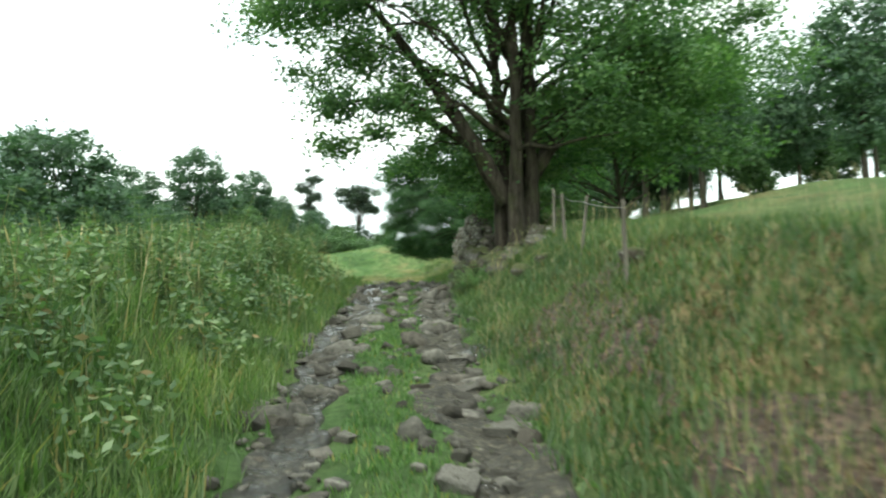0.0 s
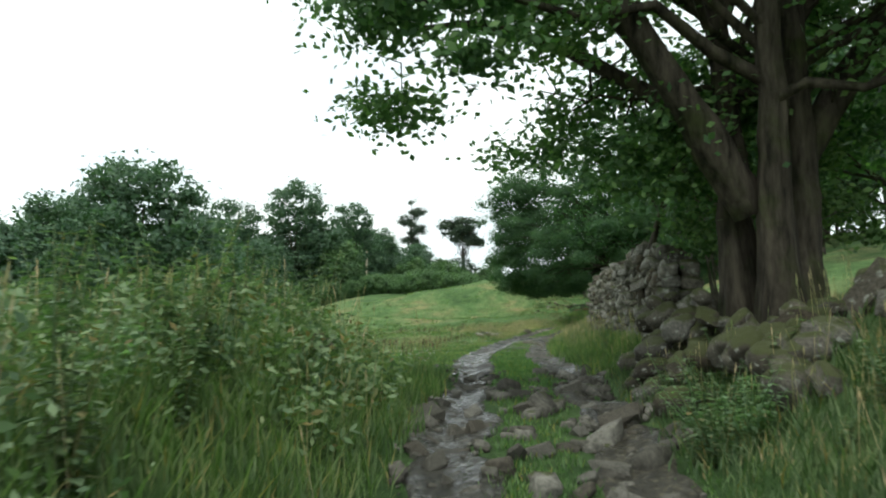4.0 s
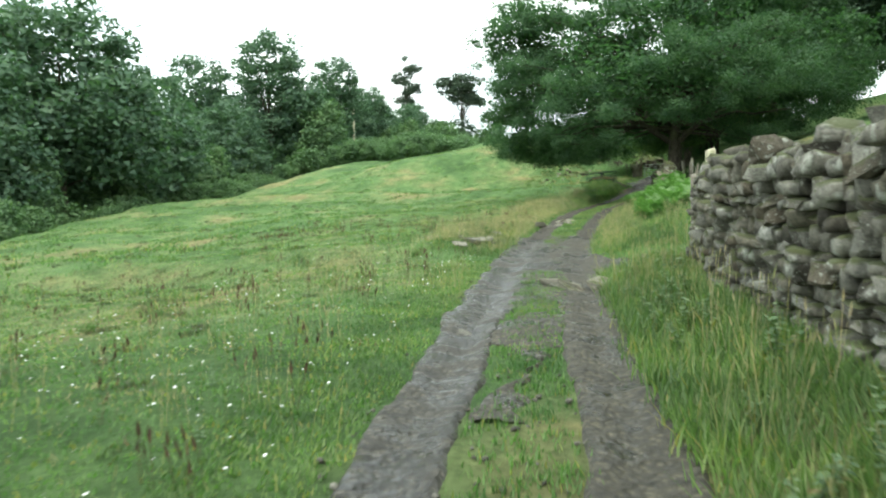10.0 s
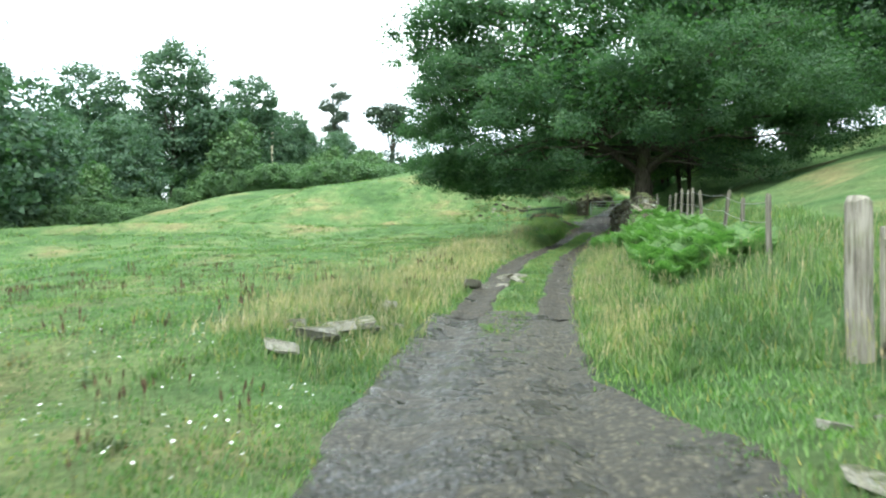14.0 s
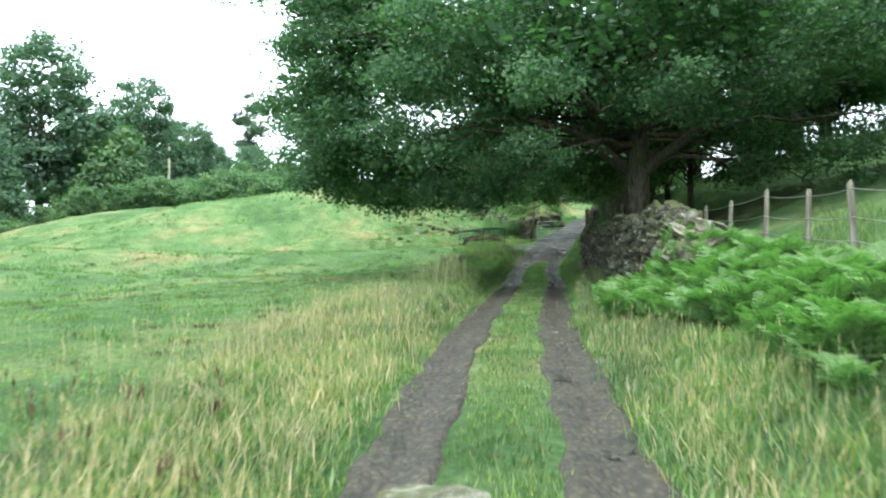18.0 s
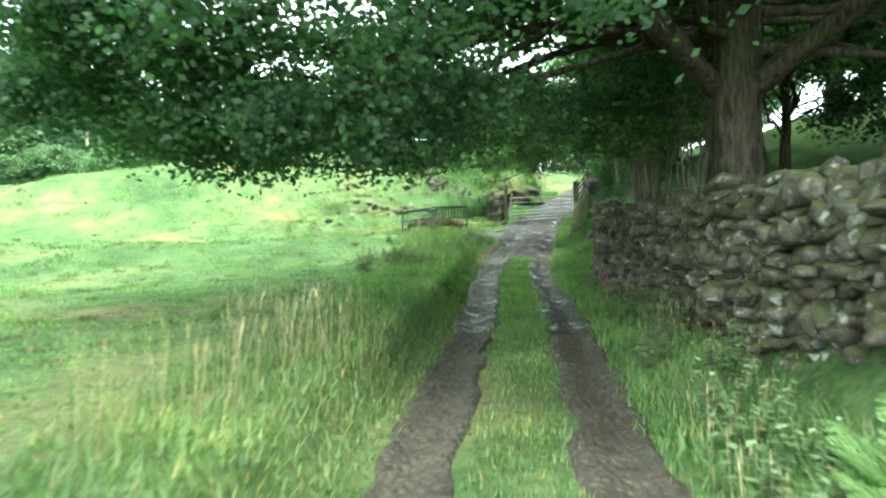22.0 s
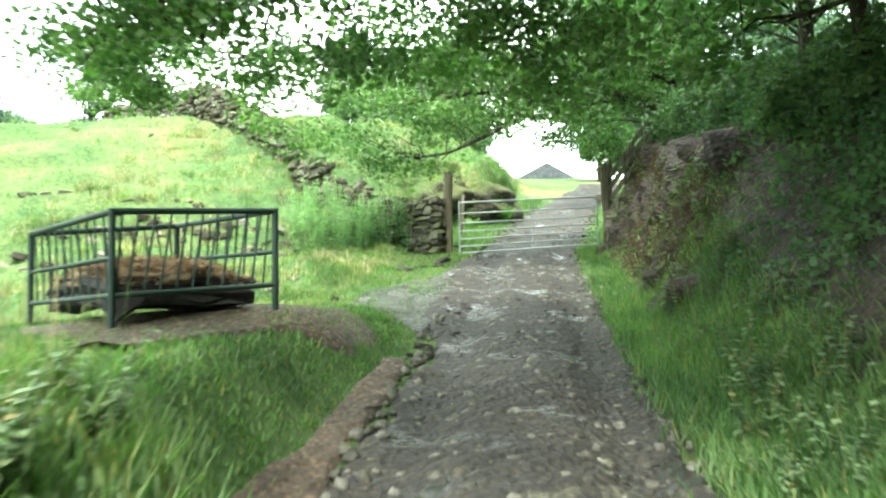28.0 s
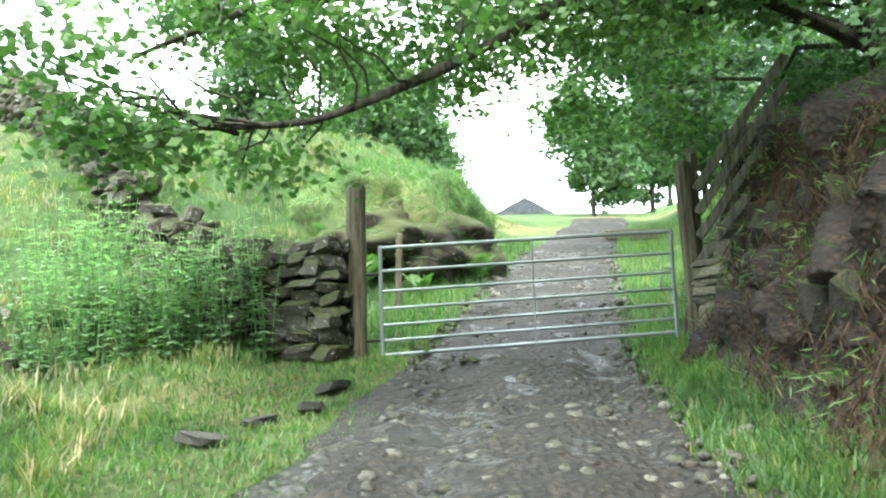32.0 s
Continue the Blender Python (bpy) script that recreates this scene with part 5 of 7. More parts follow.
FO = 0.5 * hills(FY * 1.0, FV * 2.6, 2.2, 91) + 0.3 * hills(FY, FV * 2.6, 0.9, 92) + 0.2 * hills(FY, FV * 2.6, 0.45, 93) + 0.16 * hills(FY, FV * 2.6, 0.26, 95)
FR = 1.95 + 0.65 * (1 - sm(FY, 94, 98)) + (0.95 + 0.7 * (1 - sm(FY, 94, 98))) * FV - 0.55 * FO - 0.2 * sm(FV, 0.8, 0.95)
FX = cx(FY) + FR
FZ = zr(FY) + 0.1 + 2.35 * FV + 0.12 * hills(FY, FV * 2.6, 0.7, 94) + 0.3 * sm(FV, 0.9, 1.0)
FX[:, -1] += 0.9
fi = (np.arange(len(fy_) - 1)[:, None] * 24 + np.arange(23)[None]).ravel()
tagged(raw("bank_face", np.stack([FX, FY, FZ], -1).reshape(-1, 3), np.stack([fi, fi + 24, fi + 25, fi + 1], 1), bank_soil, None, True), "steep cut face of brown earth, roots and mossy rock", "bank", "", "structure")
for k in range(120):
    y = rng.uniform(89, 105)
    v_ = rng.uniform(0.05, 0.95)
    x = float(cx(y)) + 1.9 + 0.6 * (1 - float(sm(y, 94, 98))) + (0.95 + 0.7 * (1 - float(sm(y, 94, 98)))) * v_
    s_ = rng.choice([0.14, 0.2, 0.28, 0.4])
    ob = put_stone("crag", crag_set, rng, (x + 0.1, y, float(zr(y)) + 0.1 + 2.3 * v_), (s_ * 0.9, s_ * 1.5, s_ * 0.9), rng.uniform(0, 6.28), 0.35)
    tagged(ob, "dark mossy rock jutting from the earth bank", "rock", "rocks in the bank")
for k in range(40):
    u = rng.rand()
    x, y = 4.2 - 7.5 * u + rng.normal() * 0.6, 99 + 6 * u + rng.normal() * 1.4
    s_ = rng.uniform(0.1, 0.26)
    ob = put_stone("rock", pale_set if k % 5 == 0 else crag_set, rng, (x, y, float(g(x, y)) - s_ * 0.1), (s_ * 1.4, s_, s_ * 0.6), rng.uniform(0, 6.28), 0.3)
    tagged(ob, "weathered rock showing through the grassy slope", "rock", "rocks on the hillside")
# ledges of broken rock where the slope has slipped
for lx, ly, n in ((-2.5, 107.2, 8), (-1.3, 106.7, 7), (-0.5, 107.0, 7), (0.4, 106.7, 6), (-1.5, 108.2, 6), (-0.2, 107.8, 5), (1.2, 107.4, 6), (2.0, 106.2, 5), (2.3, 105.6, 6), (-2.9, 105.0, 5), (-4.0, 108.6, 6), (0.4, 105.2, 5)):
    for k in range(n):
        x, y = lx + 0.22 * (k - n / 2) + rng.normal() * 0.08, ly + rng.normal() * 0.1
        s_ = rng.uniform(0.12, 0.26)
        ob = put_stone("rock", crag_set if k % 3 else slab_set, rng, (x, y, float(g(x, y)) - s_ * 0.12), (s_ * 1.5, s_, s_ * 0.8), rng.normal() * 0.4, 0.3)
        tagged(ob, "weathered rock showing through the grassy slope", "rock", "rocks on the hillside")
# grassy knoll beyond the gate
bm = bmesh.new()
bmesh.ops.create_icosphere(bm, subdivisions=5, radius=1.0)
for v in bm.verts:
    v.co *= 1 + 0.2 * noise.fractal(v.co * 1.8, 1.0, 2.0, 5)
    v.co.z = v.co.z if v.co.z < 0.45 else 0.45 + (v.co.z - 0.45) * 0.5
for f in bm.faces:
    f.smooth = True
knoll = part("knoll", bm, pasture)
knoll.matrix_basis = Matrix.LocRotScale((7.6, 113.9, 11.85), Euler((0, 0, -0.3)), (2.1, 3.6, 2.3))
tagged(knoll, "steep grassy knoll with rock showing, beyond the gate", "knoll")
knoll_co = [knoll.matrix_basis @ v.co for v in knoll.data.vertices if v.co.z > 0.12]
bm = bmesh.new()
bmesh.ops.create_icosphere(bm, subdivisions=5, radius=1.0)
for v in bm.verts:
    v.co *= 1 + 0.16 * noise.fractal(v.co * 3.0, 1.0, 2.0, 5)
for f in bm.faces:
    f.smooth = True
face = part("outcrop", bm, crag_rock)
face.matrix_basis = Matrix.LocRotScale((7.7, 113.2, 11.45), Euler((0, 0, -0.3)), (2.05, 3.5, 1.3))
tagged(face, "dark mossy rock face under the grassy knoll", "rock")

# ---- gates, posts and fences ----
post("gate_post", 1.42, 45.05, 1.6, 0.13, old_wood, "thick weathered grey wooden gate post", "gate post", "", (0, 1), 3)
post("gate_post", 0.98, 40.85, 2.1, 0.1, pale_wood, "square pale new wooden gate post at the wall's end", "gate post", "", (0, 0), 4, True)
gate = thing_root("field_gate", "grey weathered five-bar wooden field gate, closed", "gate")
ga, gb = Vector((1.5, 44.72, 0)), Vector((1.05, 41.15, 0))
zb = 4.62
for i, zz in enumerate((0.2, 0.42, 0.64, 0.88, 1.17)):
    part("bar", beam((ga.x, ga.y, zb + zz), (gb.x, gb.y, zb - 0.02 + zz), 0.035 if i < 4 else 0.06, 0.085 if i < 4 else 0.1), old_wood, gate)
for e in (ga, gb):
    part("stile", beam((e.x, e.y, zb + 0.1), (e.x, e.y, zb + 1.33), 0.08, 0.08), old_wood, gate)
part("brace", beam((ga.x - 0.05, ga.y, zb + 0.15), (ga.x * 0.55 + gb.x * 0.45 - 0.05, ga.y * 0.55 + gb.y * 0.45, zb + 1.15), 0.03, 0.07), dark_wood, gate)
part("brace", beam((gb.x + 0.05, gb.y, zb + 0.15), (ga.x * 0.5 + gb.x * 0.5 + 0.05, ga.y * 0.5 + gb.y * 0.5, zb + 1.15), 0.03, 0.07), old_wood, gate)
part("brace", beam((ga.x + 0.05, ga.y, zb + 1.1), (ga.x * 0.62 + gb.x * 0.38 + 0.05, ga.y * 0.62 + gb.y * 0.38, zb + 0.3), 0.03, 0.06), old_wood, gate)


def wire_fence(posts, heights, strands, label, group, r=0.05, seed=0, timber=old_wood):
    tops = []
    rg = np.random.RandomState(seed)
    for k, ((x, y), h) in enumerate(zip(posts, heights)):
        tl = (rg.normal() * 4, rg.normal() * 4)
        post("fence_post", x, y, h, r * rg.uniform(0.8, 1.2), timber, label, "fence post", group, tl, seed + k)
        tops.append((x, y, float(g(x, y)), h))
    for s_ in strands:
        for (a, b) in zip(tops[:-1], tops[1:]):
            w = rod("fence_wire", (a[0], a[1], a[2] + a[3] * s_), (b[0], b[1], b[2] + b[3] * s_), 0.006, wire_metal, None, 4, 0.03)
            tagged(w, "thin rusty strand of fence wire between posts", "fence wire", group + " wires")


fy = [50.0, 52.5, 55.0, 58.7, 61.3, 63.1, 65.2, 67.8, 70.0]
wire_fence([(2.3 + (y - 50) * 0.147, y) for y in fy], [1.12, 1.05, 1.15, 1.2, 1.25, 1.15, 1.2, 1.1, 1.1], (0.9, 0.6, 0.35), "split grey fence post standing above bracken", "fence above the bracken", 0.045, 500, grey_wood)
wire_fence([(5.3, 72.0), (5.9, 79.0), (6.6, 83.0)], [1.2, 1.25, 1.3], (0.85, 0.5), "old fence post behind the shaded wall", "fence behind the wall", 0.05, 540)
wire_fence([(2.05, 8.9), (2.1, 12.2), (2.2, 14.6), (2.3, 16.9)], [1.0, 0.95, 1.0, 1.1], (0.9,), "leaning dark fence post in long grass", "fence on the bank", 0.03, 560, grey_wood)

# steel gate across the lane
sg = thing_root("steel_gate", "galvanised seven-bar steel field gate, closed", "gate")
L, R = Vector((6.5, 105.6, 9.81)), Vector((9.62, 104.72, 9.97))
for k, zz in enumerate((0.03, 0.17, 0.32, 0.48, 0.65, 0.85, 1.08)):
    rod("bar", L + Vector((0, 0, zz * 1.16)), R + Vector((0, 0, zz * 1.05)), 0.021 if k in (0, 6) else 0.017, galvanised, sg)
rod("stile", L + Vector((0, 0, -0.02)), L + Vector((0, 0, 1.28)), 0.024, galvanised, sg)
rod("stile", R + Vector((0, 0, -0.02)), R + Vector((0, 0, 1.16)), 0.024, galvanised, sg)
m_ = L * 0.47 + R * 0.53
rod("tie_bar", m_ + Vector((0, -0.02, 0)), m_ + Vector((0, -0.02, 1.19)), 0.008, galvanised, sg)
la = R + Vector((-0.16, -0.03, 0.62))
tubes("latch", [(np.array([la + Vector((0.14, 0, 0.1)), la + Vector((0, 0, 0.1)), la, la + Vector((0, 0, -0.12)), la + Vector((0.14, 0, -0.12))]), np.full(5, 0.011))], galvanised, sg, 6)
for zz in (0.2, 0.95):
    rod("hinge", L + Vector((-0.22, 0.02, zz)), L + Vector((0, 0, zz)), 0.016, dark_plastic, sg)
post("gate_post", 6.22, 105.62, 1.95, 0.115, dark_wood, "tall round weathered wooden gate post", "gate post", "", (0, 1.5), 8)
post("gate_post", 9.85, 104.72, 2.0, 0.085, dark_wood, "damp wooden gate post where the latch closes", "gate post", "", (0, -1), 9)
post("gate_post", 6.95, 108.2, 1.2, 0.05, dark_wood, "thin dark stake beyond the gate", "stake", "", (2, 3), 10)
rf = thing_root("rail_fence", "rough timber rail fence climbing the bank from the gate", "fence")
for k in range(5):
    z0 = 10.5 + 0.26 * k
    part("rail", beam((9.9, 104.62, z0), (10.75, 104.1, z0 + 1.25 + 0.03 * k), 0.035, 0.1), grey_wood, rf)
for (x, y, z0, h) in ((10.25, 104.42, 10.3, 1.7), (10.65, 104.16, 10.7, 1.8), (9.98, 104.75, 10.0, 2.0)):
    part("upright", beam((x, y + 0.06, z0), (x, y + 0.06, z0 + h), 0.09, 0.09), dark_wood, rf)

# cattle feeder in the field
fd = thing_root("cattle_feeder", "dark green tubular steel cattle feeder holding old hay", "feeder")
A, N_, B = Vector((0.5, 95.9, 0)), Vector((1.75, 94.3, 0)), Vector((3.05, 95.07, 0))
C = A + B - N_
cor = [N_, B, C, A]
zs_ = [8.68, 8.76, 8.74, 8.6]
for c, z in zip(cor, zs_):
    rod("leg", (c.x, c.y, min(z, float(g(c.x, c.y))) - 0.05), (c.x, c.y, z + 1.08), 0.032, green_paint, fd)
for k in range(4):
    a, b = cor[k], cor[(k + 1) % 4]
    za, zc = zs_[k], zs_[(k + 1) % 4]
    rod("top_rail", (a.x, a.y, za + 1.06), (b.x, b.y, zc + 1.06), 0.03, green_paint, fd)
    rod("lower_rail", (a.x, a.y, za + 0.34), (b.x, b.y, zc + 0.34), 0.024, green_paint, fd)
    if k % 2:
        rod("middle_rail", (a.x, a.y, za + 0.66), (b.x, b.y, zc + 0.66), 0.022, green_paint, fd)
    nb = 10
    for i in range(nb):
        u = (i + 0.6) / (nb + 0.6)
        u2 = u - 0.07 if k % 2 == 0 else u + 0.05
        p0, p1 = a.lerp(b, max(0.02, u2)), a.lerp(b, u)
        rod("slanted_bar", (p0.x, p0.y, za + (zc - za) * u + (0.34)), (p1.x, p1.y, za + (zc - za) * u + 1.06), 0.011, green_paint, fd, 6)
cen_ = (A + B) / 2
zc_ = sum(zs_) / 4
bm = bmesh.new()
e1, e2 = (B - N_), (A - N_)
q = Matrix(((e1.x * 0.86, e2.x * 0.8, 0, cen_.x), (e1.y * 0.86, e2.y * 0.8, 0, cen_.y), (0, 0, 0.26, zc_ + 0.36), (0, 0, 0, 1)))
bmesh.ops.create_cube(bm, size=1.0)
bmesh.ops.subdivide_edges(bm, edges=list(bm.edges), cuts=4, use_grid_fill=True)
for v in bm.verts:
    v.co += Vector((noise.noise(v.co * 4), noise.noise(v.co * 4 + Vector((3, 1, 2))), noise.noise(v.co * 5 + Vector((9, 1, 2))) * 1.2)) * 0.06
    if v.co.z < -0.3:
        v.co.z -= 0.9 * max(0, noise.noise(Vector((v.co.x * 3, v.co.y * 3, 5.0))))
bmesh.ops.transform(bm, matrix=q, verts=bm.verts)
part("tray", bm, dark_plastic, fd, "sagging black sheet tray")
rod("support", (cen_.x + 0.45, cen_.y - 0.1, zc_ - 0.05), (cen_.x + 0.45, cen_.y - 0.1, zc_ + 0.3), 0.12, dark_plastic, fd, 9)
bm = bmesh.new()
bmesh.ops.create_icosphere(bm, subdivisions=5, radius=0.5)
for v in bm.verts:
    v.co *= 1 + 0.2 * noise.fractal(v.co * 4, 1.0, 2.0, 4)
    v.co.z += 0.07 * noise.noise(v.co * 9) + 0.04 * noise.noise(v.co * 23)
    v.co.z = max(v.co.z, -0.1)
for f in bm.faces:
    f.smooth = True
bmesh.ops.transform(bm, matrix=Matrix(((e1.x * 0.88, e2.x * 0.85, 0, cen_.x), (e1.y * 0.88, e2.y * 0.85, 0, cen_.y), (0, 0, 0.46, zc_ + 0.46), (0, 0, 0, 1))), verts=bm.verts)
part("hay", bm, hay_mat, fd, "matted brown hay")
hr = np.random.RandomState(66)
hu = hr.uniform(-0.42, 0.42, (5200, 2))
hp = np.stack([cen_.x + e1.x * hu[:, 0] + e2.x * hu[:, 1], cen_.y + e1.y * hu[:, 0] + e2.y * hu[:, 1], zc_ + 0.43 + 0.22 * np.sqrt(np.clip(1 - (hu ** 2).sum(1) * 4.2, 0.02, 1)) + hr.normal(size=5200) * 0.02], 1)
hv, hf = leaf_arrays(hp, 0.2, hr, 0.1, 0.05, 0.2)
tagged(raw("loose_hay", hv, hf, dead_straw, fd), kind="stuff")
tagged(strip("feeder_mud", 93.2, 98.4, lambda y: -3.2 - 1.6 * window(y, 93.2, 95, 96.5, 98.4), lambda y: -3.0 + 1.35 * window(y, 93.2, 95.2, 96.2, 98.4), earth, 64, 0.03, 0.3, 16), "trodden bare earth beside the feeder", "earth", "", "structure")

# wooden power pole, and the house beyond the gate
pp = thing_root("power_pole", "pale wooden electricity pole before the wood", "power pole")
pz = 21.6
rod("pole", (-43.2, 178.4, pz - 3), (-43.2, 178.4, pz + 8.2), 0.2, pale_wood, pp)
part("crossarm", beam((-44.3, 178.4, pz + 7.9), (-42.1, 178.4, pz + 7.9), 0.14, 0.14), dark_wood, pp)
part("transformer", beam((-43.5, 178.1, pz + 6.4), (-43.5, 178.1, pz + 7.2), 0.4, 0.4, 0.05), dark_plastic, pp)
hs = thing_root("house", "white-walled farmhouse with a slate roof beyond the gate", "house")
hx, hy, hz = 24.0, 165.0, 17.6
bm = bmesh.new()
box(bm, (hx, hy, hz + 0.9), (8, 7, 2.4), 0.0, 0.03)
part("wall", bm, render_white, hs)
bm = bmesh.new()
vv = [bm.verts.new(p) for p in ((hx - 3.2, hy - 3.8, hz + 1.9), (hx + 3.2, hy - 3.8, hz + 1.9), (hx, hy - 3.8, hz + 3.6), (hx - 3.2, hy + 9, hz + 1.9), (hx + 3.2, hy + 9, hz + 1.9), (hx, hy + 9, hz + 3.6))]
for f in ((0, 1, 2), (3, 5, 4), (0, 2, 5, 3), (1, 4, 5, 2), (0, 3, 4, 1)):
    bm.faces.new([vv[i] for i in f])
part("roof", bm, slate_roof, hs)
bm = bmesh.new()
box(bm, (hx, hy - 3.55, hz + 1.6), (1.1, 0.08, 1.0), 0, 0.01)
part("window", bm, dark_plastic, hs)
tr_ = part("water_trough", beam((14.3, 118.5, float(g(14.9, 118.5)) + 0.15), (16.0, 118.3, float(g(15.4, 118.3)) + 0.18), 0.5, 0.32, 0.04), dark_wood)
tagged(tr_, "low dark trough beside the lane past the gate", "trough")


# ---- grass and plants ----
def scatter(n, y0, y1, f0, f1, rng, power=1.0):
    """Places at offsets f0..f1 from the lane's middle (minus: left)."""
    y = rng.uniform(y0, y1, n)
    f = f0 + (f1 - f0) * rng.uniform(0, 1, n) ** power
    return cx(y) + f, y


def clumped(x, y, rng, spread=0.12, per=6):
    """Gathers places into tufts."""
    k = max(1, len(x) // per)
    i = rng.randint(0, k, len(x))
    return x[i] + rng.normal(size=len(x)) * spread, y[i] + rng.normal(size=len(x)) * spread


def blades(name, x, y, height, width, mat, rng, lean=0.35, label="", bend=0.4):
    """Grass blades: one long bent kite each, all in one mesh."""
    n = len(x)
    z = g(x, y)
    h = height * rng.uniform(0.55, 1.25, n)
    a = rng.uniform(0, 6.283, n)
    wv = np.stack([np.cos(a), np.sin(a), np.zeros(n)], 1) * (width * rng.uniform(0.6, 1.3, n))[:, None]
    d = np.stack([-np.sin(a), np.cos(a), np.zeros(n)], 1) * rng.choice([-1, 1], n)[:, None]
    ln = (lean * rng.uniform(0.1, 1.0, n) * h)[:, None]
    base = np.stack([x, y, z - 0.02], 1)
    up = np.array([0, 0, 1.0])
    m1 = base + up * (h * 0.55)[:, None] + d * ln * bend * 0.6
    tip = base + up * (h * (1 - 0.25 * lean))[:, None] + d * ln
    m1 = base * 0.35 + m1 * 0.65
    v = np.stack([base, m1 + wv * 1.15, tip, m1 - wv * 1.15], 1).reshape(-1, 3)
    f = np.arange(n)[:, None] * 4 + np.array([[0, 1, 2, 3]])
    ob = raw(name, v, f, mat)
    return tagged(ob, label, "grass", "", "stuff")


def ears(name, x, y, height, mat, rng, label, head=0.085):
    """Flowering stems with feathery heads, all in one mesh."""
    n = len(x)
    z = g(x, y)
    h = height * rng.uniform(0.7, 1.25, n)
    lx, ly = rng.normal(size=n) * 0.13 * h, rng.normal(size=n) * 0.13 * h
    a = rng.uniform(0, 6.283, n)
    w = np.stack([np.cos(a), np.sin(a), np.zeros(n)], 1)
    base = np.stack([x, y, z - 0.02], 1)
    top = base + np.stack([lx, ly, h], 1)
    nk = base * 0.12 + top * 0.88
    hw = (head * 0.075 * rng.uniform(0.7, 1.4, n))[:, None]
    tip = top + (top - nk) * (head / (0.12 * h))[:, None] * 0.6
    v = np.stack([base - w * 0.002, base + w * 0.002, nk + w * 0.002, nk - w * 0.002, nk - w * hw + (tip - nk) * 0.4, tip, nk + w * hw + (tip - nk) * 0.4], 1).reshape(-1, 3)
    i = np.arange(n)[:, None] * 7
    f = np.concatenate([i + np.array([[0, 1, 2, 3]]), i + np.array([[3, 6, 5, 4]])])
    ob = raw(name, v, f, mat)
    return tagged(ob, label, "grass", "", "stuff")


rg = np.random.RandomState(900)
# pasture left of the lane: close-cropped and tufty
x, y = scatter(95000, 20, 60, -13, -1.3, rg, 0.75)
x, y = clumped(x, y, rg, 0.1, 7)
blades("pasture_grass", x, y, 0.07, 0.0095, grass_blade, rg, 0.6, "short cropped pasture grass")
x, y = scatter(80000, 60, 108, -14, -1.3, rg, 0.75)
x, y = clumped(x, y, rg, 0.1, 7)
blades("pasture_grass", x, y, 0.075, 0.0095, grass_blade, rg, 0.6, "short cropped pasture grass")
x, y = scatter(42000, 25, 130, -45, -12, rg, 0.8)
x, y = clumped(x, y, rg, 0.25, 14)
blades("tussock_grass", x, y, 0.2, 0.02, grass_blade, rg, 0.6, "tussocky grass over the field")
# strip between the ruts
for y0, y1, n, h in ((1, 24, 14000, 0.1), (23, 37.5, 6500, 0.1), (37, 46, 1300, 0.05), (36.6, 41.2, 4200, 0.12), (46, 76, 13000, 0.1), (75, 91, 12000, 0.14)):
    x, y = scatter(n, y0, y1, -0.36, 0.36, rg)
    x = x + 0.1 * hills(x * 0, y, 0.8, 41)
    x, y = clumped(x, y, rg, 0.06, 8)
    blades("middle_grass", x, y, h, 0.007, verge_blade if 40 < y0 < 70 else grass_blade, rg, 0.6, "bright grass growing between the wheel ruts")
# verges
for y0, y1, f0, f1, n, h, mt in ((-3, 22, -3.0, -1.2, 26000, 0.4, verge_blade), (-3, 21, -9.0, -2.2, 14000, 0.75, verge_blade), (-3, 22, 1.2, 4.8, 30000, 0.26, bank_blade), (-3, 22, 1.15, 5.5, 16000, 0.22, bank_blade), (22, 44, -2.4, -1.2, 14000, 0.09, verge_blade), (22, 41, 1.1, 2.6, 22000, 0.34, verge_blade),
                                 (40, 47, 1.5, 3.4, 7000, 0.12, grass_blade), (45, 76, -3.0, -1.2, 26000, 0.17, verge_blade), (45, 66, 1.1, 3.2, 22000, 0.24, verge_blade), (64, 90, 1.1, 2.4, 24000, 0.2, grass_blade), (75, 91.5, -3.2, -1.3, 25000, 0.22, grass_blade),
                                 (86, 91.6, -3.8, -1.55, 8000, 0.34, verge_blade), (87, 98, 1.25, 2.6, 22000, 0.3, grass_blade), (97, 106, 1.25, 1.75, 8000, 0.2, grass_blade), (91.5, 106, -4.5, -1.5, 26000, 0.11, grass_blade), (98, 124, -13, -3, 22000, 0.2, verge_blade), (106, 118, -3.5, -1.3, 9000, 0.3, grass_blade),
                                 (106, 122, 1.3, 5, 11000, 0.3, grass_blade), (45, 66, 3.0, 6.5, 15000, 0.35, verge_blade), (22, 44, 3.2, 8, 11000, 0.3, grass_blade), (-3, 50, -1.35, -1.1, 5000, 0.07, grass_blade), (-3, 90, 1.0, 1.3, 8000, 0.08, grass_blade), (48, 88, -1.3, -1.02, 5000, 0.09, verge_blade)):
    x, y = scatter(n, y0, y1, f0, f1, rg)
    x, y = clumped(x, y, rg, 0.1, 9)
    blades("verge_grass", x, y, h, 0.0075, mt, rg, 0.75, "long soft verge grass beside the lane")
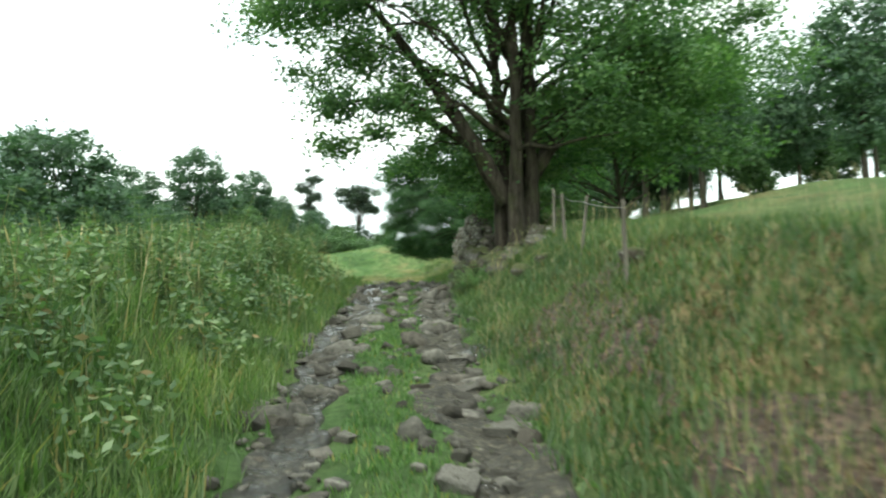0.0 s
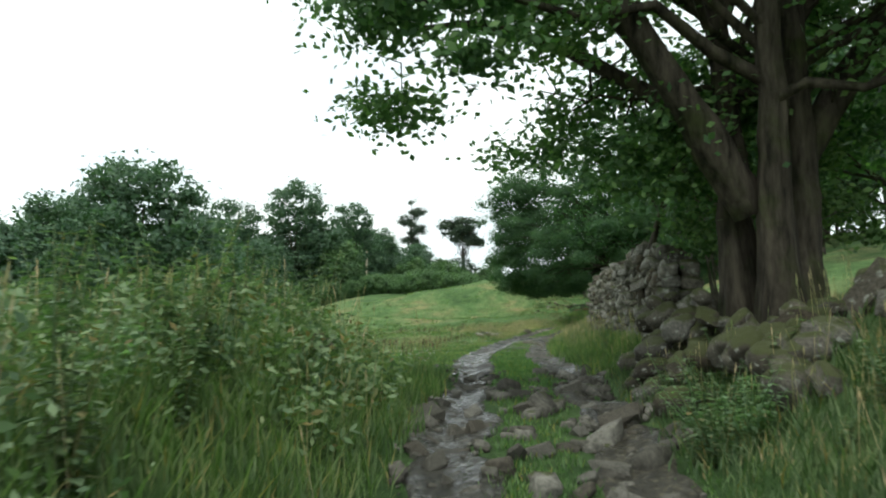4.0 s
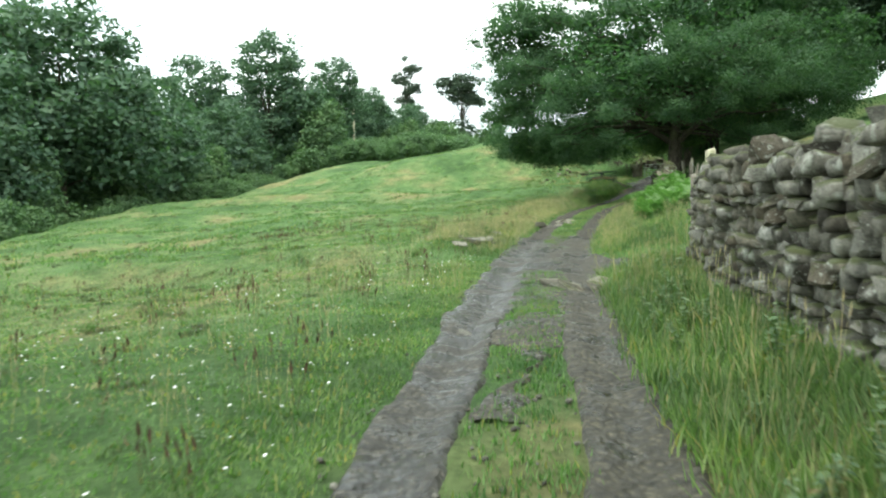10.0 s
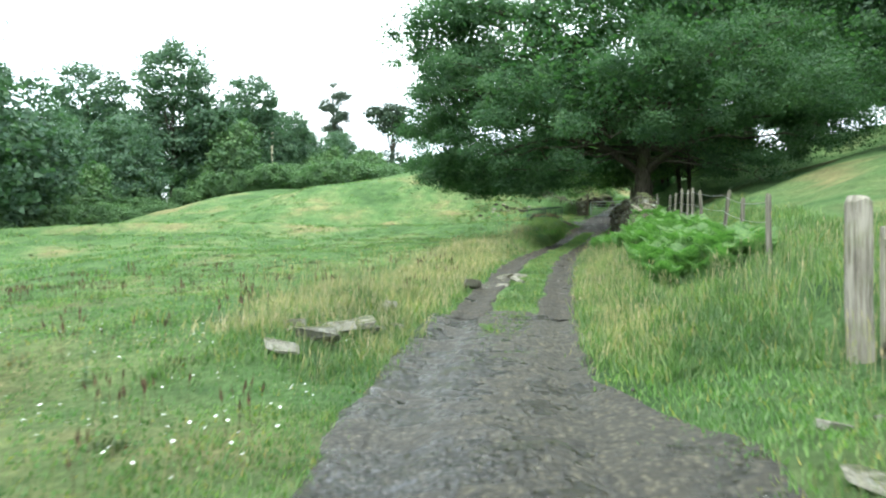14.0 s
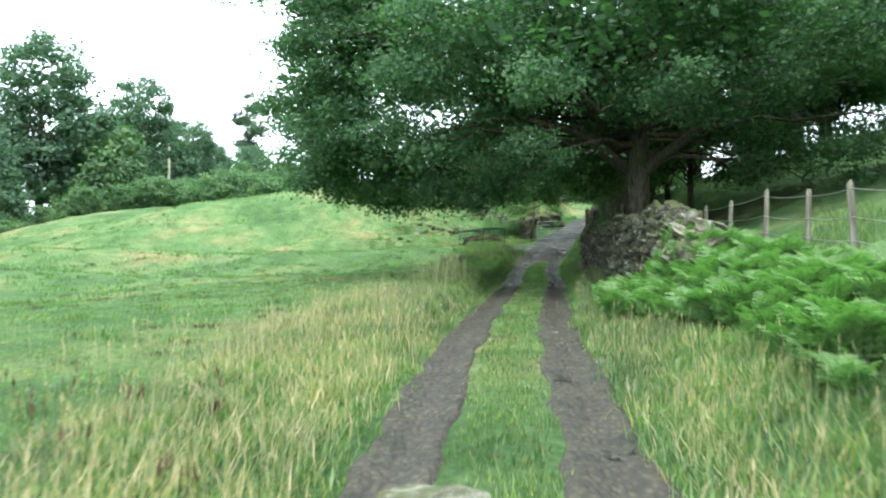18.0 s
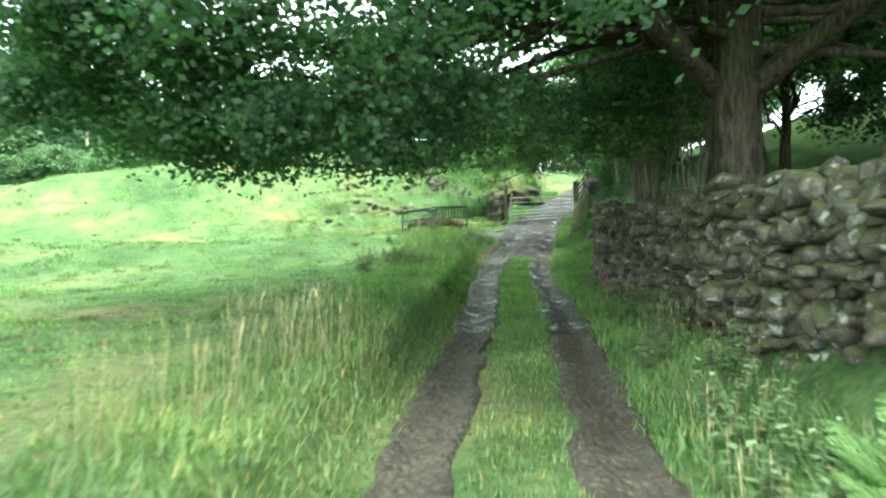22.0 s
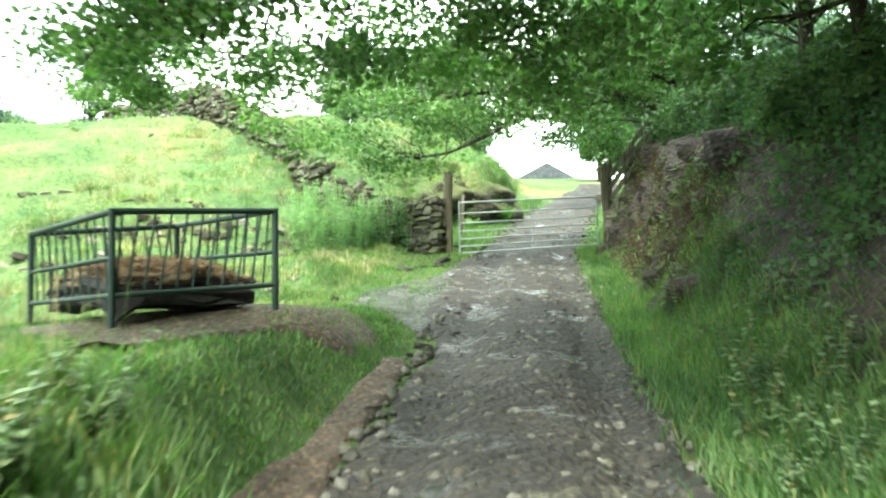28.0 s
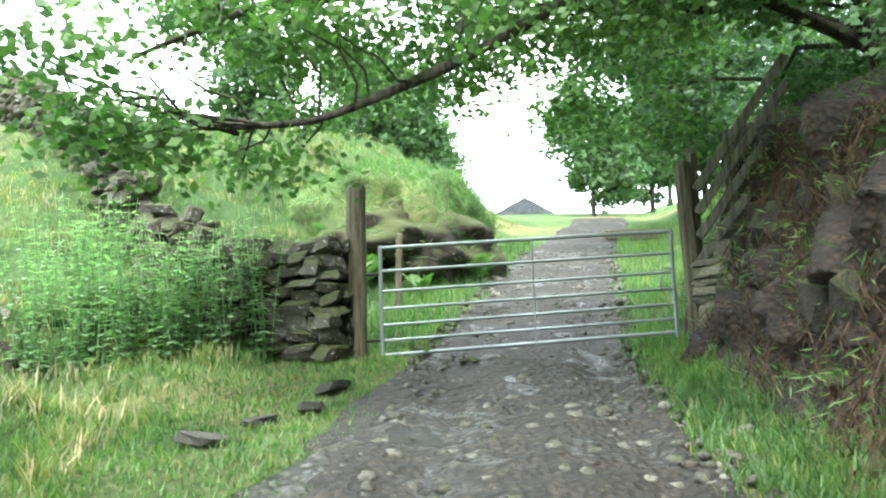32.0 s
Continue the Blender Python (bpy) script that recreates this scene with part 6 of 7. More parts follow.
# seeding grass
for y0, y1, f0, f1, n, h in ((-2, 21, -7.0, -1.3, 1500, 0.85), (-2, 22, 1.3, 5.5, 900, 0.5), (22, 41, 1.2, 2.4, 650, 0.6), (24, 46, -6, -1.5, 700, 0.35), (46, 67, -3.6, -1.3, 1500, 0.38), (46, 66, 1.2, 2.4, 900, 0.42), (64, 80, 1.2, 2.2, 260, 0.45), (69, 73, -2.6, -1.7, 260, 0.6),
                         (54, 62, -7, -3, 700, 0.35), (44, 50, 3, 9, 1200, 0.5), (80, 92, -3.4, -1.8, 160, 0.5)):
    x, y = scatter(n, y0, y1, f0, f1, rg)
    x, y = clumped(x, y, rg, 0.16, 7)
    ears("seeding_grass", x, y, h, straw_blade, rg, "pale flowering grass stems in the verge")
for y0, y1, f0, f1, n, h in ((46, 67.5, -3.6, -1.25, 10500, 0.32), (46, 66, 1.15, 2.2, 4200, 0.27), (-2, 20, 1.4, 5, 4500, 0.24), (96, 122, -12, -3, 15000, 0.2), (24, 46, -12, -3, 9000, 0.1)):
    x, y = scatter(n, y0, y1, f0, f1, rg)
    x, y = clumped(x, y, rg, 0.12, 9)
    blades("dry_grass", x, y, h, 0.005, straw_blade, rg, 0.8, "yellowed dry grass in the verge")


for y0, y1, f0, f1, n, h, mt in ((100, 118, -13, -3.2, 14000, 0.3, straw_blade), (100, 118, -13, -3.2, 14000, 0.26, verge_blade), (26, 60, -22, -3, 12000, 0.22, verge_blade), (60, 100, -22, -4, 9000, 0.2, verge_blade)):
    x, y = scatter(n, y0, y1, f0, f1, rg)
    x, y = clumped(x, y, rg, 0.13, 60)
    blades("tussock_grass", x, y, h, 0.008, mt, rg, 0.8, "rough tussocks of coarse grass on the slope")


rush_blade = leaf_material("coarse_tuft", (0.05, 0.085, 0.035), (0.085, 0.125, 0.05), (0.15, 0.15, 0.075), 0.3, brown=(0.16, 0.09, 0.05))
for y0, y1, f0, f1, n, h in ((23, 62, -15, -1.7, 9000, 0.12), (60, 102, -16, -3, 7000, 0.12), (25, 120, -40, -14, 9000, 0.2)):
    x, y = scatter(n, y0, y1, f0, f1, rg)
    x, y = clumped(x, y, rg, 0.1, 42)
    blades("coarse_tufts", x, y, h, 0.009, rush_blade, rg, 0.9, "dark coarse tufts dotted over the pasture")
x, y = scatter(900, 24, 47, -8, -1.6, rg)
fv, ff = leaf_arrays(np.stack([x, y, g(x, y) + 0.07], 1), 0.035, rg, 0.0, 0.9, 0.9)
tagged(raw("clover_flowers", fv, ff, render_white), "tiny white clover flowers scattered in short grass", "flowers", "", "stuff")
x, y = scatter(1500, 24, 60, -13, -1.8, rg)
x, y = clumped(x, y, rg, 0.08, 5)
ears("dock_stalks", x, y, 0.3, root_brown, rg, "brown seeding dock stalks in the pasture", 0.16)


def stalk_plant(name, h, pairs, leaf, mat, seed, stems=3, splay=0.25, narrow=0.35, droop=0.3):
    """A weed with leafy upright stems (nettle, willowherb, dock): stems and leaves."""
    rng = np.random.RandomState(seed)
    top = new(name)
    st, cen, dirs, sizes = [], [], [], []
    for k in range(stems):
        a = rng.uniform(0, 6.28)
        hh = h * rng.uniform(0.7, 1.1)
        e = np.array([math.cos(a), math.sin(a), 0]) * splay * hh * rng.uniform(0.3, 1)
        t = np.linspace(0, 1, 5)[:, None]
        pts = np.array([[0, 0, -0.05]]) + e * t ** 1.6 + np.array([0, 0, hh]) * t + np.array([math.cos(a), math.sin(a), 0]) * 0.04
        st.append((pts, np.linspace(0.007, 0.003, 5)))
        for j in range(pairs):
            u = 0.12 + 0.88 * (j + rng.rand() * 0.6) / pairs
            p = np.array([np.interp(u, t[:, 0], pts[:, c]) for c in range(3)])
            b = rng.uniform(0, 6.28)
            for s_ in (0, math.pi):
                sz = leaf * (1.15 - 0.6 * u) * rng.uniform(0.75, 1.25)
                d = np.array([math.cos(b + s_), math.sin(b + s_), 0.35 - droop - 0.2 * rng.rand()])
                d /= np.linalg.norm(d)
                cen.append(p)
                dirs.append(d)
                sizes.append(sz)
    tagged(tubes("stem", st, mat, top, 3), kind="stuff")
    cen, dirs, sizes = np.array(cen), np.array(dirs), np.array(sizes)[:, None]
    side = np.cross(dirs, [[0, 0, 1.0]])
    side /= np.linalg.norm(side, axis=1)[:, None]
    midp = cen + dirs * sizes * 0.45
    v = np.stack([cen, midp + side * sizes * narrow, cen + dirs * sizes - np.array([0, 0, 0.12]) * sizes, midp - side * sizes * narrow], 1).reshape(-1, 3)
    tagged(raw("foliage", v, np.arange(len(v)).reshape(-1, 4), mat, top), kind="stuff")
    return top


def fern_plant(name, seed, fronds=5, size=0.8):
    """A bracken plant: arching fronds, each with a rib and paired side fronds cut into leaflets."""
    rng = np.random.RandomState(seed)
    top = new(name)
    for k in range(fronds):
        a = k * 6.283 / fronds + rng.normal() * 0.4
        L_ = size * rng.uniform(0.75, 1.2)
        d = np.array([math.cos(a), math.sin(a), 0])
        sd = np.array([-d[1], d[0], 0])
        t = np.linspace(0, 1, 9)
        rib = d * (L_ * 0.62 * t ** 1.7)[:, None] + np.array([0, 0, 1.0]) * (L_ * (1.3 * t - 0.45 * t ** 2.6))[:, None]
        vs, fs = [], []
        for j in range(8):
            o = len(vs)
            vs += [rib[j] + sd * 0.004, rib[j + 1], rib[j] - sd * 0.004]
            fs.append((o, o + 1, o + 2))
        n = 12
        for j in range(n):
            u = 0.3 + 0.7 * (j + 0.3) / n
            p = np.array([np.interp(u, t, rib[:, c]) for c in range(3)])
            q = np.array([np.interp(min(1, u + 0.05), t, rib[:, c]) for c in range(3)]) - p
            q /= max(np.linalg.norm(q), 1e-6)
            ln = L_ * 0.42 * (1 - (j + 0.3) / n) ** 0.8 + 0.02
            for s_ in (-1, 1):
                w = sd * s_ * 0.9 + q * 0.42 - np.array([0, 0, 0.12 + 0.22 * rng.rand()])
                w /= np.linalg.norm(w)
                for i in range(5):
                    c0 = p + w * ln * (i / 5.0)
                    c1 = p + w * ln * ((i + 1.1) / 5.0)
                    lw = ln * 0.3 * (1 - i / 5.4)
                    for e in (-1, 1):
                        o = len(vs)
                        vs += [c0, c0 * 0.35 + c1 * 0.65 + q * e * lw, c1]
                        fs.append((o, o + 1, o + 2))
        raw("frond", np.array(vs), np.array(fs), fern_leaf, top)
    return top


def sow(proto, first, x, y, rz, scale, label, category, group, sink=0.02):
    ob = proto if first else copy_thing(proto, Matrix.Identity(4))
    ob.matrix_basis = Matrix.LocRotScale((x, y, float(g(x, y)) - sink), Euler((0, 0, rz)), (scale,) * 3)
    return tagged(ob, label, category, group)


def sow_many(proto_list, places, smin, smax, label, category, group, seed):
    rng = np.random.RandomState(seed)
    for k, (x, y) in enumerate(places):
        p = proto_list[k % len(proto_list)]
        sow(p, k < len(proto_list), x, y, rng.uniform(0, 6.28), rng.uniform(smin, smax), label, category, group)


def ring(n, y0, y1, f0, f1, seed):
    r_ = np.random.RandomState(seed)
    x_, y_ = scatter(n, y0, y1, f0, f1, r_)
    return list(zip(x_, y_))


ferns = [fern_plant("bracken", 700 + k, 5, 0.52) for k in range(4)]
sow_many(ferns, ring(130, 50.5, 61, 2.5, 4.3, 1) + ring(140, 60.5, 67.5, 1.9, 4.0, 5) + ring(10, 107, 116, -4.5, -3.0, 2) + ring(8, 63, 67, 1.6, 2.6, 3) + ring(60, 62.5, 68.5, 1.7, 3.0, 33) + [(7.0, 110.0), (7.9, 110.2), (8.7, 110.7), (6.5, 109.4), (7.4, 109.2)], 0.8, 1.35, "bright green bracken on the bank", "fern", "bracken on the bank", 4)
nettles = [stalk_plant("nettle", 1.35, 12, 0.14, nettle_leaf, 720 + k, 4, 0.25, 0.26) for k in range(3)]
nest = [(5.25 - 2.6 * u + 0.25 * math.sin(k * 2.1), 105.35 - 0.3 * u + 1.7 * abs(math.sin(k * 1.3)) * (0.3 + u)) for k, u in enumerate(np.linspace(0, 1, 64))]
sow_many(nettles, nest, 0.75, 1.15, "tall grey-green nettles against the wall", "nettle", "nettles by the walls", 7)
weeds = [stalk_plant("willowherb", 1.15, 20, 0.13, weed_leaf, 740 + k, 6, 0.26, 0.24) for k in range(4)]
sow_many(weeds, ring(290, -0.5, 19.5, -8.5, -2.2, 8) + ring(16, 19, 22.5, -5.5, -2.6, 9), 0.65, 1.25, "tall leafy willowherb crowding the lane's edge", "weed", "tall weeds on the lane's edge", 10)
herbs = [stalk_plant("verge_herb", 0.42, 11, 0.085, weed_leaf, 760 + k, 5, 0.5, 0.34) for k in range(3)]
sow_many(herbs, ring(55, 88, 99, 1.4, 2.8, 11) + ring(60, 84, 91.5, -4.4, -1.7, 12) + ring(34, 24, 40, 1.3, 2.3, 13) + ring(24, 16, 20, 1.2, 2.4, 14) + ring(66, 66, 88, 1.3, 2.3, 15), 0.7, 1.5, "low leafy herb in the verge", "weed", "low herbs in the verge", 16)
docks = [stalk_plant("dock", 0.5, 7, 0.1, weed_leaf, 780 + k, 2, 0.15, 0.3) for k in range(2)]
sow_many(docks, ring(90, 24, 60, -14, -2.2, 17) + ring(50, 58, 98, -14, -3, 18), 0.5, 1.0, "dark dock plant standing in the pasture", "weed", "docks in the pasture", 19)
# leafy undergrowth between the tall weeds
xu, yu = scatter(46000, -2, 20, -9, -1.55, rg)
xu, yu = clumped(xu, yu, rg, 0.2, 150)
hu_ = rg.beta(2.2, 1.6, len(xu)) * (0.55 + 0.35 * sm(cx(yu) - xu, 1.6, 3.4)) * (1 + 0.25 * hills(xu, yu, 2.0, 71))
vu, fu = leaf_arrays(np.stack([xu, yu, g(xu, yu) + hu_], 1), 0.1, rg, 0.2, 0.42, 0.4)
tagged(raw("undergrowth", vu, fu, weed_leaf), "olive green leafy undergrowth between tall weeds", "weed", "", "stuff")
thistle = stalk_plant("thistle", 0.95, 11, 0.16, nettle_leaf, 790, 1, 0.05, 0.2, 0.4)
sow(thistle, True, -1.24, 76.1, 0.4, 1.0, "tall spiky thistle at the edge of the shade", "thistle", "thistles in the field")
sow(thistle, False, -6.35, 36.9, 1.4, 0.55, "dark spiky thistle in the short pasture", "thistle", "thistles in the field")
sow(thistle, False, -6.2, 36.75, 3.4, 0.5, "dark spiky thistle in the short pasture", "thistle", "thistles in the field")


def foxglove(seed):
    rng = np.random.RandomState(seed)
    top = stalk_plant("foxglove", 0.9, 3, 0.16, weed_leaf, seed, 1, 0.08, 0.3)
    vs, fs = [], []
    for j in range(16):
        a, z_ = rng.uniform(-1.2, 1.2), 0.5 + 0.4 * j / 16
        d = np.array([math.cos(a), math.sin(a), -0.5])
        p = np.array([0.05, 0.0, z_])
        sd = np.array([-d[1], d[0], 0])
        w = 0.03 * (1.1 - 0.5 * j / 16)
        o = len(vs)
        vs += [p, p + d * w * 1.6 + sd * w, p + d * w * 2.4, p + d * w * 1.6 - sd * w, p + d * w * 1.7 + np.array([0, 0, w])]
        fs += [(o, o + 1, o + 2, o + 3), (o, o + 1, o + 4, o + 3)]
    raw("flower_spike", np.array(vs), np.array(fs), foxglove_pink, top)
    return top


fx = foxglove(801)
for k, (x, y) in enumerate(((2.55, 63.9), (2.75, 64.2), (3.05, 64.4), (2.6, 63.3), (3.4, 69.0), (4.25, 80.0), (4.1, 79.2), (1.0, 35.0))):
    sow(fx, k == 0, x, y, k * 1.3 + 3.6, 0.7, "pink foxglove in flower", "foxglove", "foxgloves by the walls")

# young firs and sprigs by the stony stretch
spr = stalk_plant("green_sprig", 0.6, 12, 0.14, nettle_leaf, 810, 9, 0.7, 0.16)
for k, (x, y) in enumerate(((0.35, 17.6), (0.6, 17.1), (-3.9, 15.2), (-4.6, 16.5))):
    sow(spr, k == 0, x, y, k * 1.1, 1.1, "bushy bright green sprig among boulders", "weed", "sprigs by the boulders")

# ---- trees over the upper lane ----
hz_lobes = [(0, 0, 3.6, 1.6, 1.6, 1.5), (-0.9, 0, 2.9, 1.3, 1.3, 1.0), (0.6, 0.5, 4.6, 1.4, 1.4, 1.2)]
hazel = tree_meshes("hazel", 5, 0.07, hz_lobes, 170, 26, 0.135, hazel_leaf, smooth_bark, 51, 0.45, 14, 0.25, inner=0.4, stems=7, sides=4, splay=8.0)
for k, (x, y, s_) in enumerate(((6.3, 83.4, 1.0), (6.9, 84.8, 1.1), (7.3, 86.0, 1.15), (7.9, 87.4, 1.2), (6.0, 81.4, 1.0), (8.3, 89.2, 1.2), (8.2, 91.2, 1.1), (5.9, 79.3, 0.9), (1.7, 22.9, 0.75), (2.3, 22.1, 0.8))):
    ob = hazel if k == 0 else copy_thing(hazel, Matrix.Identity(4))
    ob.matrix_basis = Matrix.LocRotScale((x, y, float(g(x, y)) - 0.2), Euler((0, 0, k * 1.7)), (s_,) * 3)
    tagged(ob, "many-stemmed hazel behind the mossy wall", "tree", "hazels behind the wall")
bank_lobes = [(-1.4, -1.0, 3.6, 2.4, 2.6, 1.8), (0.6, 0.6, 4.6, 2.4, 2.6, 1.9), (-2.0, 1.6, 3.0, 1.8, 2.0, 1.3), (1.0, -2, 3.2, 2, 2, 1.6)]
bank_tree = tree_meshes("bank_tree", 6.5, 0.16, bank_lobes, 300, 20, 0.185, sycamore_leaf, bark, 52, 0.52, 16, 0.2, inner=0.4, bs=4, lean=(-1.0, 0))
for k, (x, y, s_, r_) in enumerate(((9.2, 94.6, 0.85, 0), (10.2, 97.2, 0.85, 40), (11.9, 99.6, 0.8, 10), (9.2, 89.6, 0.9, 100), (9.5, 85.5, 1.0, 30), (9.0, 81.5, 1.0, 70), (11.5, 95, 1.2, 120), (5.5, 23.3, 0.9, 20), (8.5, 91.8, 0.85, 200), (8.9, 93.0, 0.8, 280))):
    ob = bank_tree if k == 0 else copy_thing(bank_tree, Matrix.Identity(4))
    ob.matrix_basis = Matrix.LocRotScale((x, y, float(g(x, y)) - 0.2), Euler((0, 0, radians(r_))), (s_,) * 3)
    tagged(ob, "dark leafy tree rooted in the rocky bank", "tree", "trees on the rocky bank")
for k in range(26):
    y = 89 + 15 * ((k * 0.618) % 1)
    r_ = 3.2 + 1.6 * ((k * 0.37) % 1)
    stand("shrub_a", float(cx(y)) + r_, y, k * 61, 0.24 + 0.2 * ((k * 0.71) % 1), group="shrubs on the rocky bank")
xb, yb = scatter(9000, 88.5, 105, 1.9, 4.4, rg)
xb, yb = clumped(xb, yb, rg, 0.16, 14)
blades("dead_fronds", xb, yb, 0.2, 0.006, root_brown, rg, 1.6, "dead brown bracken and grass hanging on the bank")
xb, yb = scatter(9000, 2, 12, 1.5, 4.2, rg)
xb, yb = clumped(xb, yb, rg, 0.16, 16)
blades("dead_fronds", xb, yb, 0.16, 0.006, dead_straw, rg, 1.6, "dead brown grass on the earth bank")
yb, vb = rg.uniform(89, 105.3, 12000), rg.uniform(0, 1, 12000) ** 0.8
kb = rg.randint(0, 12000, 12000) // 14 * 14
yb, vb = yb[kb] + rg.normal(size=12000) * 0.14, np.clip(vb[kb] + rg.normal(size=12000) * 0.07, 0, 1)
wb = 1 - sm(yb, 94, 98)
pb = np.stack([cx(yb) + 1.8 + 0.65 * wb + (0.95 + 0.7 * wb) * vb + rg.normal(size=12000) * 0.06, yb, zr(yb) + 0.1 + 2.35 * vb], 1)
vv_, ff_ = leaf_arrays(pb, 0.26, rg, 1.6, 0.045, 0.2)
tagged(raw("hanging_roots", vv_, ff_, root_brown), "brown dead fronds and roots hanging down the bank", "roots", "", "stuff")
kb = rg.randint(0, 12000, 7000) // 60 * 60
pm = pb[kb] + rg.normal(size=(7000, 3)) * np.array([0.07, 0.22, 0.16])
vv_, ff_ = leaf_arrays(pm, 0.13, rg, 0.5, 0.12, 0.3)
tagged(raw("moss_tufts", vv_, ff_, grass_blade), "tufts of moss and fine grass on the earth face", "moss", "", "stuff")
# ivy and moss on the bank
xb, yb = scatter(26000, 88.5, 105, 2.9, 5.2, rg)
xb, yb = clumped(xb, yb, rg, 0.3, 200)
vv_, ff_ = leaf_arrays(np.stack([xb, yb, g(xb, yb) + 0.1 + 0.45 * rg.rand(len(xb))], 1), 0.085, rg, 0.3, 0.7, 0.5)
tagged(raw("ivy", vv_, ff_, oak_leaf), "dark ivy trailing over the earth bank", "ivy", "", "stuff")
xb, yb = scatter(9000, 89, 105, 2.0, 4.4, rg)
xb, yb = clumped(xb, yb, rg, 0.2, 40)
blades("bank_grass", xb, yb, 0.22, 0.006, grass_blade, rg, 1.2, "tufts of grass hanging on the earth bank")
# long grass over the knoll
kc = np.array([tuple(c) for c in knoll_co])
kc = np.repeat(kc, 7, 0) + rg.normal(size=(len(kc) * 7, 3)) * np.array([0.07, 0.1, 0.02])
kv, kf = leaf_arrays(kc + np.array([0, 0, 0.07]), 0.34, rg, -0.9, 0.05, 0.1)
kg = raw("long_grass", kv, kf, grass_blade, knoll)
kg.matrix_parent_inverse = knoll.matrix_basis.inverted()
tagged(kg, kind="stuff")
oc = np.array([tuple(face.matrix_basis @ v.co) for v in face.data.vertices if v.co.y < 0.2 and v.co.z > -0.6])
oc = oc[rg.randint(0, len(oc) // 9, 2600) * 9] + rg.normal(size=(2600, 3)) * 0.13
ov, of = leaf_arrays(oc, 0.22, rg, -0.3, 0.07, 0.3)
tuft = raw("grass_tuft", ov, of, grass_blade, face)
tuft.matrix_parent_inverse = face.matrix_basis.inverted()
tagged(tuft, kind="stuff")
# oaks whose boughs reach over the lane and the gate
def reach(*pts):
    p = np.array(pts, float)
    return (p, 0.02 + 0.1 * np.linspace(1, 0, len(p)) ** 1.5)


g_lobes = [(-8.6, -3.0, -0.3, 1.7, 1.6, 0.7), (-10.2, -4.4, 0.0, 1.9, 1.6, 0.6), (-6.6, 2.1, 0.4, 1.3, 1.0, 0.6), (-5.2, 2.4, 0.6, 1.2, 1.0, 0.6), (-6.6, -0.8, -0.2, 1.3, 1.6, 0.8), (-5.2, -0.6, 0.4, 1.5, 1.6, 1.0), (-3.8, 0.2, 0.9, 1.6, 1.8, 1.1), (-6.0, 0.4, 1.5, 1.6, 1.8, 0.9), (-2.4, 1.4, 1.3, 1.5, 1.8, 1.0), (-1, 1.5, 2.7, 2.5, 2.5, 1.8), (-4, 1, 2.9, 3, 2.5, 1.4), (-2.2, -1.2, 1.4, 1.4, 1.4, 0.9), (-1.2, 3.0, 0.9, 1.2, 1.5, 1.0)]
gate_oak = tree_meshes("gate_oak", 8.5, 0.24, g_lobes, 1300, 44, 0.095, hazel_leaf, bark, 53, 0.42, 14, 0.06, inner=0.35, lean=(-1.2, 0.4),
                       boughs=[reach((-0.2, 0, 1.6), (-1.6, -0.2, 1.7), (-3.2, -0.4, 1.0), (-4.6, -0.6, 0.1), (-5.8, -0.8, -0.5), (-6.6, -1.0, -0.6)), reach((-0.3, 0, 2.2), (-2.0, -0.4, 2.4), (-3.9, -0.7, 1.6), (-4.6, -0.9, 0.9), (-4.7, -0.9, 0.2)), reach((-3.2, -0.4, 1.0), (-4.8, -0.1, 1.0), (-6.4, 0.2, 0.8), (-7.4, 0.4, 0.4)), (np.array([(-3.9, -0.7, 1.6), (-6.0, -1.6, 1.3), (-8.0, -2.6, 0.7), (-9.8, -4.0, 0.5), (-10.8, -5.0, 0.4)]), np.linspace(0.04, 0.008, 5))])
gate_oak.matrix_basis = pose(11.6, 103.4, 12.2)
tagged(gate_oak, "oak leaning over the gate with long low boughs", "tree")
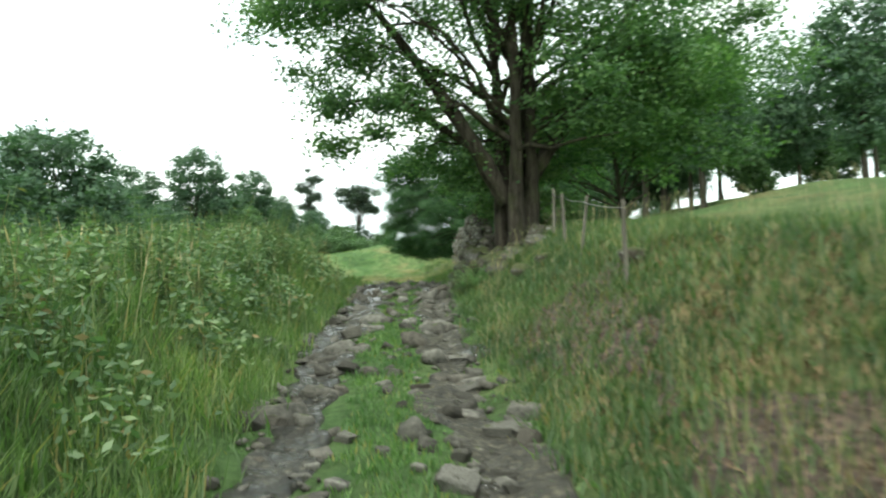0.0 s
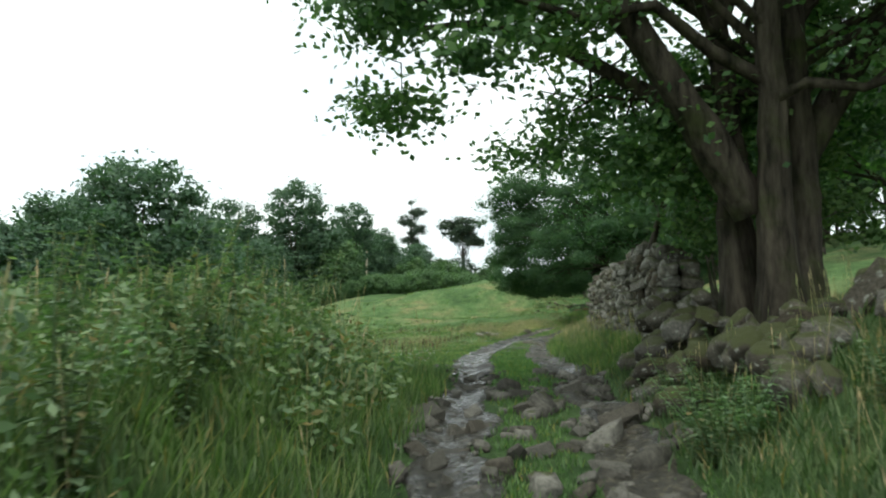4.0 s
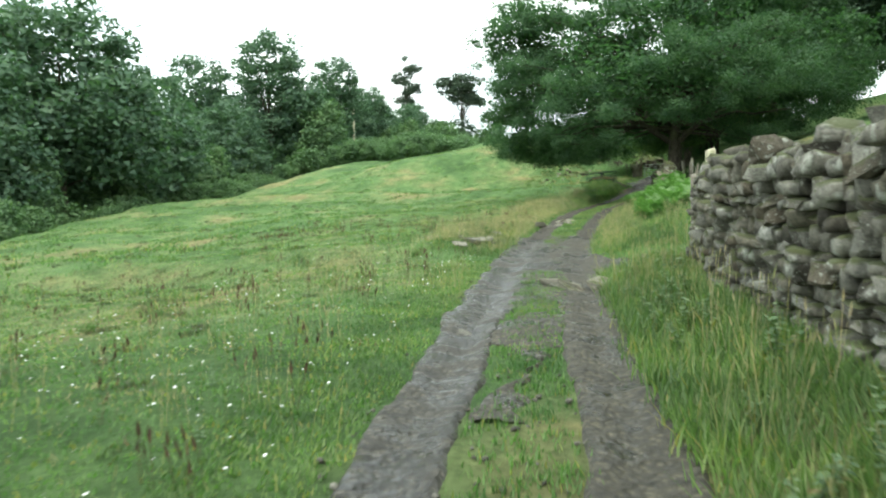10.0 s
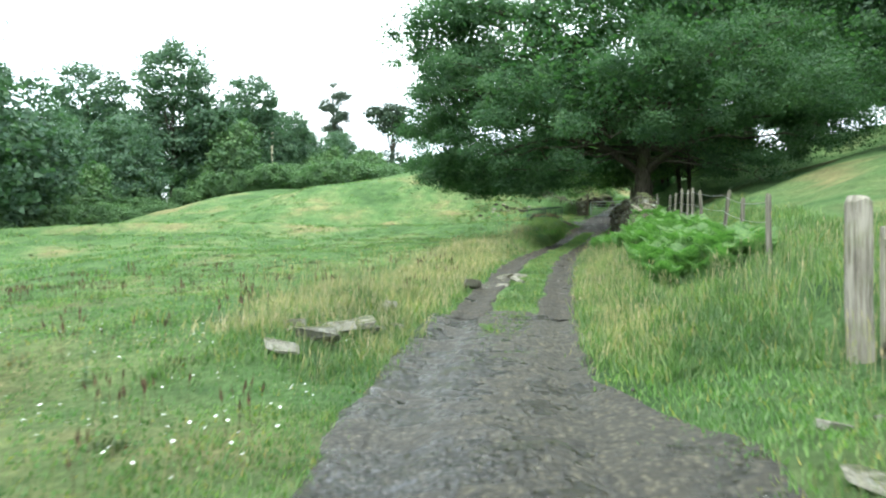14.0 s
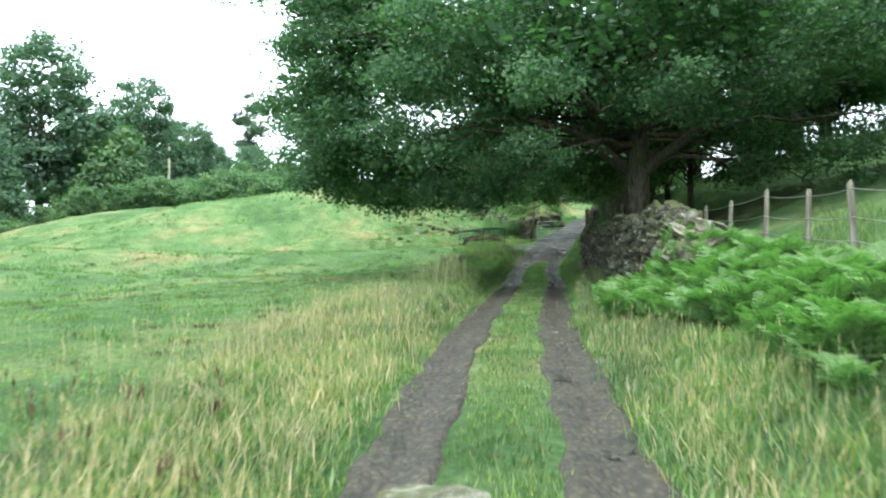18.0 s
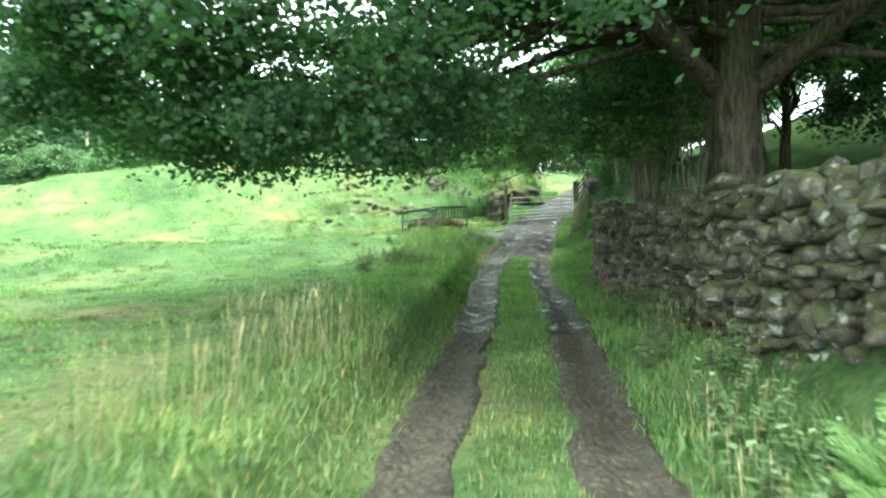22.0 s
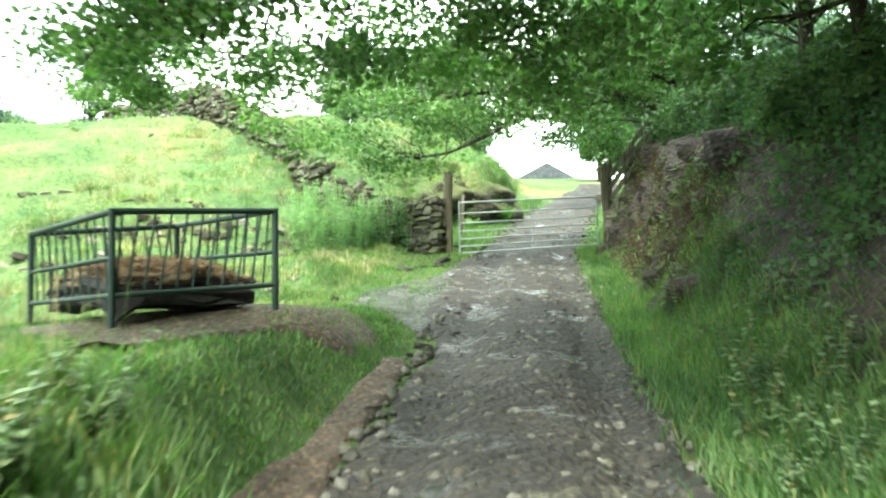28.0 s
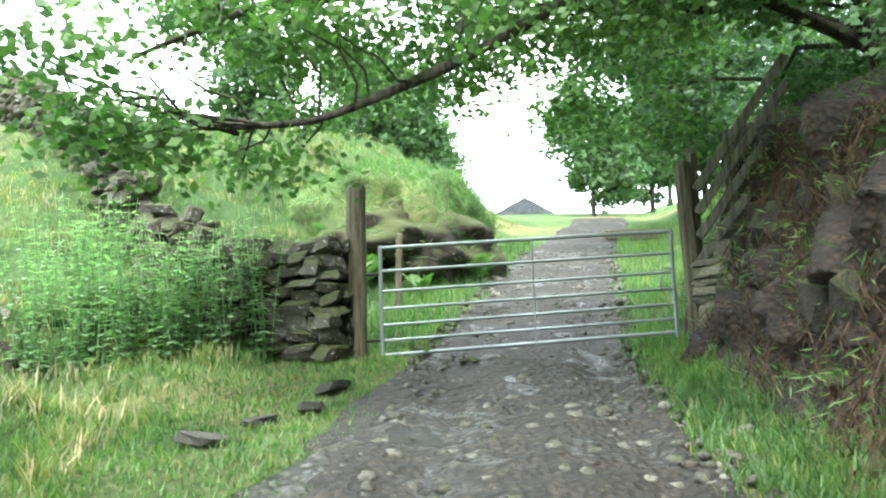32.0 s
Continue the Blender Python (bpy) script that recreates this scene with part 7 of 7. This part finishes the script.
l_lobes = [(-9.8, 3.0, 1.3, 2.0, 1.8, 0.8), (-7.6, 3.5, 1.1, 1.9, 1.8, 0.8), (-5.2, 3.5, 1.3, 1.9, 1.8, 0.9), (-3.0, 3.0, 1.4, 1.8, 1.8, 1.0), (-8.6, 2.5, 2.7, 2.4, 2.0, 0.9), (-5.5, 2.5, 2.9, 2.4, 2.0, 1.0), (-7.6, -0.5, 1.9, 1.8, 2.2, 0.8), (-5.5, 0, 2.2, 2, 2.2, 0.9), (-3, 0, 2.0, 2, 2.4, 1.1), (-1, -1, 2.2, 2.2, 2.4, 1.8), (0, 1, 3.5, 2.5, 2.5, 2.0), (-6, 1.5, 3.4, 2.6, 2.4, 1.2), (-2.5, -2.5, 3.2, 2.6, 2.0, 1.5), (0.5, -2.5, 1.4, 1.8, 2, 1.4), (-9, 1.0, 2.6, 1.6, 2, 0.8)]
lane_oak = tree_meshes("lane_oak", 8.0, 0.2, l_lobes, 1900, 44, 0.105, hazel_leaf, bark, 54, 0.48, 16, 0.1, inner=0.4, lean=(-1.0, 0), origin=(10.2, 92.5, 10.8),
                       boughs=[reach((-0.2, 0, 1.4), (-2.2, -0.1, 2.0), (-4.4, -0.2, 2.1), (-6.4, -0.3, 1.7), (-8.0, -0.5, 1.3)), reach((-0.2, 0, 1.8), (-2.0, 1.6, 2.2), (-4.4, 2.8, 2.0), (-6.8, 3.4, 1.5), (-9.2, 3.4, 1.0))])
lane_oak.matrix_basis = pose(10.2, 92.5, 10.8)
tagged(lane_oak, "oak on the bank spreading boughs across the lane", "tree")
for k, (x, y, s_, kind) in enumerate(((14.8, 114.0, 0.5, "open_a"), (17.5, 119, 0.5, "open_a"), (19.5, 122, 0.9, "light_a"), (19.5, 133, 0.9, "light_a"), (8.5, 126, 0.85, "light_a"), (25, 138, 1.0, "light_a"), (32, 150, 0.6, "round_b"), (6, 135, 0.8, "light_a"), (14, 150, 1.0, "light_a"), (-4, 130, 0.6, "light_a"), (37, 140, 0.8, "round_b"), (9.0, 124, 0.7, "light_a"), (4, 121, 0.6, "light_a"))):
    stand(kind, x, y, k * 50, s_, group="trees past the gate")
